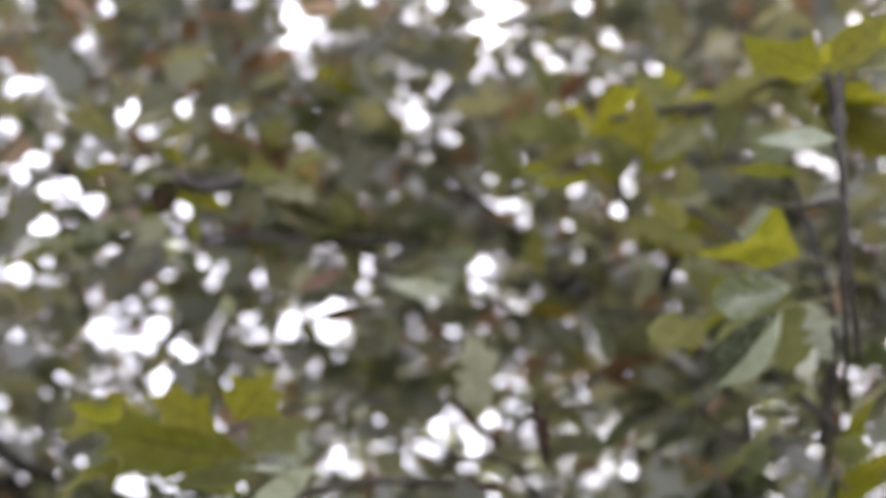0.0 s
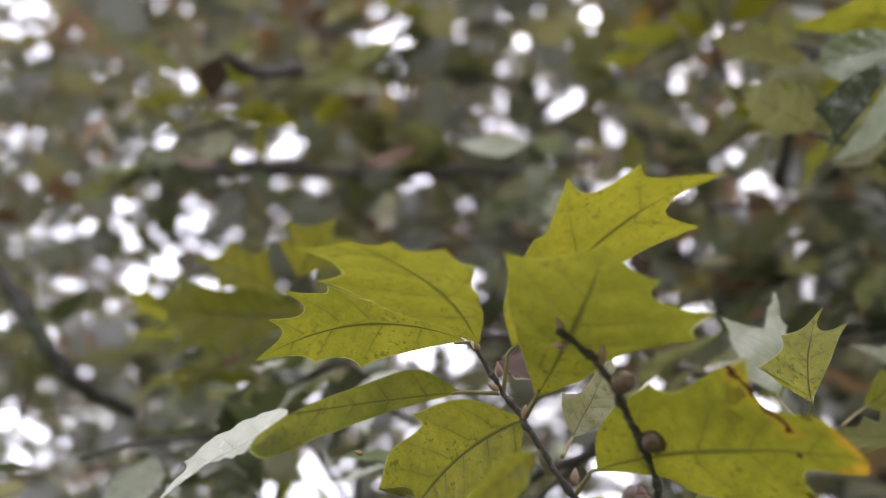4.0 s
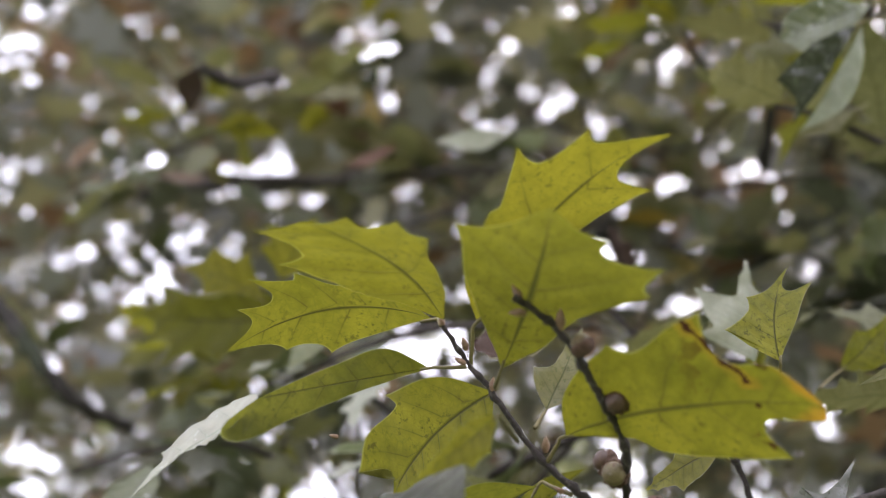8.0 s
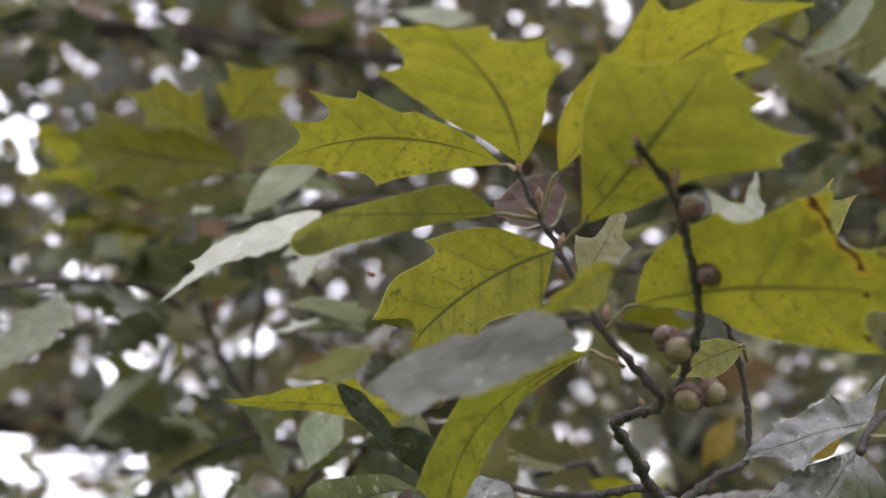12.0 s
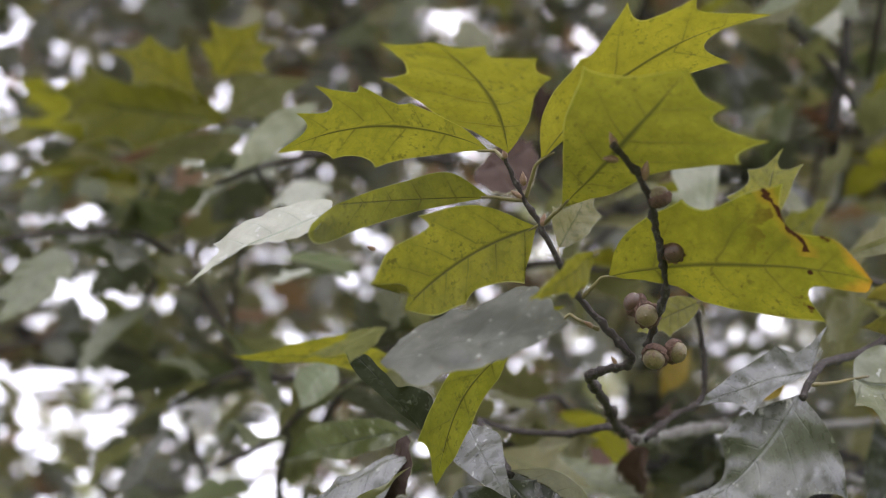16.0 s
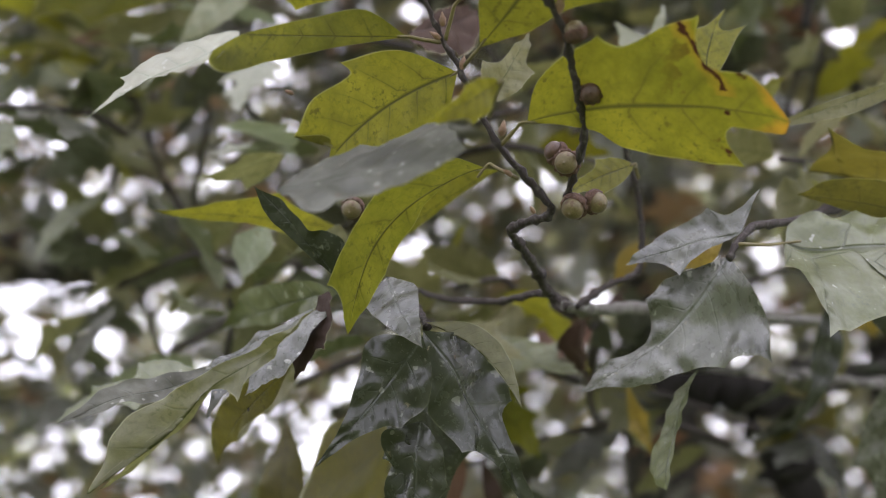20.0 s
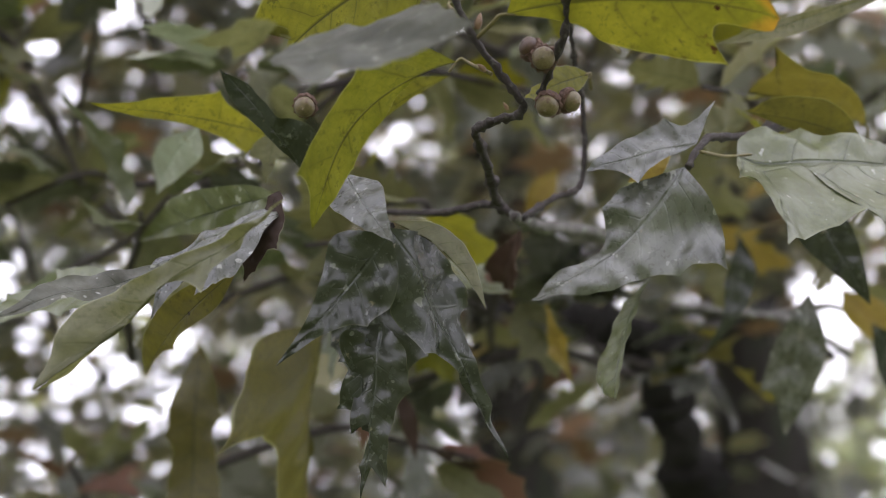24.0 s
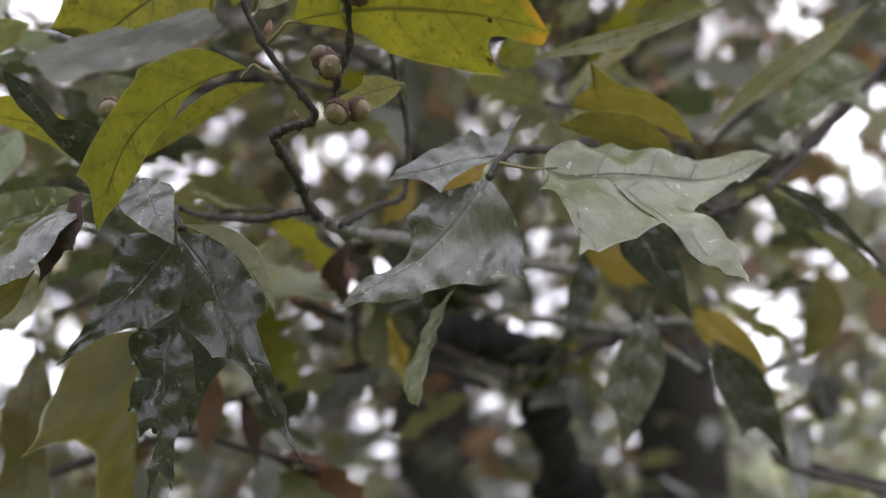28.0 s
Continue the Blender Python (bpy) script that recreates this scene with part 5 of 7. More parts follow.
# gaps begin
sky_gap((-0.143, 0.909, 2.526), (-0.672, 3.092, 4.198), 0.060)
sky_gap((0.055, 0.928, 2.537), (-0.012, 3.153, 4.234), 0.044)
sky_gap((-0.073, 0.908, 2.546), (-0.439, 3.087, 4.266), 0.022)
sky_gap((0.097, 0.947, 2.512), (0.127, 3.217, 4.150), 0.014)
sky_gap((0.136, 0.964, 2.485), (0.257, 3.275, 4.061), 0.013)
sky_gap((-0.260, 1.018, 2.290), (-1.064, 3.454, 3.412), 0.020)
sky_gap((-0.235, 1.017, 2.309), (-0.980, 3.452, 3.474), 0.012)
sky_gap((-0.304, 1.022, 2.246), (-1.209, 3.468, 3.264), 0.022)
sky_gap((-0.136, 1.070, 2.246), (-0.650, 3.627, 3.264), 0.021)
sky_gap((-0.173, 1.071, 2.221), (-0.772, 3.632, 3.182), 0.013)
sky_gap((-0.099, 1.068, 2.267), (-0.526, 3.620, 3.336), 0.011)
sky_gap((0.038, 1.064, 2.308), (-0.069, 3.609, 3.470), 0.022)
sky_gap((-0.298, 0.927, 2.430), (-1.190, 3.151, 3.879), 0.016)
sky_gap((-0.361, 0.938, 2.367), (-1.401, 3.190, 3.667), 0.016)
sky_gap((-0.329, 1.039, 2.177), (-1.293, 3.524, 3.033), 0.016)
sky_gap((-0.017, 0.977, 2.460), (-0.252, 3.317, 3.979), 0.020)
sky_gap((-0.050, 0.970, 2.465), (-0.363, 3.294, 3.994), 0.014)
sky_gap((0.380, 1.012, 2.334), (1.069, 3.434, 3.558), 0.016)
sky_gap((0.234, 1.053, 2.313), (0.584, 3.570, 3.487), 0.010)
sky_gap((-0.294, 1.073, 2.109), (-1.175, 3.637, 2.807), 0.016)
sky_gap((-0.236, 1.081, 2.142), (-0.982, 3.666, 2.917), 0.011)
sky_gap((0.004, 1.114, 2.175), (-0.181, 3.775, 3.027), 0.018)
sky_gap((0.179, 1.121, 2.146), (0.402, 3.800, 2.931), 0.011)
sky_gap((0.349, 1.004, 2.365), (0.969, 3.408, 3.660), 0.011)
sky_gap((-0.324, 0.874, 2.490), (-1.275, 2.976, 4.077), 0.012)
sky_gap((-0.237, 0.903, 2.497), (-0.986, 3.073, 4.100), 0.011)
sky_gap((-0.258, 0.922, 2.460), (-1.056, 3.135, 3.979), 0.012)
sky_gap((0.309, 0.904, 2.533), (0.835, 3.075, 4.221), 0.012)
sky_gap((0.172, 0.934, 2.524), (0.376, 3.175, 4.190), 0.013)
sky_gap((0.213, 0.952, 2.492), (0.514, 3.236, 4.084), 0.012)
sky_gap((0.369, 0.948, 2.448), (1.035, 3.223, 3.939), 0.017)
sky_gap((0.161, 1.006, 2.416), (0.340, 3.416, 3.830), 0.012)
sky_gap((0.270, 0.972, 2.448), (0.704, 3.302, 3.940), 0.011)
sky_gap((0.252, 1.005, 2.399), (0.643, 3.413, 3.774), 0.011)
sky_gap((0.333, 1.060, 2.255), (0.913, 3.594, 3.295), 0.010)
sky_gap((0.293, 1.093, 2.187), (0.782, 3.706, 3.068), 0.011)
sky_gap((-0.398, 1.022, 2.280), (-1.228, 3.281, 3.711), 0.019)
sky_gap((-0.404, 1.039, 2.249), (-1.249, 3.338, 3.605), 0.022)
sky_gap((-0.401, 1.056, 2.220), (-1.237, 3.397, 3.510), 0.019)
sky_gap((-0.407, 1.087, 2.156), (-1.258, 3.498, 3.297), 0.014)
sky_gap((-0.367, 1.066, 2.223), (-1.126, 3.430, 3.518), 0.012)
sky_gap((0.159, 1.063, 2.397), (0.260, 3.273, 4.112), 0.011)
sky_gap((0.239, 1.110, 2.321), (0.530, 3.432, 3.859), 0.013)
sky_gap((0.080, 1.087, 2.366), (-0.002, 3.352, 4.008), 0.010)
sky_gap((-0.406, 1.018, 2.238), (-1.506, 3.266, 3.494), 0.027)
sky_gap((0.017, 1.022, 2.408), (-0.096, 3.279, 4.061), 0.016)
sky_gap((0.040, 1.107, 2.277), (-0.020, 3.560, 3.625), 0.031)
sky_gap((0.192, 1.086, 2.301), (0.489, 3.491, 3.703), 0.016)
sky_gap((-0.281, 1.122, 2.126), (-1.088, 3.612, 3.120), 0.021)
sky_gap((-0.455, 0.866, 2.414), (-1.670, 2.760, 4.082), 0.016)
sky_gap((-0.371, 0.962, 2.352), (-1.391, 3.080, 3.875), 0.012)
sky_gap((-0.412, 0.849, 2.438), (-1.598, 2.639, 4.236), 0.021)
sky_gap((-0.448, 0.864, 2.398), (-1.720, 2.686, 4.101), 0.016)
sky_gap((-0.353, 0.969, 2.341), (-1.401, 3.036, 3.912), 0.023)
sky_gap((-0.425, 0.985, 2.263), (-1.643, 3.090, 3.651), 0.023)
sky_gap((-0.378, 1.013, 2.258), (-1.486, 3.185, 3.635), 0.018)
sky_gap((0.076, 1.119, 2.272), (0.030, 3.539, 3.681), 0.023)
sky_gap((0.211, 1.096, 2.300), (0.480, 3.461, 3.775), 0.018)
sky_gap((-0.136, 1.139, 2.188), (-0.678, 3.603, 3.402), 0.029)
sky_gap((-0.186, 1.149, 2.140), (-0.845, 3.638, 3.241), 0.016)
sky_gap((-0.246, 1.138, 2.126), (-1.044, 3.600, 3.194), 0.012)
sky_gap((-0.471, 1.056, 2.081), (-1.794, 3.329, 3.043), 0.016)
sky_gap((-0.294, 1.002, 2.332), (-1.206, 3.149, 3.882), 0.012)
sky_gap((-0.238, 1.013, 2.348), (-1.018, 3.185, 3.934), 0.011)
sky_gap((-0.203, 1.021, 2.353), (-0.902, 3.212, 3.951), 0.011)
sky_gap((-0.414, 1.035, 2.190), (-1.606, 3.257, 3.407), 0.011)
sky_gap((-0.459, 1.009, 2.190), (-1.754, 3.172, 3.410), 0.012)
sky_gap((-0.423, 1.197, 1.977), (-1.384, 3.719, 2.721), 0.041)
sky_gap((-0.371, 1.217, 1.973), (-1.209, 3.785, 2.707), 0.018)
sky_gap((-0.331, 1.205, 2.047), (-1.074, 3.748, 2.955), 0.023)
sky_gap((-0.425, 1.081, 2.239), (-1.390, 3.333, 3.595), 0.026)
sky_gap((-0.306, 1.054, 2.345), (-0.993, 3.244, 3.949), 0.014)
sky_gap((-0.276, 1.075, 2.328), (-0.894, 3.314, 3.892), 0.013)
sky_gap((-0.341, 1.048, 2.338), (-1.110, 3.225, 3.923), 0.013)
sky_gap((-0.367, 1.062, 2.305), (-1.195, 3.270, 3.815), 0.017)
sky_gap((-0.410, 1.058, 2.286), (-1.339, 3.255, 3.751), 0.014)
sky_gap((-0.420, 1.071, 2.258), (-1.373, 3.302, 3.657), 0.017)
sky_gap((-0.426, 0.999, 2.308), (-1.497, 3.081, 3.844), 0.017)
sky_gap((-0.365, 0.976, 2.375), (-1.293, 3.005, 4.067), 0.014)
sky_gap((-0.336, 0.988, 2.375), (-1.199, 3.047, 4.066), 0.011)
sky_gap((-0.429, 0.972, 2.341), (-1.509, 2.991, 3.952), 0.012)
sky_gap((-0.326, 1.052, 2.340), (-1.060, 3.236, 3.931), 0.017)
sky_gap((-0.275, 1.049, 2.365), (-0.889, 3.227, 4.014), 0.013)
sky_gap((-0.413, 1.028, 2.234), (-1.346, 3.287, 3.601), 0.012)
sky_gap((-0.240, 1.203, 2.111), (-0.771, 3.741, 3.168), 0.016)
sky_gap((-0.133, 1.166, 2.226), (-0.415, 3.616, 3.551), 0.011)
sky_gap((-0.338, 1.176, 2.116), (-1.099, 3.650, 3.184), 0.014)
sky_gap((-0.404, 1.153, 1.954), (-1.314, 3.704, 2.664), 0.022)
sky_gap((-0.351, 1.168, 1.963), (-1.138, 3.753, 2.696), 0.010)
sky_gap((-0.304, 1.195, 1.907), (-0.983, 3.844, 2.509), 0.017)
sky_gap((-0.309, 1.159, 2.028), (-1.000, 3.725, 2.912), 0.015)
sky_gap((-0.243, 1.204, 1.928), (-0.779, 3.874, 2.580), 0.013)
sky_gap((-0.120, 1.224, 1.922), (-0.368, 3.939, 2.558), 0.013)
sky_gap((-0.221, 1.159, 2.083), (-0.705, 3.725, 3.095), 0.011)
sky_gap((-0.397, 1.051, 2.206), (-1.290, 3.364, 3.507), 0.013)
sky_gap((0.160, 1.205, 1.964), (0.566, 3.876, 2.700), 0.016)
sky_gap((0.330, 1.162, 1.977), (1.133, 3.733, 2.742), 0.020)
sky_gap((-0.165, 1.227, 1.881), (-0.519, 3.952, 2.423), 0.009)
sky_gap((-0.322, 1.129, 2.097), (-1.042, 3.625, 3.143), 0.010)
sky_gap((-0.276, 1.158, 2.056), (-0.889, 3.720, 3.005), 0.009)
sky_gap((-0.311, 1.205, 1.908), (-1.024, 3.827, 2.585), 0.023)
sky_gap((-0.144, 1.137, 2.172), (-0.469, 3.600, 3.464), 0.021)
sky_gap((-0.298, 1.170, 2.028), (-0.982, 3.712, 2.985), 0.018)
sky_gap((-0.100, 1.261, 1.817), (-0.321, 4.014, 2.280), 0.023)
sky_gap((-0.245, 1.215, 1.932), (-0.804, 3.859, 2.665), 0.016)
sky_gap((0.162, 1.221, 1.955), (0.553, 3.880, 2.742), 0.013)
sky_gap((0.353, 1.156, 2.015), (1.187, 3.663, 2.942), 0.013)
sky_gap((0.430, 1.174, 1.857), (1.447, 3.723, 2.413), 0.013)
sky_gap((-0.328, 1.137, 2.090), (-1.082, 3.598, 3.190), 0.013)
sky_gap((0.393, 1.067, 2.175), (1.320, 3.367, 3.476), 0.011)
sky_gap((-0.276, 1.198, 1.965), (-0.909, 3.802, 2.775), 0.013)
sky_gap((-0.232, 1.216, 1.936), (-0.762, 3.864, 2.677), 0.017)
sky_gap((-0.330, 1.186, 1.957), (-1.088, 3.763, 2.747), 0.014)
sky_gap((-0.318, 1.163, 2.033), (-1.048, 3.687, 3.001), 0.013)
sky_gap((-0.173, 1.140, 2.157), (-0.565, 3.611, 3.415), 0.014)
sky_gap((-0.131, 1.134, 2.180), (-0.425, 3.590, 3.492), 0.017)
sky_gap((-0.188, 1.248, 1.834), (-0.616, 3.968, 2.338), 0.014)
sky_gap((-0.081, 1.260, 1.828), (-0.260, 4.011, 2.318), 0.017)
sky_gap((-0.220, 1.238, 1.853), (-0.723, 3.938, 2.402), 0.013)
sky_gap((-0.318, 1.221, 1.826), (-1.048, 3.880, 2.311), 0.017)
sky_gap((-0.263, 1.181, 2.025), (-0.866, 3.745, 2.973), 0.011)
sky_gap((-0.381, 1.147, 2.001), (-1.238, 3.682, 2.823), 0.012)
sky_gap((-0.414, 1.091, 2.115), (-1.348, 3.495, 3.203), 0.010)
sky_gap((-0.361, 1.102, 2.132), (-1.172, 3.533, 3.259), 0.008)
sky_gap((-0.255, 1.186, 1.985), (-0.818, 3.815, 2.769), 0.010)
sky_gap((-0.221, 1.203, 2.051), (-0.640, 3.764, 3.103), 0.011)
sky_gap((-0.205, 1.247, 1.933), (-0.589, 3.909, 2.712), 0.011)
sky_gap((-0.126, 1.270, 1.877), (-0.325, 3.987, 2.524), 0.015)
sky_gap((-0.060, 1.276, 1.864), (-0.104, 4.007, 2.482), 0.014)
sky_gap((-0.150, 1.276, 1.839), (-0.404, 4.008, 2.399), 0.011)
sky_gap((-0.101, 1.288, 1.794), (-0.241, 4.048, 2.249), 0.017)
sky_gap((0.510, 1.139, 1.859), (1.797, 3.551, 2.465), 0.029)
sky_gap((0.511, 1.145, 1.847), (1.747, 3.590, 2.422), 0.028)
sky_gap((0.535, 1.123, 1.881), (1.828, 3.519, 2.537), 0.017)
sky_gap((0.504, 1.155, 1.803), (1.776, 3.604, 2.277), 0.010)
sky_gap((0.147, 1.197, 2.061), (0.586, 3.744, 3.138), 0.012)
sky_gap((0.314, 1.204, 1.929), (1.142, 3.765, 2.699), 0.011)
sky_gap((0.334, 1.212, 1.872), (1.210, 3.795, 2.509), 0.009)
sky_gap((0.421, 1.185, 1.850), (1.498, 3.702, 2.434), 0.010)
sky_gap((-0.197, 1.265, 1.868), (-0.561, 3.970, 2.493), 0.012)
sky_gap((-0.006, 1.265, 1.909), (0.077, 3.969, 2.630), 0.012)
sky_gap((0.542, 1.108, 1.907), (1.904, 3.447, 2.626), 0.011)
sky_gap((-0.169, 1.264, 1.886), (-0.452, 3.971, 2.545), 0.018)
sky_gap((-0.105, 1.273, 1.868), (-0.240, 4.001, 2.485), 0.018)
sky_gap((-0.067, 1.279, 1.848), (-0.112, 4.020, 2.418), 0.014)
sky_gap((-0.025, 1.271, 1.881), (0.028, 3.995, 2.529), 0.014)
sky_gap((-0.151, 1.275, 1.845), (-0.393, 4.007, 2.408), 0.014)
sky_gap((-0.129, 1.282, 1.819), (-0.320, 4.029, 2.324), 0.015)
sky_gap((-0.194, 1.265, 1.869), (-0.535, 3.974, 2.488), 0.012)
sky_gap((-0.249, 1.258, 1.865), (-0.718, 3.950, 2.477), 0.014)
sky_gap((-0.211, 1.274, 1.816), (-0.592, 4.003, 2.313), 0.010)
sky_gap((-0.151, 1.245, 1.959), (-0.394, 3.908, 2.790), 0.012)
sky_gap((-0.252, 1.237, 1.941), (-0.730, 3.881, 2.730), 0.012)
sky_gap((-0.266, 1.191, 2.063), (-0.777, 3.726, 3.136), 0.012)
sky_gap((-0.223, 1.177, 2.111), (-0.633, 3.680, 3.297), 0.008)
sky_gap((0.505, 1.132, 1.881), (1.795, 3.532, 2.528), 0.019)
sky_gap((0.542, 1.127, 1.897), (1.756, 3.551, 2.595), 0.025)
sky_gap((0.505, 1.157, 1.847), (1.635, 3.653, 2.429), 0.013)
sky_gap((0.330, 1.208, 1.899), (1.049, 3.822, 2.599), 0.012)
sky_gap((0.144, 1.187, 2.063), (0.431, 3.752, 3.148), 0.018)
sky_gap((0.607, 1.035, 2.046), (1.974, 3.244, 3.089), 0.020)
sky_gap((-0.115, 1.258, 1.826), (-0.433, 3.989, 2.357), 0.018)
sky_gap((-0.139, 1.243, 1.881), (-0.513, 3.939, 2.539), 0.016)
sky_gap((0.063, 1.268, 1.813), (0.159, 4.021, 2.314), 0.011)
sky_gap((0.580, 1.067, 2.010), (1.884, 3.350, 2.972), 0.016)
sky_gap((-0.001, 1.201, 2.045), (-0.052, 3.800, 3.088), 0.012)
sky_gap((0.332, 1.165, 2.028), (1.056, 3.676, 3.030), 0.012)
sky_gap((0.509, 1.071, 1.889), (1.794, 3.662, 2.655), 0.028)
sky_gap((0.531, 1.074, 1.864), (1.876, 3.674, 2.566), 0.014)
sky_gap((0.481, 1.100, 1.818), (1.693, 3.768, 2.399), 0.013)
sky_gap((0.600, 0.996, 2.056), (2.126, 3.388, 3.263), 0.021)
sky_gap((0.606, 1.011, 2.008), (2.147, 3.443, 3.087), 0.021)
sky_gap((0.577, 1.024, 1.986), (2.043, 3.491, 3.007), 0.018)
sky_gap((0.537, 1.017, 2.032), (1.896, 3.466, 3.175), 0.010)
sky_gap((0.135, 1.103, 2.029), (0.434, 3.779, 3.164), 0.017)
sky_gap((0.160, 1.096, 2.034), (0.524, 3.754, 3.181), 0.009)
sky_gap((0.024, 1.120, 2.050), (0.029, 3.839, 3.240), 0.010)
sky_gap((0.305, 1.119, 1.872), (1.053, 3.838, 2.594), 0.011)
sky_gap((-0.238, 0.911, 2.250), (-1.049, 3.433, 3.571), 0.019)
sky_gap((-0.114, 0.949, 2.200), (-0.597, 3.570, 3.387), 0.021)
sky_gap((-0.160, 0.953, 2.185), (-0.764, 3.584, 3.333), 0.018)
sky_gap((-0.026, 0.852, 2.396), (-0.276, 3.217, 4.101), 0.014)
sky_gap((0.003, 0.997, 2.129), (-0.173, 3.744, 3.129), 0.014)
sky_gap((0.170, 1.023, 2.107), (0.437, 3.840, 3.049), 0.014)
sky_gap((-0.420, 1.041, 2.206), (-1.560, 3.486, 3.656), 0.018)
sky_gap((-0.411, 1.023, 2.242), (-1.528, 3.421, 3.789), 0.017)
sky_gap((-0.433, 1.010, 2.265), (-1.609, 3.373, 3.871), 0.015)
sky_gap((-0.330, 0.995, 2.308), (-1.233, 3.318, 4.028), 0.009)
sky_gap((-0.307, 0.997, 2.308), (-1.149, 3.323, 4.028), 0.009)
sky_gap((-0.284, 0.997, 2.310), (-1.066, 3.325, 4.037), 0.010)
sky_gap((-0.265, 0.988, 2.331), (-0.998, 3.291, 4.111), 0.011)
sky_gap((-0.380, 0.981, 2.328), (-1.416, 3.268, 4.103), 0.007)
sky_gap((-0.173, 1.018, 2.283), (-0.662, 3.403, 3.937), 0.007)
sky_gap((-0.236, 1.120, 2.076), (-0.891, 3.772, 3.185), 0.011)
sky_gap((-0.283, 1.132, 2.046), (-1.061, 3.816, 3.077), 0.011)
sky_gap((-0.369, 1.123, 2.053), (-1.376, 3.782, 3.102), 0.009)
sky_gap((-0.311, 1.141, 2.026), (-1.166, 3.847, 3.003), 0.015)
sky_gap((-0.337, 1.107, 2.087), (-1.260, 3.726, 3.226), 0.009)
sky_gap((-0.396, 1.060, 2.171), (-1.472, 3.556, 3.532), 0.008)
sky_gap((-0.188, 1.094, 2.133), (-0.717, 3.678, 3.392), 0.009)
# gaps end


def in_gap(pos, rng, share=1.0):
    """Which of the places lie inside an opening; the openings widen outwards and have ragged rims."""
    hit = np.zeros(len(pos), bool)
    for a, b, r in GAPS:
        d = b - a
        k = ((pos - a) @ d) / (d @ d)
        off = np.linalg.norm(pos - a - k[:, None] * d, axis=1)
        wide = share * r * (1 + 2.33 * k)
        hit |= (k > -0.3) & (off < wide * rng.uniform(0.36, 0.78, len(pos))) & (rng.random(len(pos)) > 0.13)
        hit |= (k > -0.3) & (off < wide * 2.1) & (rng.random(len(pos)) < 0.15)
    return hit


# ---- background crown ----
leaf_meshes = []
for k in range(10):
    rng = random.Random(100 + k)
    n = rng.choice((2, 3, 3))
    halves = []
    for h in range(2):
        halves.append([(0.32 + 0.55 * (q + 0.3 * rng.random()) / n, rng.uniform(0.22, 0.36) * (1 - 0.25 * abs(q - 1))) for q in range(n)])
    bm = blade(1.0, halves[0], halves[1], 200 + k, rng.uniform(-0.1, 0.35), rng.uniform(-20, 20), rng.uniform(-0.06, 0.06), rng.uniform(0.05, 0.25), 1.4, 3, 2)
    me = bpy.data.meshes.new("leaf")
    bm.to_mesh(me)
    bm.free()
    me.shade_smooth()
    leaf_meshes.append(me)
# one copy of each leaf mesh for every leaf colour
def colours(*mats):
    """The leaf meshes in these colours; a colour may be given twice to be commoner."""
    out = []
    for mat in mats:
        made = []
        for me in leaf_meshes:
            c = me.copy()
            c.materials.append(mat)
            made.append(c)
        out.append(made)
    return out


BRIGHT = colours(YOUNG, YOUNG, OLIVE)
YELLOWISH = colours(YOUNG, OLIVE, OLIVE)
GREENISH = colours(OLIVE, OLIVE, MATURE, MATURE_PALE)
DARKISH = colours(MATURE, MATURE, MATURE_PALE, OLIVE)
SILVERY = colours(PALE, MATURE_PALE)
AUTUMNAL = colours(OLIVE, OLIVE, GOLD, RUST, MATURE_PALE)
RUSTY = colours(RUST, DEAD, OLIVE)
# dark leaf colours that stand in for the shade near the trunks
SHADE_TONED = colours(MATURE, MATURE_DARK, OLIVE_DARK)


# what each mix of leaf colours looks like on its spray
SPRAY_LOOKS = [
    (BRIGHT, "bright yellow-green oak spray lit from behind by the sky"),
    (YELLOWISH, "olive and yellow-green oak spray of lobed leaves"),
    (GREENISH, "mixed olive and grey-green oak spray in the crown"),
    (DARKISH, "dark grey-green oak spray of glossy mature leaves"),
    (SILVERY, "pale silvery oak leaves turned with their dusty faces out"),
    (AUTUMNAL, "olive oak spray with golden and rust-brown leaves"),
    (RUSTY, "withered rust-brown oak leaves hanging on a twig"),
    (SHADE_TONED, "dark olive oak spray beside the trunks, shade put into its leaf colours"),
]
gap_rng = np.random.default_rng(11)


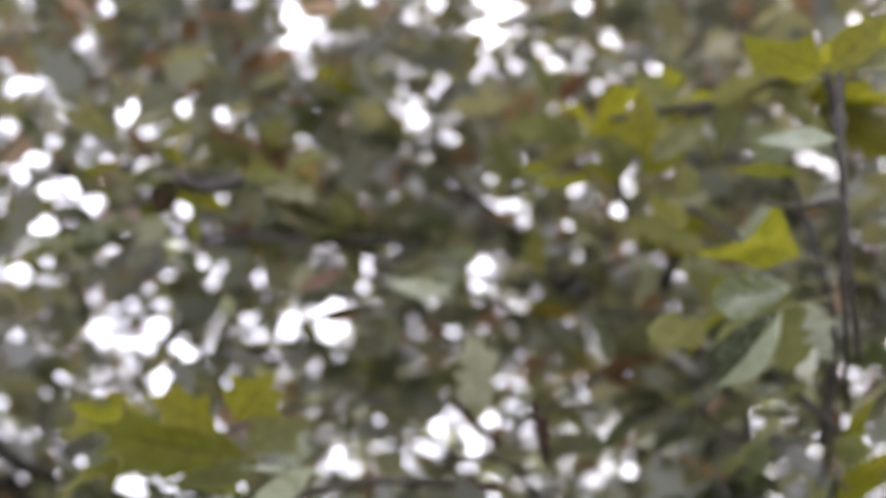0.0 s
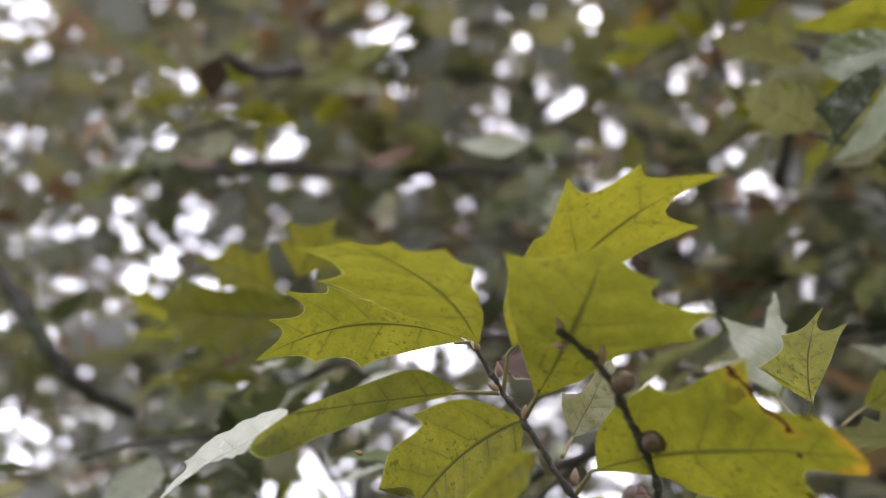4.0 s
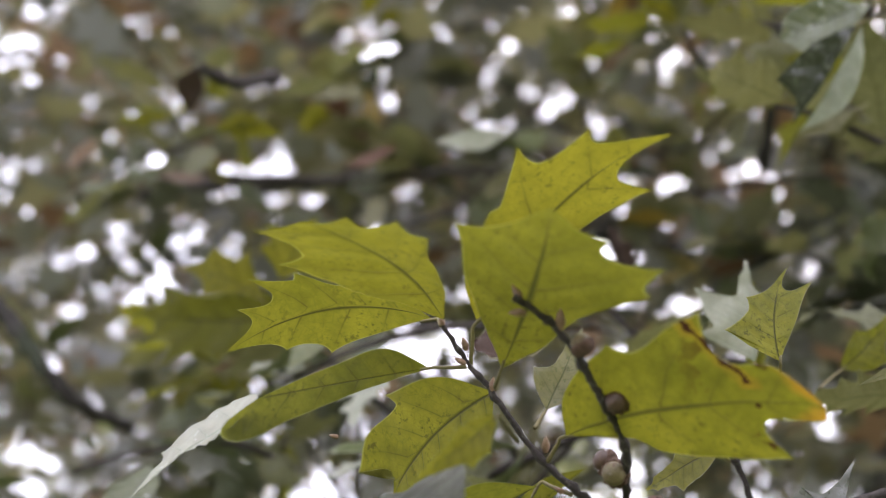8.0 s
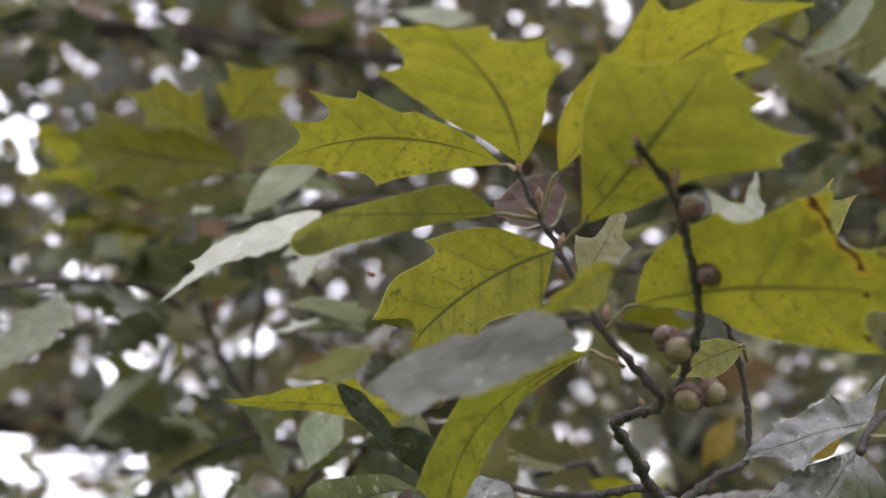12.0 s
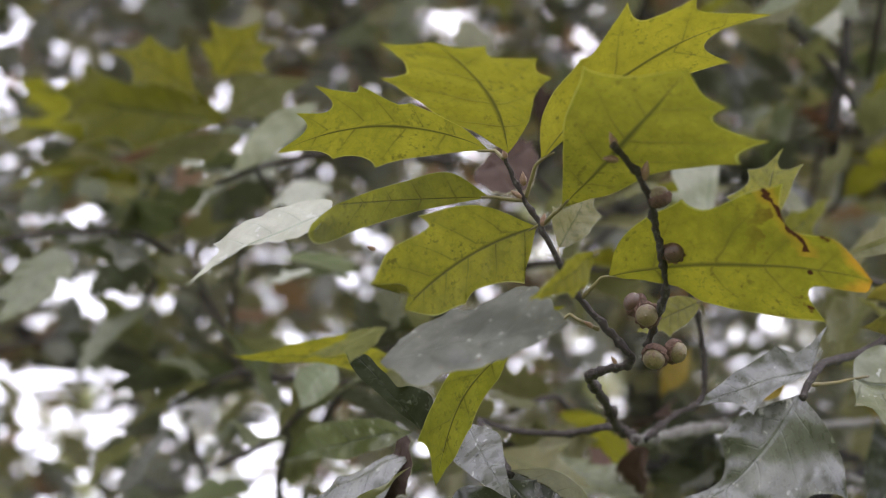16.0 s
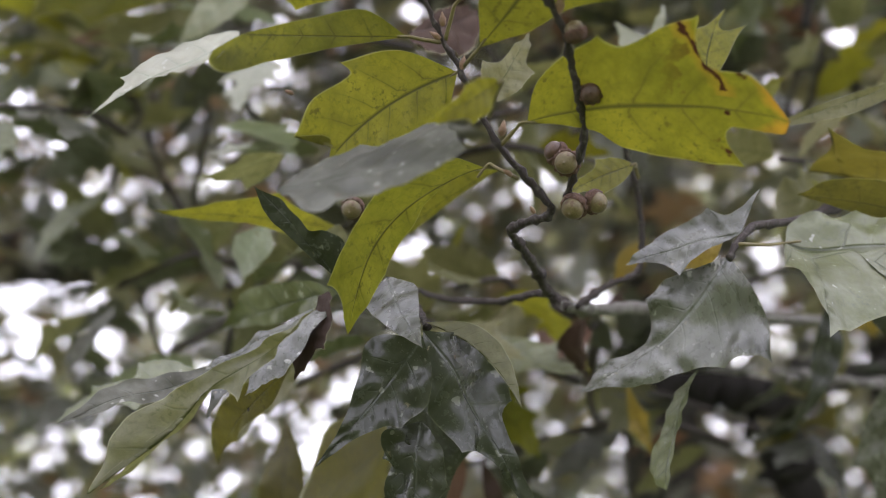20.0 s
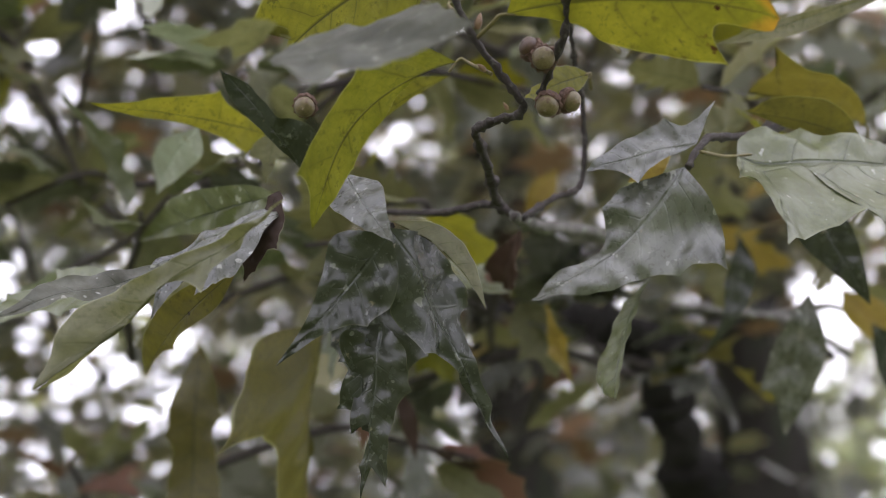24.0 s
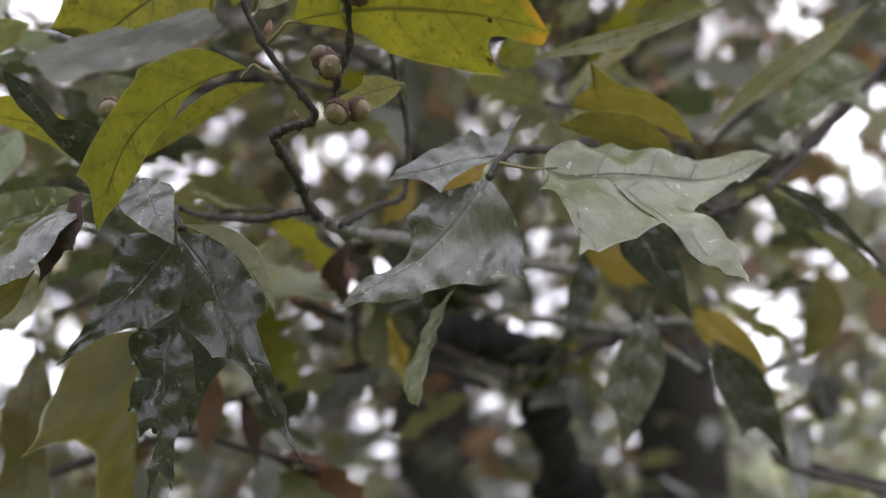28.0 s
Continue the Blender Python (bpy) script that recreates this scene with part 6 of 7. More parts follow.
def spray(at, out, count, spread, size, seed, only, droop=0.3):
    """A leafy twig of the same tree farther back: a stem with leaves set round its outer part."""
    rng = random.Random(seed)
    label = [text for mix, text in SPRAY_LOOKS if mix is only][0]
    ob = thing("oak_spray", at, label, "branch", "leafy sprays of the oak")
    d = Vector(out).normalized()
    line = [d * (-spread * 1.6), d * (-spread * 0.7) + Vector((rng.uniform(-.02, .02), 0, rng.uniform(-.02, .02))), Vector((0, 0, 0)), d * spread * 0.6 + Vector((0, 0, -0.02))]
    pts = curve_points(line, 4)
    part("twig", tube(bmesh.new(), pts, 0.0035, 0.0015, 6, 0.2, seed), BARK_TWIG, ob)
    for k in range(count):
        p = pts[rng.randrange(len(pts) // 3, len(pts))]
        way_out = (d + Vector((rng.gauss(0, 0.8), rng.gauss(0, 0.6), rng.gauss(-droop, 0.5)))).normalized()
        z = Vector((rng.gauss(0, 0.45), rng.gauss(-0.1, 0.5), 1))
        z = (z - way_out * z.dot(way_out)).normalized()
        x = way_out.cross(z)
        made = rng.choice(only)
        heart = np.array([Vector(at) + p + way_out * size * 0.6])
        me = rng.choice(made)
        if seed < 485 and in_gap(heart, gap_rng, 0.55)[0]:
            continue
        leaf = new("leaf", me)
        leaf.parent = ob
        s = size * rng.uniform(0.7, 1.15)
        m = Matrix((x, way_out, z)).transposed().to_4x4() @ Matrix.Diagonal((s, s, s, 1))
        m.translation = p + way_out * rng.uniform(0.0, spread * 0.5)
        leaf.matrix_local = m
    return ob


# sprays begin
spray((-0.283, 1.087, 2.478), (1.79, -0.53, 0.18), 10, 0.09, 0.082, 400, YELLOWISH, droop=0.3)
spray((-0.403, 1.129, 2.442), (-1.86, -0.81, 0.04), 10, 0.09, 0.082, 401, GREENISH, droop=0.3)
spray((-0.275, 1.077, 2.150), (-0.08, -0.95, 0.14), 11, 0.09, 0.094, 402, YELLOWISH, droop=0.3)
spray((0.162, 1.025, 2.466), (-0.48, -1.23, 0.42), 10, 0.09, 0.082, 403, BRIGHT, droop=0.3)
spray((0.286, 0.882, 2.457), (0.88, -0.02, 0.17), 10, 0.09, 0.082, 404, BRIGHT, droop=0.3)
spray((0.237, 1.026, 2.550), (-0.4, -0.92, -0.31), 10, 0.09, 0.082, 405, BRIGHT, droop=0.3)
spray((0.315, 0.819, 2.441), (0.98, -1.14, -0.21), 10, 0.09, 0.082, 406, BRIGHT, droop=0.3)
spray((0.265, 0.923, 2.291), (-0.21, -0.11, 0.22), 8, 0.09, 0.082, 407, BRIGHT, droop=0.3)
spray((0.237, 0.838, 2.172), (-1.02, -0.99, 0.34), 7, 0.09, 0.09, 408, GREENISH, droop=0.3)
spray((0.314, 0.960, 2.430), (-0.16, -1.01, 0.08), 4, 0.09, 0.082, 409, SILVERY, droop=0.3)
spray((0.067, 1.454, 2.467), (0.75, 0.09, -0.22), 10, 0.09, 0.082, 410, AUTUMNAL, droop=0.3)
spray((-0.034, 1.399, 2.570), (-0.63, -1.02, -0.58), 10, 0.09, 0.082, 411, GREENISH, droop=0.3)
spray((-0.160, 1.395, 2.547), (-0.92, -1.11, 0.49), 10, 0.09, 0.082, 412, GREENISH, droop=0.3)
spray((-0.272, 1.323, 2.631), (-0.13, -1.35, 0.34), 10, 0.09, 0.082, 413, YELLOWISH, droop=0.3)
spray((0.063, 1.272, 2.584), (-0.36, -1.4, -0.03), 10, 0.09, 0.082, 414, YELLOWISH, droop=0.3)
spray((0.350, 1.059, 2.211), (-0.59, -1.05, 0.16), 10, 0.09, 0.082, 415, AUTUMNAL, droop=0.3)
spray((0.248, 1.181, 2.250), (-2.25, -0.81, 0.45), 10, 0.09, 0.082, 416, GREENISH, droop=0.3)
spray((0.174, 1.378, 2.362), (0.85, -0.26, 0.49), 10, 0.09, 0.082, 417, AUTUMNAL, droop=0.3)
spray((-0.130, 1.577, 2.418), (1.49, -1.15, 0.4), 10, 0.09, 0.082, 418, GREENISH, droop=0.3)
spray((-0.123, 0.867, 2.058), (-1.86, -0.94, -0.42), 4, 0.09, 0.082, 419, SILVERY, droop=0.3)
spray((-0.105, 1.440, 2.471), (1.05, -0.17, 0.09), 3, 0.09, 0.082, 420, SILVERY, droop=0.3)
spray((0.285, 0.929, 2.296), (0.2, -0.3, -0.4), 3, 0.09, 0.086, 421, SILVERY, droop=0.9)
spray((-0.054, 1.240, 2.446), (1.77, -0.97, 0.2), 3, 0.09, 0.082, 422, SILVERY, droop=0.3)
spray((-0.643, 1.592, 2.605), (0.15, -1.13, 0.28), 8, 0.09, 0.082, 423, GREENISH, droop=0.3)
spray((-0.436, 1.751, 2.693), (1.94, -1.11, 0.42), 8, 0.09, 0.082, 424, AUTUMNAL, droop=0.3)
spray((-0.417, 1.737, 2.458), (-0.15, 0.01, 0.3), 5, 0.09, 0.082, 425, SILVERY, droop=0.3)
spray((-0.694, 1.600, 2.790), (0.68, -0.44, 0.22), 6, 0.09, 0.082, 426, SILVERY, droop=0.3)
spray((-0.205, 1.466, 2.839), (-1.4, -0.14, -0.26), 10, 0.09, 0.082, 427, GREENISH, droop=0.3)
spray((0.214, 1.210, 2.462), (0.24, -0.45, -0.1), 10, 0.09, 0.082, 428, YELLOWISH, droop=0.3)
spray((-0.676, 1.342, 2.333), (0.15, -0.23, 0.14), 10, 0.09, 0.082, 429, DARKISH, droop=0.3)
spray((-0.338, 1.056, 2.193), (-0.89, -1.87, -0.14), 8, 0.09, 0.082, 430, YELLOWISH, droop=0.3)
spray((-0.295, 0.880, 2.005), (-0.59, -0.91, -0.14), 7, 0.09, 0.082, 431, DARKISH, droop=0.3)
spray((-0.237, 1.033, 2.058), (0.38, -0.93, 0.12), 10, 0.09, 0.082, 432, GREENISH, droop=0.3)
spray((0.208, 1.215, 2.491), (0.68, -1.04, 0.06), 10, 0.09, 0.082, 433, YELLOWISH, droop=0.3)
spray((0.295, 1.271, 2.389), (2.16, -0.35, -0.24), 10, 0.09, 0.09, 434, DARKISH, droop=1.2)
spray((0.296, 1.213, 2.270), (-0.08, -0.47, 0.52), 9, 0.09, 0.09, 435, DARKISH, droop=1.2)
spray((-0.241, 1.361, 2.604), (0.15, -0.91, -0.07), 10, 0.09, 0.082, 436, AUTUMNAL, droop=0.3)
spray((-0.393, 1.141, 2.543), (0.65, -0.57, -0.0), 10, 0.09, 0.082, 437, YELLOWISH, droop=0.3)
spray((0.175, 1.449, 2.535), (-0.19, -0.87, 0.37), 10, 0.09, 0.082, 438, GREENISH, droop=0.3)
spray((-0.072, 1.441, 2.722), (-0.69, -0.51, 0.41), 10, 0.09, 0.082, 439, GREENISH, droop=0.3)
spray((0.094, 1.338, 2.691), (0.49, -1.03, 0.55), 10, 0.09, 0.082, 440, AUTUMNAL, droop=0.3)
spray((-0.150, 0.925, 2.073), (-0.08, -0.59, -0.04), 4, 0.09, 0.082, 443, SILVERY, droop=0.3)
spray((-0.216, 1.109, 2.029), (-0.74, -0.77, 0.72), 10, 0.09, 0.082, 444, GREENISH, droop=0.3)
spray((-0.095, 0.926, 1.900), (0.81, -0.91, 0.32), 7, 0.09, 0.082, 445, DARKISH, droop=0.3)
spray((-0.458, 1.462, 2.181), (-0.48, -0.88, 0.41), 10, 0.09, 0.082, 446, DARKISH, droop=0.3)
spray((-0.343, 1.231, 2.229), (-0.53, -1.37, -0.12), 10, 0.09, 0.082, 447, DARKISH, droop=0.3)
spray((-0.184, 1.090, 2.091), (0.09, -0.65, 0.52), 4, 0.09, 0.082, 448, AUTUMNAL, droop=0.3)
spray((0.050, 0.948, 2.112), (-0.72, -0.41, 0.28), 4, 0.09, 0.082, 449, RUSTY, droop=0.3)
spray((-0.253, 1.127, 2.114), (-0.15, -0.37, 0.3), 10, 0.09, 0.082, 450, GREENISH, droop=0.3)
spray((-0.163, 0.958, 1.921), (-0.86, -0.27, -0.22), 10, 0.09, 0.082, 451, DARKISH, droop=0.3)
spray((-0.116, 0.880, 1.849), (0.06, -0.7, 0.28), 4, 0.09, 0.082, 452, SILVERY, droop=0.3)
spray((0.027, 0.856, 1.843), (-0.73, -0.71, 0.11), 7, 0.09, 0.082, 453, DARKISH, droop=0.3)
spray((0.233, 1.010, 2.099), (1.0, -1.02, 0.17), 10, 0.09, 0.082, 454, DARKISH, droop=0.3)
spray((0.371, 1.137, 2.259), (-0.26, -1.22, 0.95), 10, 0.09, 0.082, 455, GREENISH, droop=0.3)
spray((0.185, 0.972, 1.828), (-0.07, -1.29, 0.57), 10, 0.09, 0.082, 456, SHADE_TONED, droop=0.3)
spray((-0.299, 1.300, 1.893), (-1.07, -0.55, 0.41), 10, 0.09, 0.082, 457, DARKISH, droop=0.3)
spray((0.065, 0.845, 1.871), (-0.65, -0.87, -0.01), 5, 0.09, 0.082, 458, YELLOWISH, droop=0.3)
spray((-0.052, 0.896, 1.981), (-0.13, -1.35, -0.22), 4, 0.09, 0.082, 459, SILVERY, droop=0.3)
spray((-0.252, 1.187, 1.957), (-0.14, -0.28, 0.34), 10, 0.09, 0.082, 460, DARKISH, droop=0.3)
spray((-0.371, 1.353, 2.070), (1.73, -0.42, -0.0), 10, 0.09, 0.082, 461, DARKISH, droop=0.3)
spray((0.343, 0.983, 2.110), (-0.12, -1.51, -0.14), 7, 0.09, 0.082, 462, YELLOWISH, droop=0.3)
spray((0.276, 0.790, 1.931), (-1.02, -0.59, 0.34), 5, 0.09, 0.082, 463, YELLOWISH, droop=0.3)
spray((0.349, 1.078, 1.846), (-0.56, -0.94, -0.31), 10, 0.09, 0.082, 464, SHADE_TONED, droop=0.3)
spray((0.150, 0.985, 1.868), (-0.13, -0.6, 0.28), 4, 0.09, 0.082, 465, RUSTY, droop=0.3)
spray((-0.231, 1.422, 2.049), (-0.78, 0.1, 0.51), 10, 0.09, 0.082, 466, DARKISH, droop=0.3)
spray((-0.159, 1.278, 1.754), (-0.1, -0.91, 0.05), 10, 0.09, 0.082, 467, GREENISH, droop=0.3)
spray((-0.184, 1.167, 1.739), (0.15, -0.71, 0.3), 5, 0.09, 0.082, 468, AUTUMNAL, droop=0.3)
spray((0.468, 0.956, 2.029), (-0.11, -0.54, 0.03), 4, 0.09, 0.082, 470, SILVERY, droop=0.3)
spray((0.098, 0.975, 1.785), (-0.59, 0.06, 0.01), 7, 0.09, 0.082, 471, DARKISH, droop=0.9)
spray((0.057, 0.910, 1.724), (1.99, -0.84, 0.23), 4, 0.09, 0.057, 472, RUSTY, droop=1)
spray((0.313, 1.064, 1.951), (1.09, -0.69, 0.27), 6, 0.09, 0.082, 473, AUTUMNAL, droop=0.3)
spray((0.144, 0.945, 1.865), (-0.24, -0.89, 0.1), 3, 0.09, 0.074, 474, RUSTY, droop=1.2)
spray((0.223, 1.121, 1.855), (-0.65, -0.05, 0.1), 4, 0.09, 0.074, 475, AUTUMNAL, droop=1.2)
spray((0.017, 0.917, 1.846), (1.72, -1.77, 0.16), 6, 0.09, 0.082, 476, YELLOWISH, droop=0.3)
spray((-0.052, 0.894, 1.916), (0.56, -0.82, 0.48), 6, 0.09, 0.082, 477, DARKISH, droop=0.3)
spray((0.052, 0.901, 2.010), (0.64, -0.81, 0.28), 7, 0.09, 0.082, 478, GREENISH, droop=0.3)
spray((0.103, 0.858, 1.967), (2.81, -0.6, 0.24), 5, 0.09, 0.082, 479, YELLOWISH, droop=0.3)
spray((0.592, 1.099, 1.849), (-0.44, -0.65, -0.24), 8, 0.09, 0.082, 480, SHADE_TONED, droop=0.8)
spray((0.667, 1.143, 1.985), (-0.2, 0.28, 0.47), 10, 0.09, 0.082, 481, DARKISH, droop=0.3)
spray((0.690, 1.178, 2.179), (0.64, -0.26, 0.71), 10, 0.09, 0.082, 482, DARKISH, droop=0.3)
spray((0.453, 1.024, 1.921), (0.17, -0.01, -0.56), 10, 0.09, 0.082, 484, GREENISH, droop=0.3)
spray((-0.112, 1.573, 1.894), (-0.5, -0.2, 0.3), 6, 0.09, 0.06, 485, GREENISH, droop=0.3)
spray((-0.172, 1.950, 2.031), (0.6, -0.1, -0.2), 8, 0.11, 0.06, 486, DARKISH, droop=0.3)
spray((-0.526, 1.714, 2.127), (-0.6, -0.2, 0.1), 8, 0.11, 0.06, 487, GREENISH, droop=0.3)
spray((-0.223, 1.263, 2.719), (0.7, -0.2, 0.1), 8, 0.08, 0.05, 488, YELLOWISH, droop=0.3)
spray((-0.226, 1.620, 2.471), (-0.6, -0.2, 0.2), 9, 0.10, 0.055, 489, GREENISH, droop=0.3)
spray((-0.737, 1.675, 2.690), (0.6, -0.2, 0.1), 9, 0.12, 0.055, 490, GREENISH, droop=0.3)
# sprays end

# ---- trunks and limbs behind ----
oak_tree = thing("oak_tree", (0.63, 2.98, 0.0), "old oak with dark bark and spreading limbs", "tree")
bm = bmesh.new()
tube(bm, curve_points([(0, 0, -0.1), (0.02, 0.02, 0.9), (-0.01, 0.0, 1.9), (-0.03, 0.1, 2.9), (0.1, 0.3, 4.5)], 5), 0.115, 0.08, 18, 0.12, 3)
part("trunk", bm, BARK, oak_tree)
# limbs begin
twig(oak_tree, [(0.219, 1.285, 1.912), (0.260, 1.230, 1.892), (0.302, 1.213, 1.883), (0.340, 1.211, 1.866), (0.358, 1.219, 1.831), (0.379, 1.239, 1.788), (0.411, 1.273, 1.732)], 0.017, 0.022, BARK_SHADE, 'limb')
twig(oak_tree, [(-0.625, 1.007, 2.337), (-0.534, 1.037, 2.243), (-0.498, 1.050, 2.191), (-0.471, 1.084, 2.155), (-0.447, 1.161, 2.150)], 0.008, 0.006, BARK, 'limb')
twig(oak_tree, [(-0.790, 1.810, 2.901), (-0.613, 1.781, 2.873), (-0.461, 1.829, 2.883), (-0.270, 1.914, 2.923)], 0.012, 0.016, BARK, 'limb')
twig(oak_tree, [(-1.217, 2.666, 2.521), (-1.050, 2.738, 2.517), (-0.899, 2.898, 2.525), (-0.685, 3.054, 2.558)], 0.05, 0.035, BARK, 'limb')
twig(oak_tree, [(0.395, 1.289, 1.926), (0.436, 1.227, 1.906), (0.488, 1.208, 1.898), (0.505, 1.157, 1.847)], 0.006, 0.004, BARK, 'limb')
twig(oak_tree, [(0.627, 1.358, 2.117), (0.645, 1.234, 2.105), (0.663, 1.152, 2.125), (0.692, 1.055, 2.152)], 0.004, 0.005, BARK, 'limb')
twig(oak_tree, [(0.562, 1.146, 1.766), (0.602, 1.127, 1.752), (0.653, 1.100, 1.732)], 0.005, 0.006, BARK, 'limb')
twig(oak_tree, [(0.335, 0.991, 2.145), (0.348, 0.957, 2.225), (0.337, 0.927, 2.296), (0.316, 0.930, 2.405)], 0.004, 0.003, BARK, 'limb')
twig(oak_tree, [(0.285, 1.241, 2.602), (0.273, 1.293, 2.536), (0.252, 1.392, 2.483)], 0.006, 0.007, BARK, 'limb')
twig(oak_tree, [(0.340, 1.211, 1.866), (0.411, 1.304, 1.896), (0.515, 1.427, 1.946), (0.629, 1.542, 2.010)], 0.011, 0.006, BARK_SHADE, 'limb')
# limbs end
second_tree = thing("oak_tree", (1.25, 2.85, 0.0), "dark oak trunk standing behind the first", "tree")
bm = bmesh.new()
tube(bm, curve_points([(0, 0, -0.1), (0.0, 0.02, 0.9), (-0.05, 0.0, 1.9), (-0.02, 0.1, 2.6), (0.15, 0.3, 4.0)], 5), 0.13, 0.09, 18, 0.12, 8)
part("trunk", bm, BARK, second_tree)
twig(second_tree, [(1.27, 2.88, 2.55), (1.45, 2.8, 2.9), (1.9, 2.75, 3.2), (2.5, 2.9, 3.7)], 0.07, 0.03, BARK, "limb")
twig(second_tree, [(1.2, 2.95, 3.0), (1.0, 3.3, 3.5), (0.7, 3.8, 4.2)], 0.07, 0.03, BARK, "limb")
twig(oak_tree, [(0.62, 3.05, 2.9), (0.2, 3.1, 3.3), (-0.5, 3.0, 3.7), (-1.3, 3.2, 4.2)], 0.07, 0.025, BARK, "limb")
twig(oak_tree, [(0.7, 3.2, 4.0), (0.9, 3.6, 4.8), (1.0, 3.8, 5.6)], 0.09, 0.03, BARK, "limb")

def far_leaves(name, count, clumps, dmin, dmax, az, el, size, clump_r, seed, mats, label, clear=None, places=None, share=1.0):
    """Foliage too far off to count: many small lobed leaves in clumps, one mesh."""
    rng = np.random.default_rng(seed)
    outline = np.array([(0, 0), (.18, .15), (.30, .34), (.15, .38), (.34, .66), (.13, .66), (.0, 1.0), (-.13, .66), (-.34, .66), (-.15, .38), (-.30, .34), (-.18, .15)])
    faces = [(0, 1, 11), (1, 2, 3), (1, 3, 9, 11), (9, 10, 11), (3, 4, 5), (3, 5, 7, 9), (7, 8, 9), (5, 6, 7)]
    ca = np.radians(rng.uniform(az[0], az[1], clumps))
    ce = np.radians(rng.uniform(el[0], el[1], clumps))
    cd = rng.uniform(dmin, dmax, clumps)
    centre = np.stack([cd * np.sin(ca) * np.cos(ce), cd * np.cos(ca) * np.cos(ce), 1.66 + cd * np.sin(ce)], 1)
    pick = rng.integers(0, clumps, count)
    pos = centre[pick] + rng.normal(0, 1, (count, 3)) * clump_r * np.array([1.3, 1.0, 0.6])
    if places is not None:
        pos = places
    up = rng.normal(0, 0.55, (count, 3)) + np.array([0, -0.1, 1.0])
    up /= np.linalg.norm(up, axis=1)[:, None]
    fw = rng.normal(0, 1, (count, 3)) + np.array([0, 0, -0.35])
    fw -= up * (fw * up).sum(1)[:, None]
    fw /= np.linalg.norm(fw, axis=1)[:, None]
    sd = np.cross(fw, up)
    sz = size * rng.uniform(0.65, 1.2, count)
    keep = (pos[:, 2] > 0.4) & ~in_gap(pos + fw * 0.5 * size, rng, share)
    if clear:
        # the air in front of the trunks is thinly leaved
        a, e = np.degrees(np.arctan2(pos[:, 0], pos[:, 1])), np.degrees(np.arctan2(pos[:, 2] - 1.66, np.hypot(pos[:, 0], pos[:, 1])))
        keep &= ~((a > clear[0]) & (a < clear[1]) & (e < clear[2]) & (rng.random(count) < 0.85))
    pos, up, fw, sd, sz = pos[keep], up[keep], fw[keep], sd[keep], sz[keep]
    count = len(pos)
    cup = rng.uniform(-0.1, 0.35, count)
    v = pos[:, None] + sz[:, None, None] * (outline[None, :, 0, None] * sd[:, None] + outline[None, :, 1, None] * fw[:, None] + (np.abs(outline[None, :, 0, None]) * 0.5 - outline[None, :, 1, None] ** 2 * 0.4) * cup[:, None, None] * up[:, None])
    k = len(outline)
    flat_faces = [tuple(f + k * q for f in face) for q in range(count) for face in faces]
    me = bpy.data.meshes.new(name)
    me.from_pydata(v.reshape(-1, 3), [], flat_faces)
    for m in mats:
        me.materials.append(m)
    idx = np.repeat(rng.integers(0, len(mats), count), len(faces))
    me.polygons.foreach_set("material_index", idx.astype(np.int32))
    ob = new(name, me)
    return tagged(ob, label, "foliage", "", "stuff")


def far_leaf_material(name, face, through_col, clear):
    m = Nodes(name)
    isl = m.add("NewGeometry").outputs["Random Per Island"]
    a = m.mix(isl, rgb(*[c * 0.55 for c in face]), rgb(*[c * 1.4 for c in face]))
    b = m.mix(isl, rgb(*[c * 0.6 for c in through_col]), rgb(*[c * 1.3 for c in through_col]))
    bs = m.add("BsdfPrincipled", Roughness=0.45)
    m.put(bs, "Base Color", a)
    tr = m.add("BsdfTranslucent")
    m.put(tr, "Color", b)
    mx = m.add("MixShader", i0=clear)
    m.put(mx, "i1", bs.outputs[0])
    m.put(mx, "i2", tr.outputs[0])
    m.put(m.out, "Surface", mx.outputs[0])
    return m.mat


# crown colours greyed and lightened, with sky sheen and haze mixed in
FAR_GREEN = far_leaf_material("crown_green", (0.132, 0.131, 0.109), (0.177, 0.177, 0.105), 0.4)
FAR_OLIVE = far_leaf_material("crown_olive", (0.194, 0.179, 0.114), (0.302, 0.279, 0.114), 0.45)
FAR_GREY = far_leaf_material("crown_grey_green", (0.291, 0.285, 0.274), (0.222, 0.222, 0.182), 0.3)
FAR_RUST = far_leaf_material("crown_rust", (0.194, 0.12, 0.0684), (0.296, 0.171, 0.0798), 0.35)
FAR_LIGHT = far_leaf_material("wood_light_green", (0.215, 0.235, 0.12), (0.27, 0.29, 0.11), 0.4)
# brighter copy of the wood's light green, with the bright haze in the colour
FAR_BRIGHT = far_leaf_material("wood_edge_haze_green", (0.30, 0.33, 0.21), (0.4, 0.43, 0.24), 0.5)
crown_mats = [FAR_GREEN, FAR_OLIVE, FAR_GREEN, FAR_GREY, FAR_OLIVE, FAR_GREEN, FAR_GREY, FAR_OLIVE, FAR_RUST]
far_leaves("oak_crown", 7000, 420, 1.7, 3.0, (-36, 36), (-4, 48), 0.085, 0.18, 17, crown_mats, "olive and green oak leaves of the inner crown", (5, 28, 14))
far_leaves("oak_crown", 31000, 1200, 3.0, 6.5, (-36, 36), (-3, 48), 0.09, 0.32, 7, crown_mats, "dense olive and green oak crown with sky gaps", (25, 37, 10))
far_leaves("oak_crown", 15000, 1500, 5.5, 8.0, (-36, 36), (0, 48), 0.055, 0.26, 87, crown_mats, "thin outer oak twigs against the sky", share=0.6)
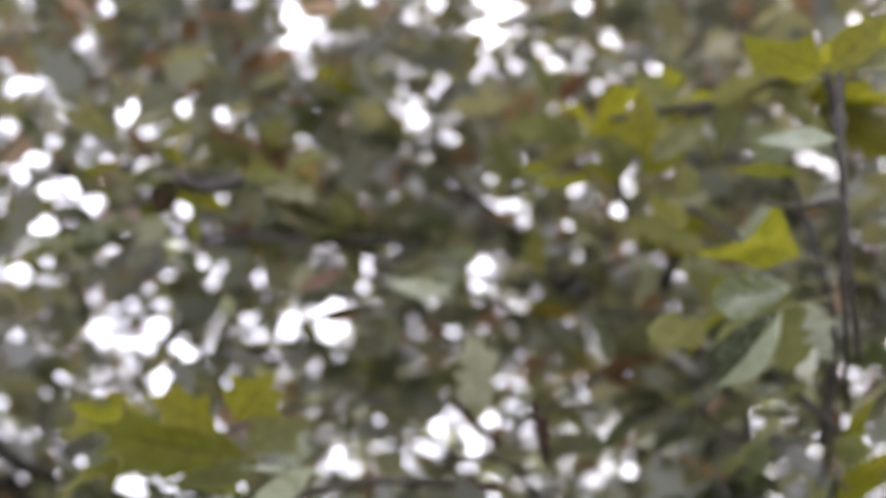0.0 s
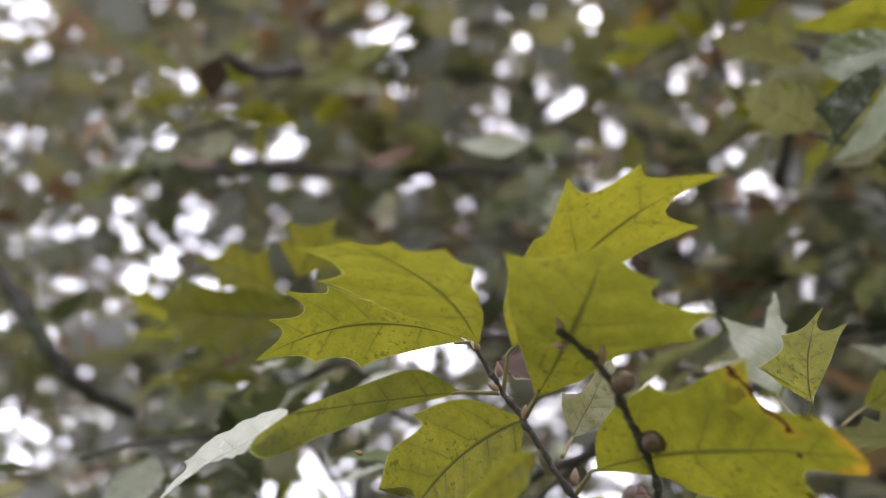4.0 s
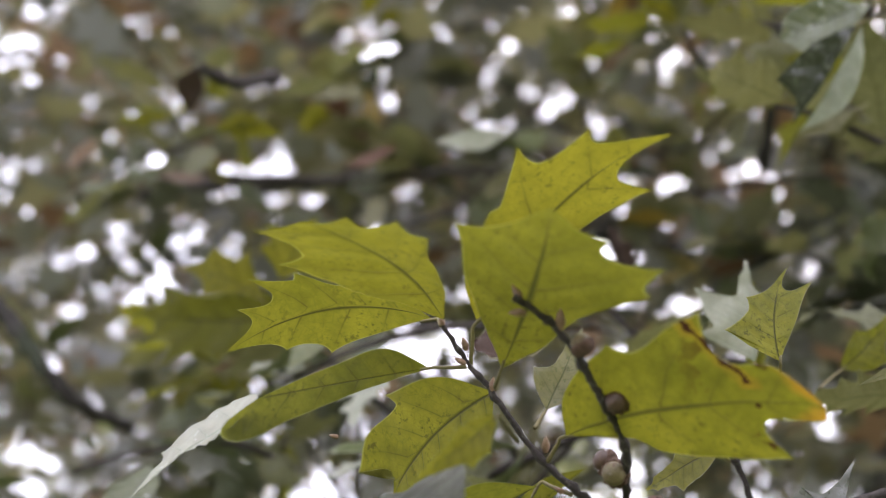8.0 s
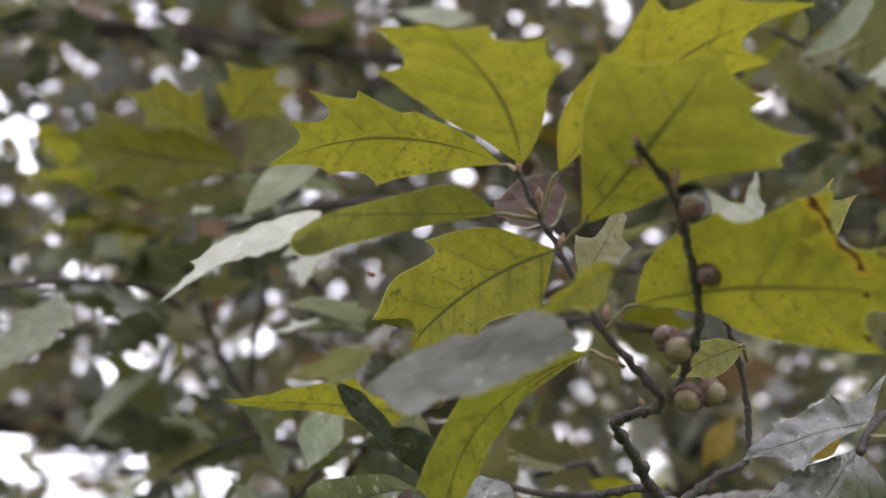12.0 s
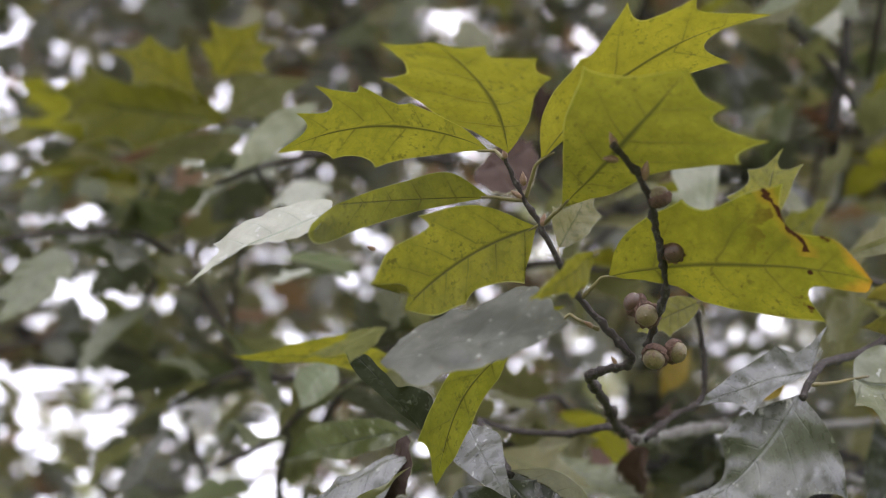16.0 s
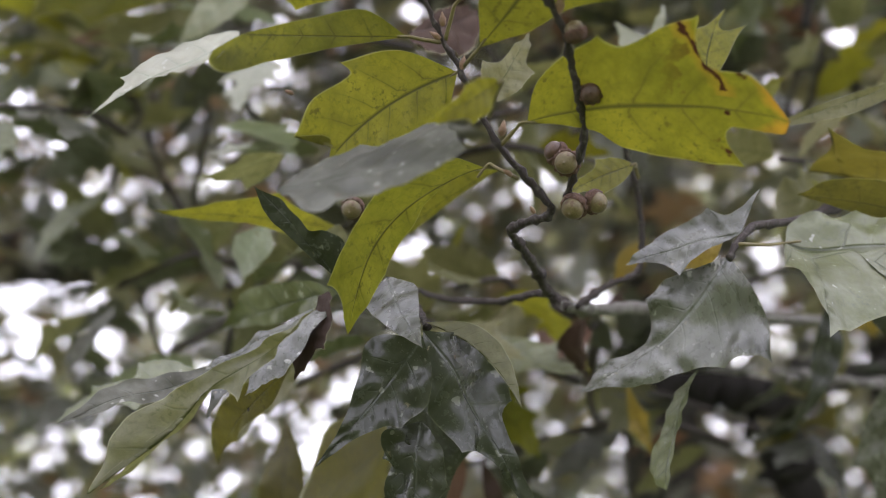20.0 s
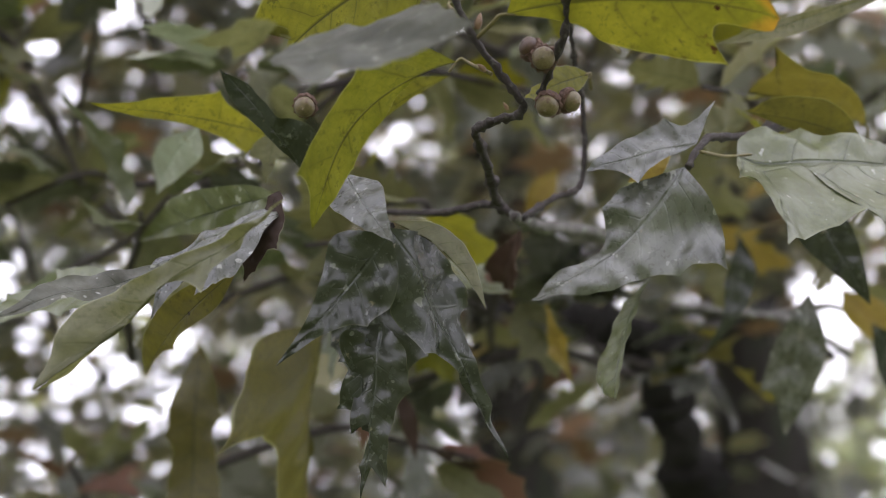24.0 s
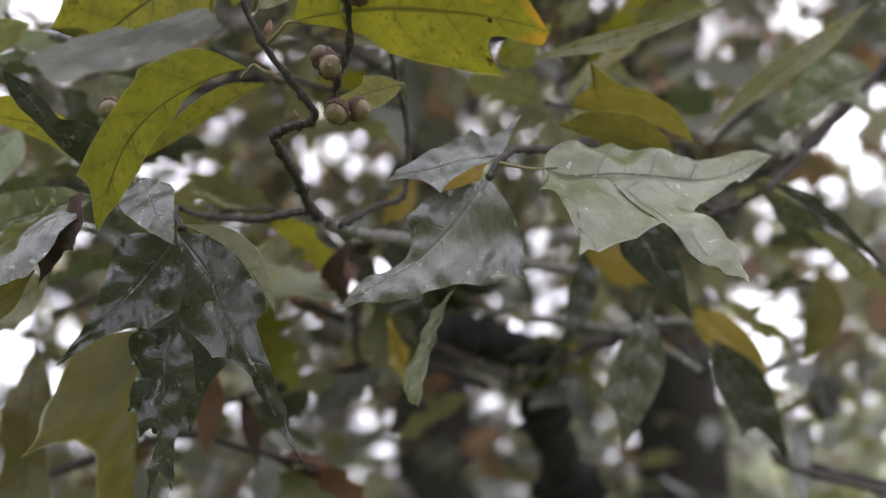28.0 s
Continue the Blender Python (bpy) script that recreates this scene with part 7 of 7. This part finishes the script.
far_leaves("far_wood", 9000, 500, 8.0, 16.0, (-38, 38), (-6, 24), 0.30, 0.8, 27, [FAR_LIGHT, FAR_GREEN, FAR_LIGHT], "light green trees far behind the oak")
far_leaves("oak_crown", 2600, 170, 3.0, 5.0, (-30, -5), (17, 41), 0.085, 0.3, 107, crown_mats, "olive and grey oak foliage on the crown's open side", share=0.8)
far_leaves("far_wood", 2600, 200, 8.0, 14.0, (20, 40), (-2, 13), 0.26, 0.8, 97, [FAR_BRIGHT, FAR_BRIGHT, FAR_LIGHT], "wood edge beyond the trunks, bright haze put into its pale green")
# unseen trees beside and behind the camera, added to block low sky light
far_leaves("far_wood", 9000, 420, 7.0, 12.0, (45, 315), (-6, 30), 0.34, 0.8, 37, [FAR_GREEN, FAR_GREEN, FAR_OLIVE], "unseen green trees added to cut light and reflections")
far_leaves("oak_crown", 4500, 260, 3.6, 5.4, (2, 24), (-4, 14), 0.09, 0.3, 57, [FAR_GREEN, FAR_GREY, FAR_LIGHT, FAR_GREY], "shaded low oak foliage behind the trunks")
far_leaves("oak_crown", 9000, 420, 3.2, 5.6, (-34, 34), (20, 50), 0.09, 0.3, 67, crown_mats, "high oak crown of olive and green leaves")


def crown_dome(count, seed):
    """The rest of the oak's crown, at the sides and on top, where it closes over the trunks."""
    rng = np.random.default_rng(seed)
    d = rng.normal(0, 1, (count * 3, 3))
    d /= np.linalg.norm(d, axis=1)[:, None]
    p = d * rng.uniform(0.72, 1.05, (len(d), 1)) * np.array([4.6, 3.6, 2.7]) + np.array([0.4, 4.0, 3.9])
    a = np.degrees(np.arctan2(p[:, 0], p[:, 1]))
    e = np.degrees(np.arctan2(p[:, 2] - 1.66, np.hypot(p[:, 0], p[:, 1])))
    seen = (np.abs(a) < 38) & (e < 50) & (p[:, 1] > 0)
    near = np.linalg.norm(p - np.array([0, 0.3, 1.7]), axis=1) < 1.6
    return p[~seen & ~near & (p[:, 2] > 1.3)][:count]


dome = crown_dome(9000, 77)
far_leaves("oak_crown", len(dome), 1, 1, 2, (0, 1), (0, 1), 0.11, 0.0, 78, crown_mats, "outer oak crown arching to the sides", None, dome)
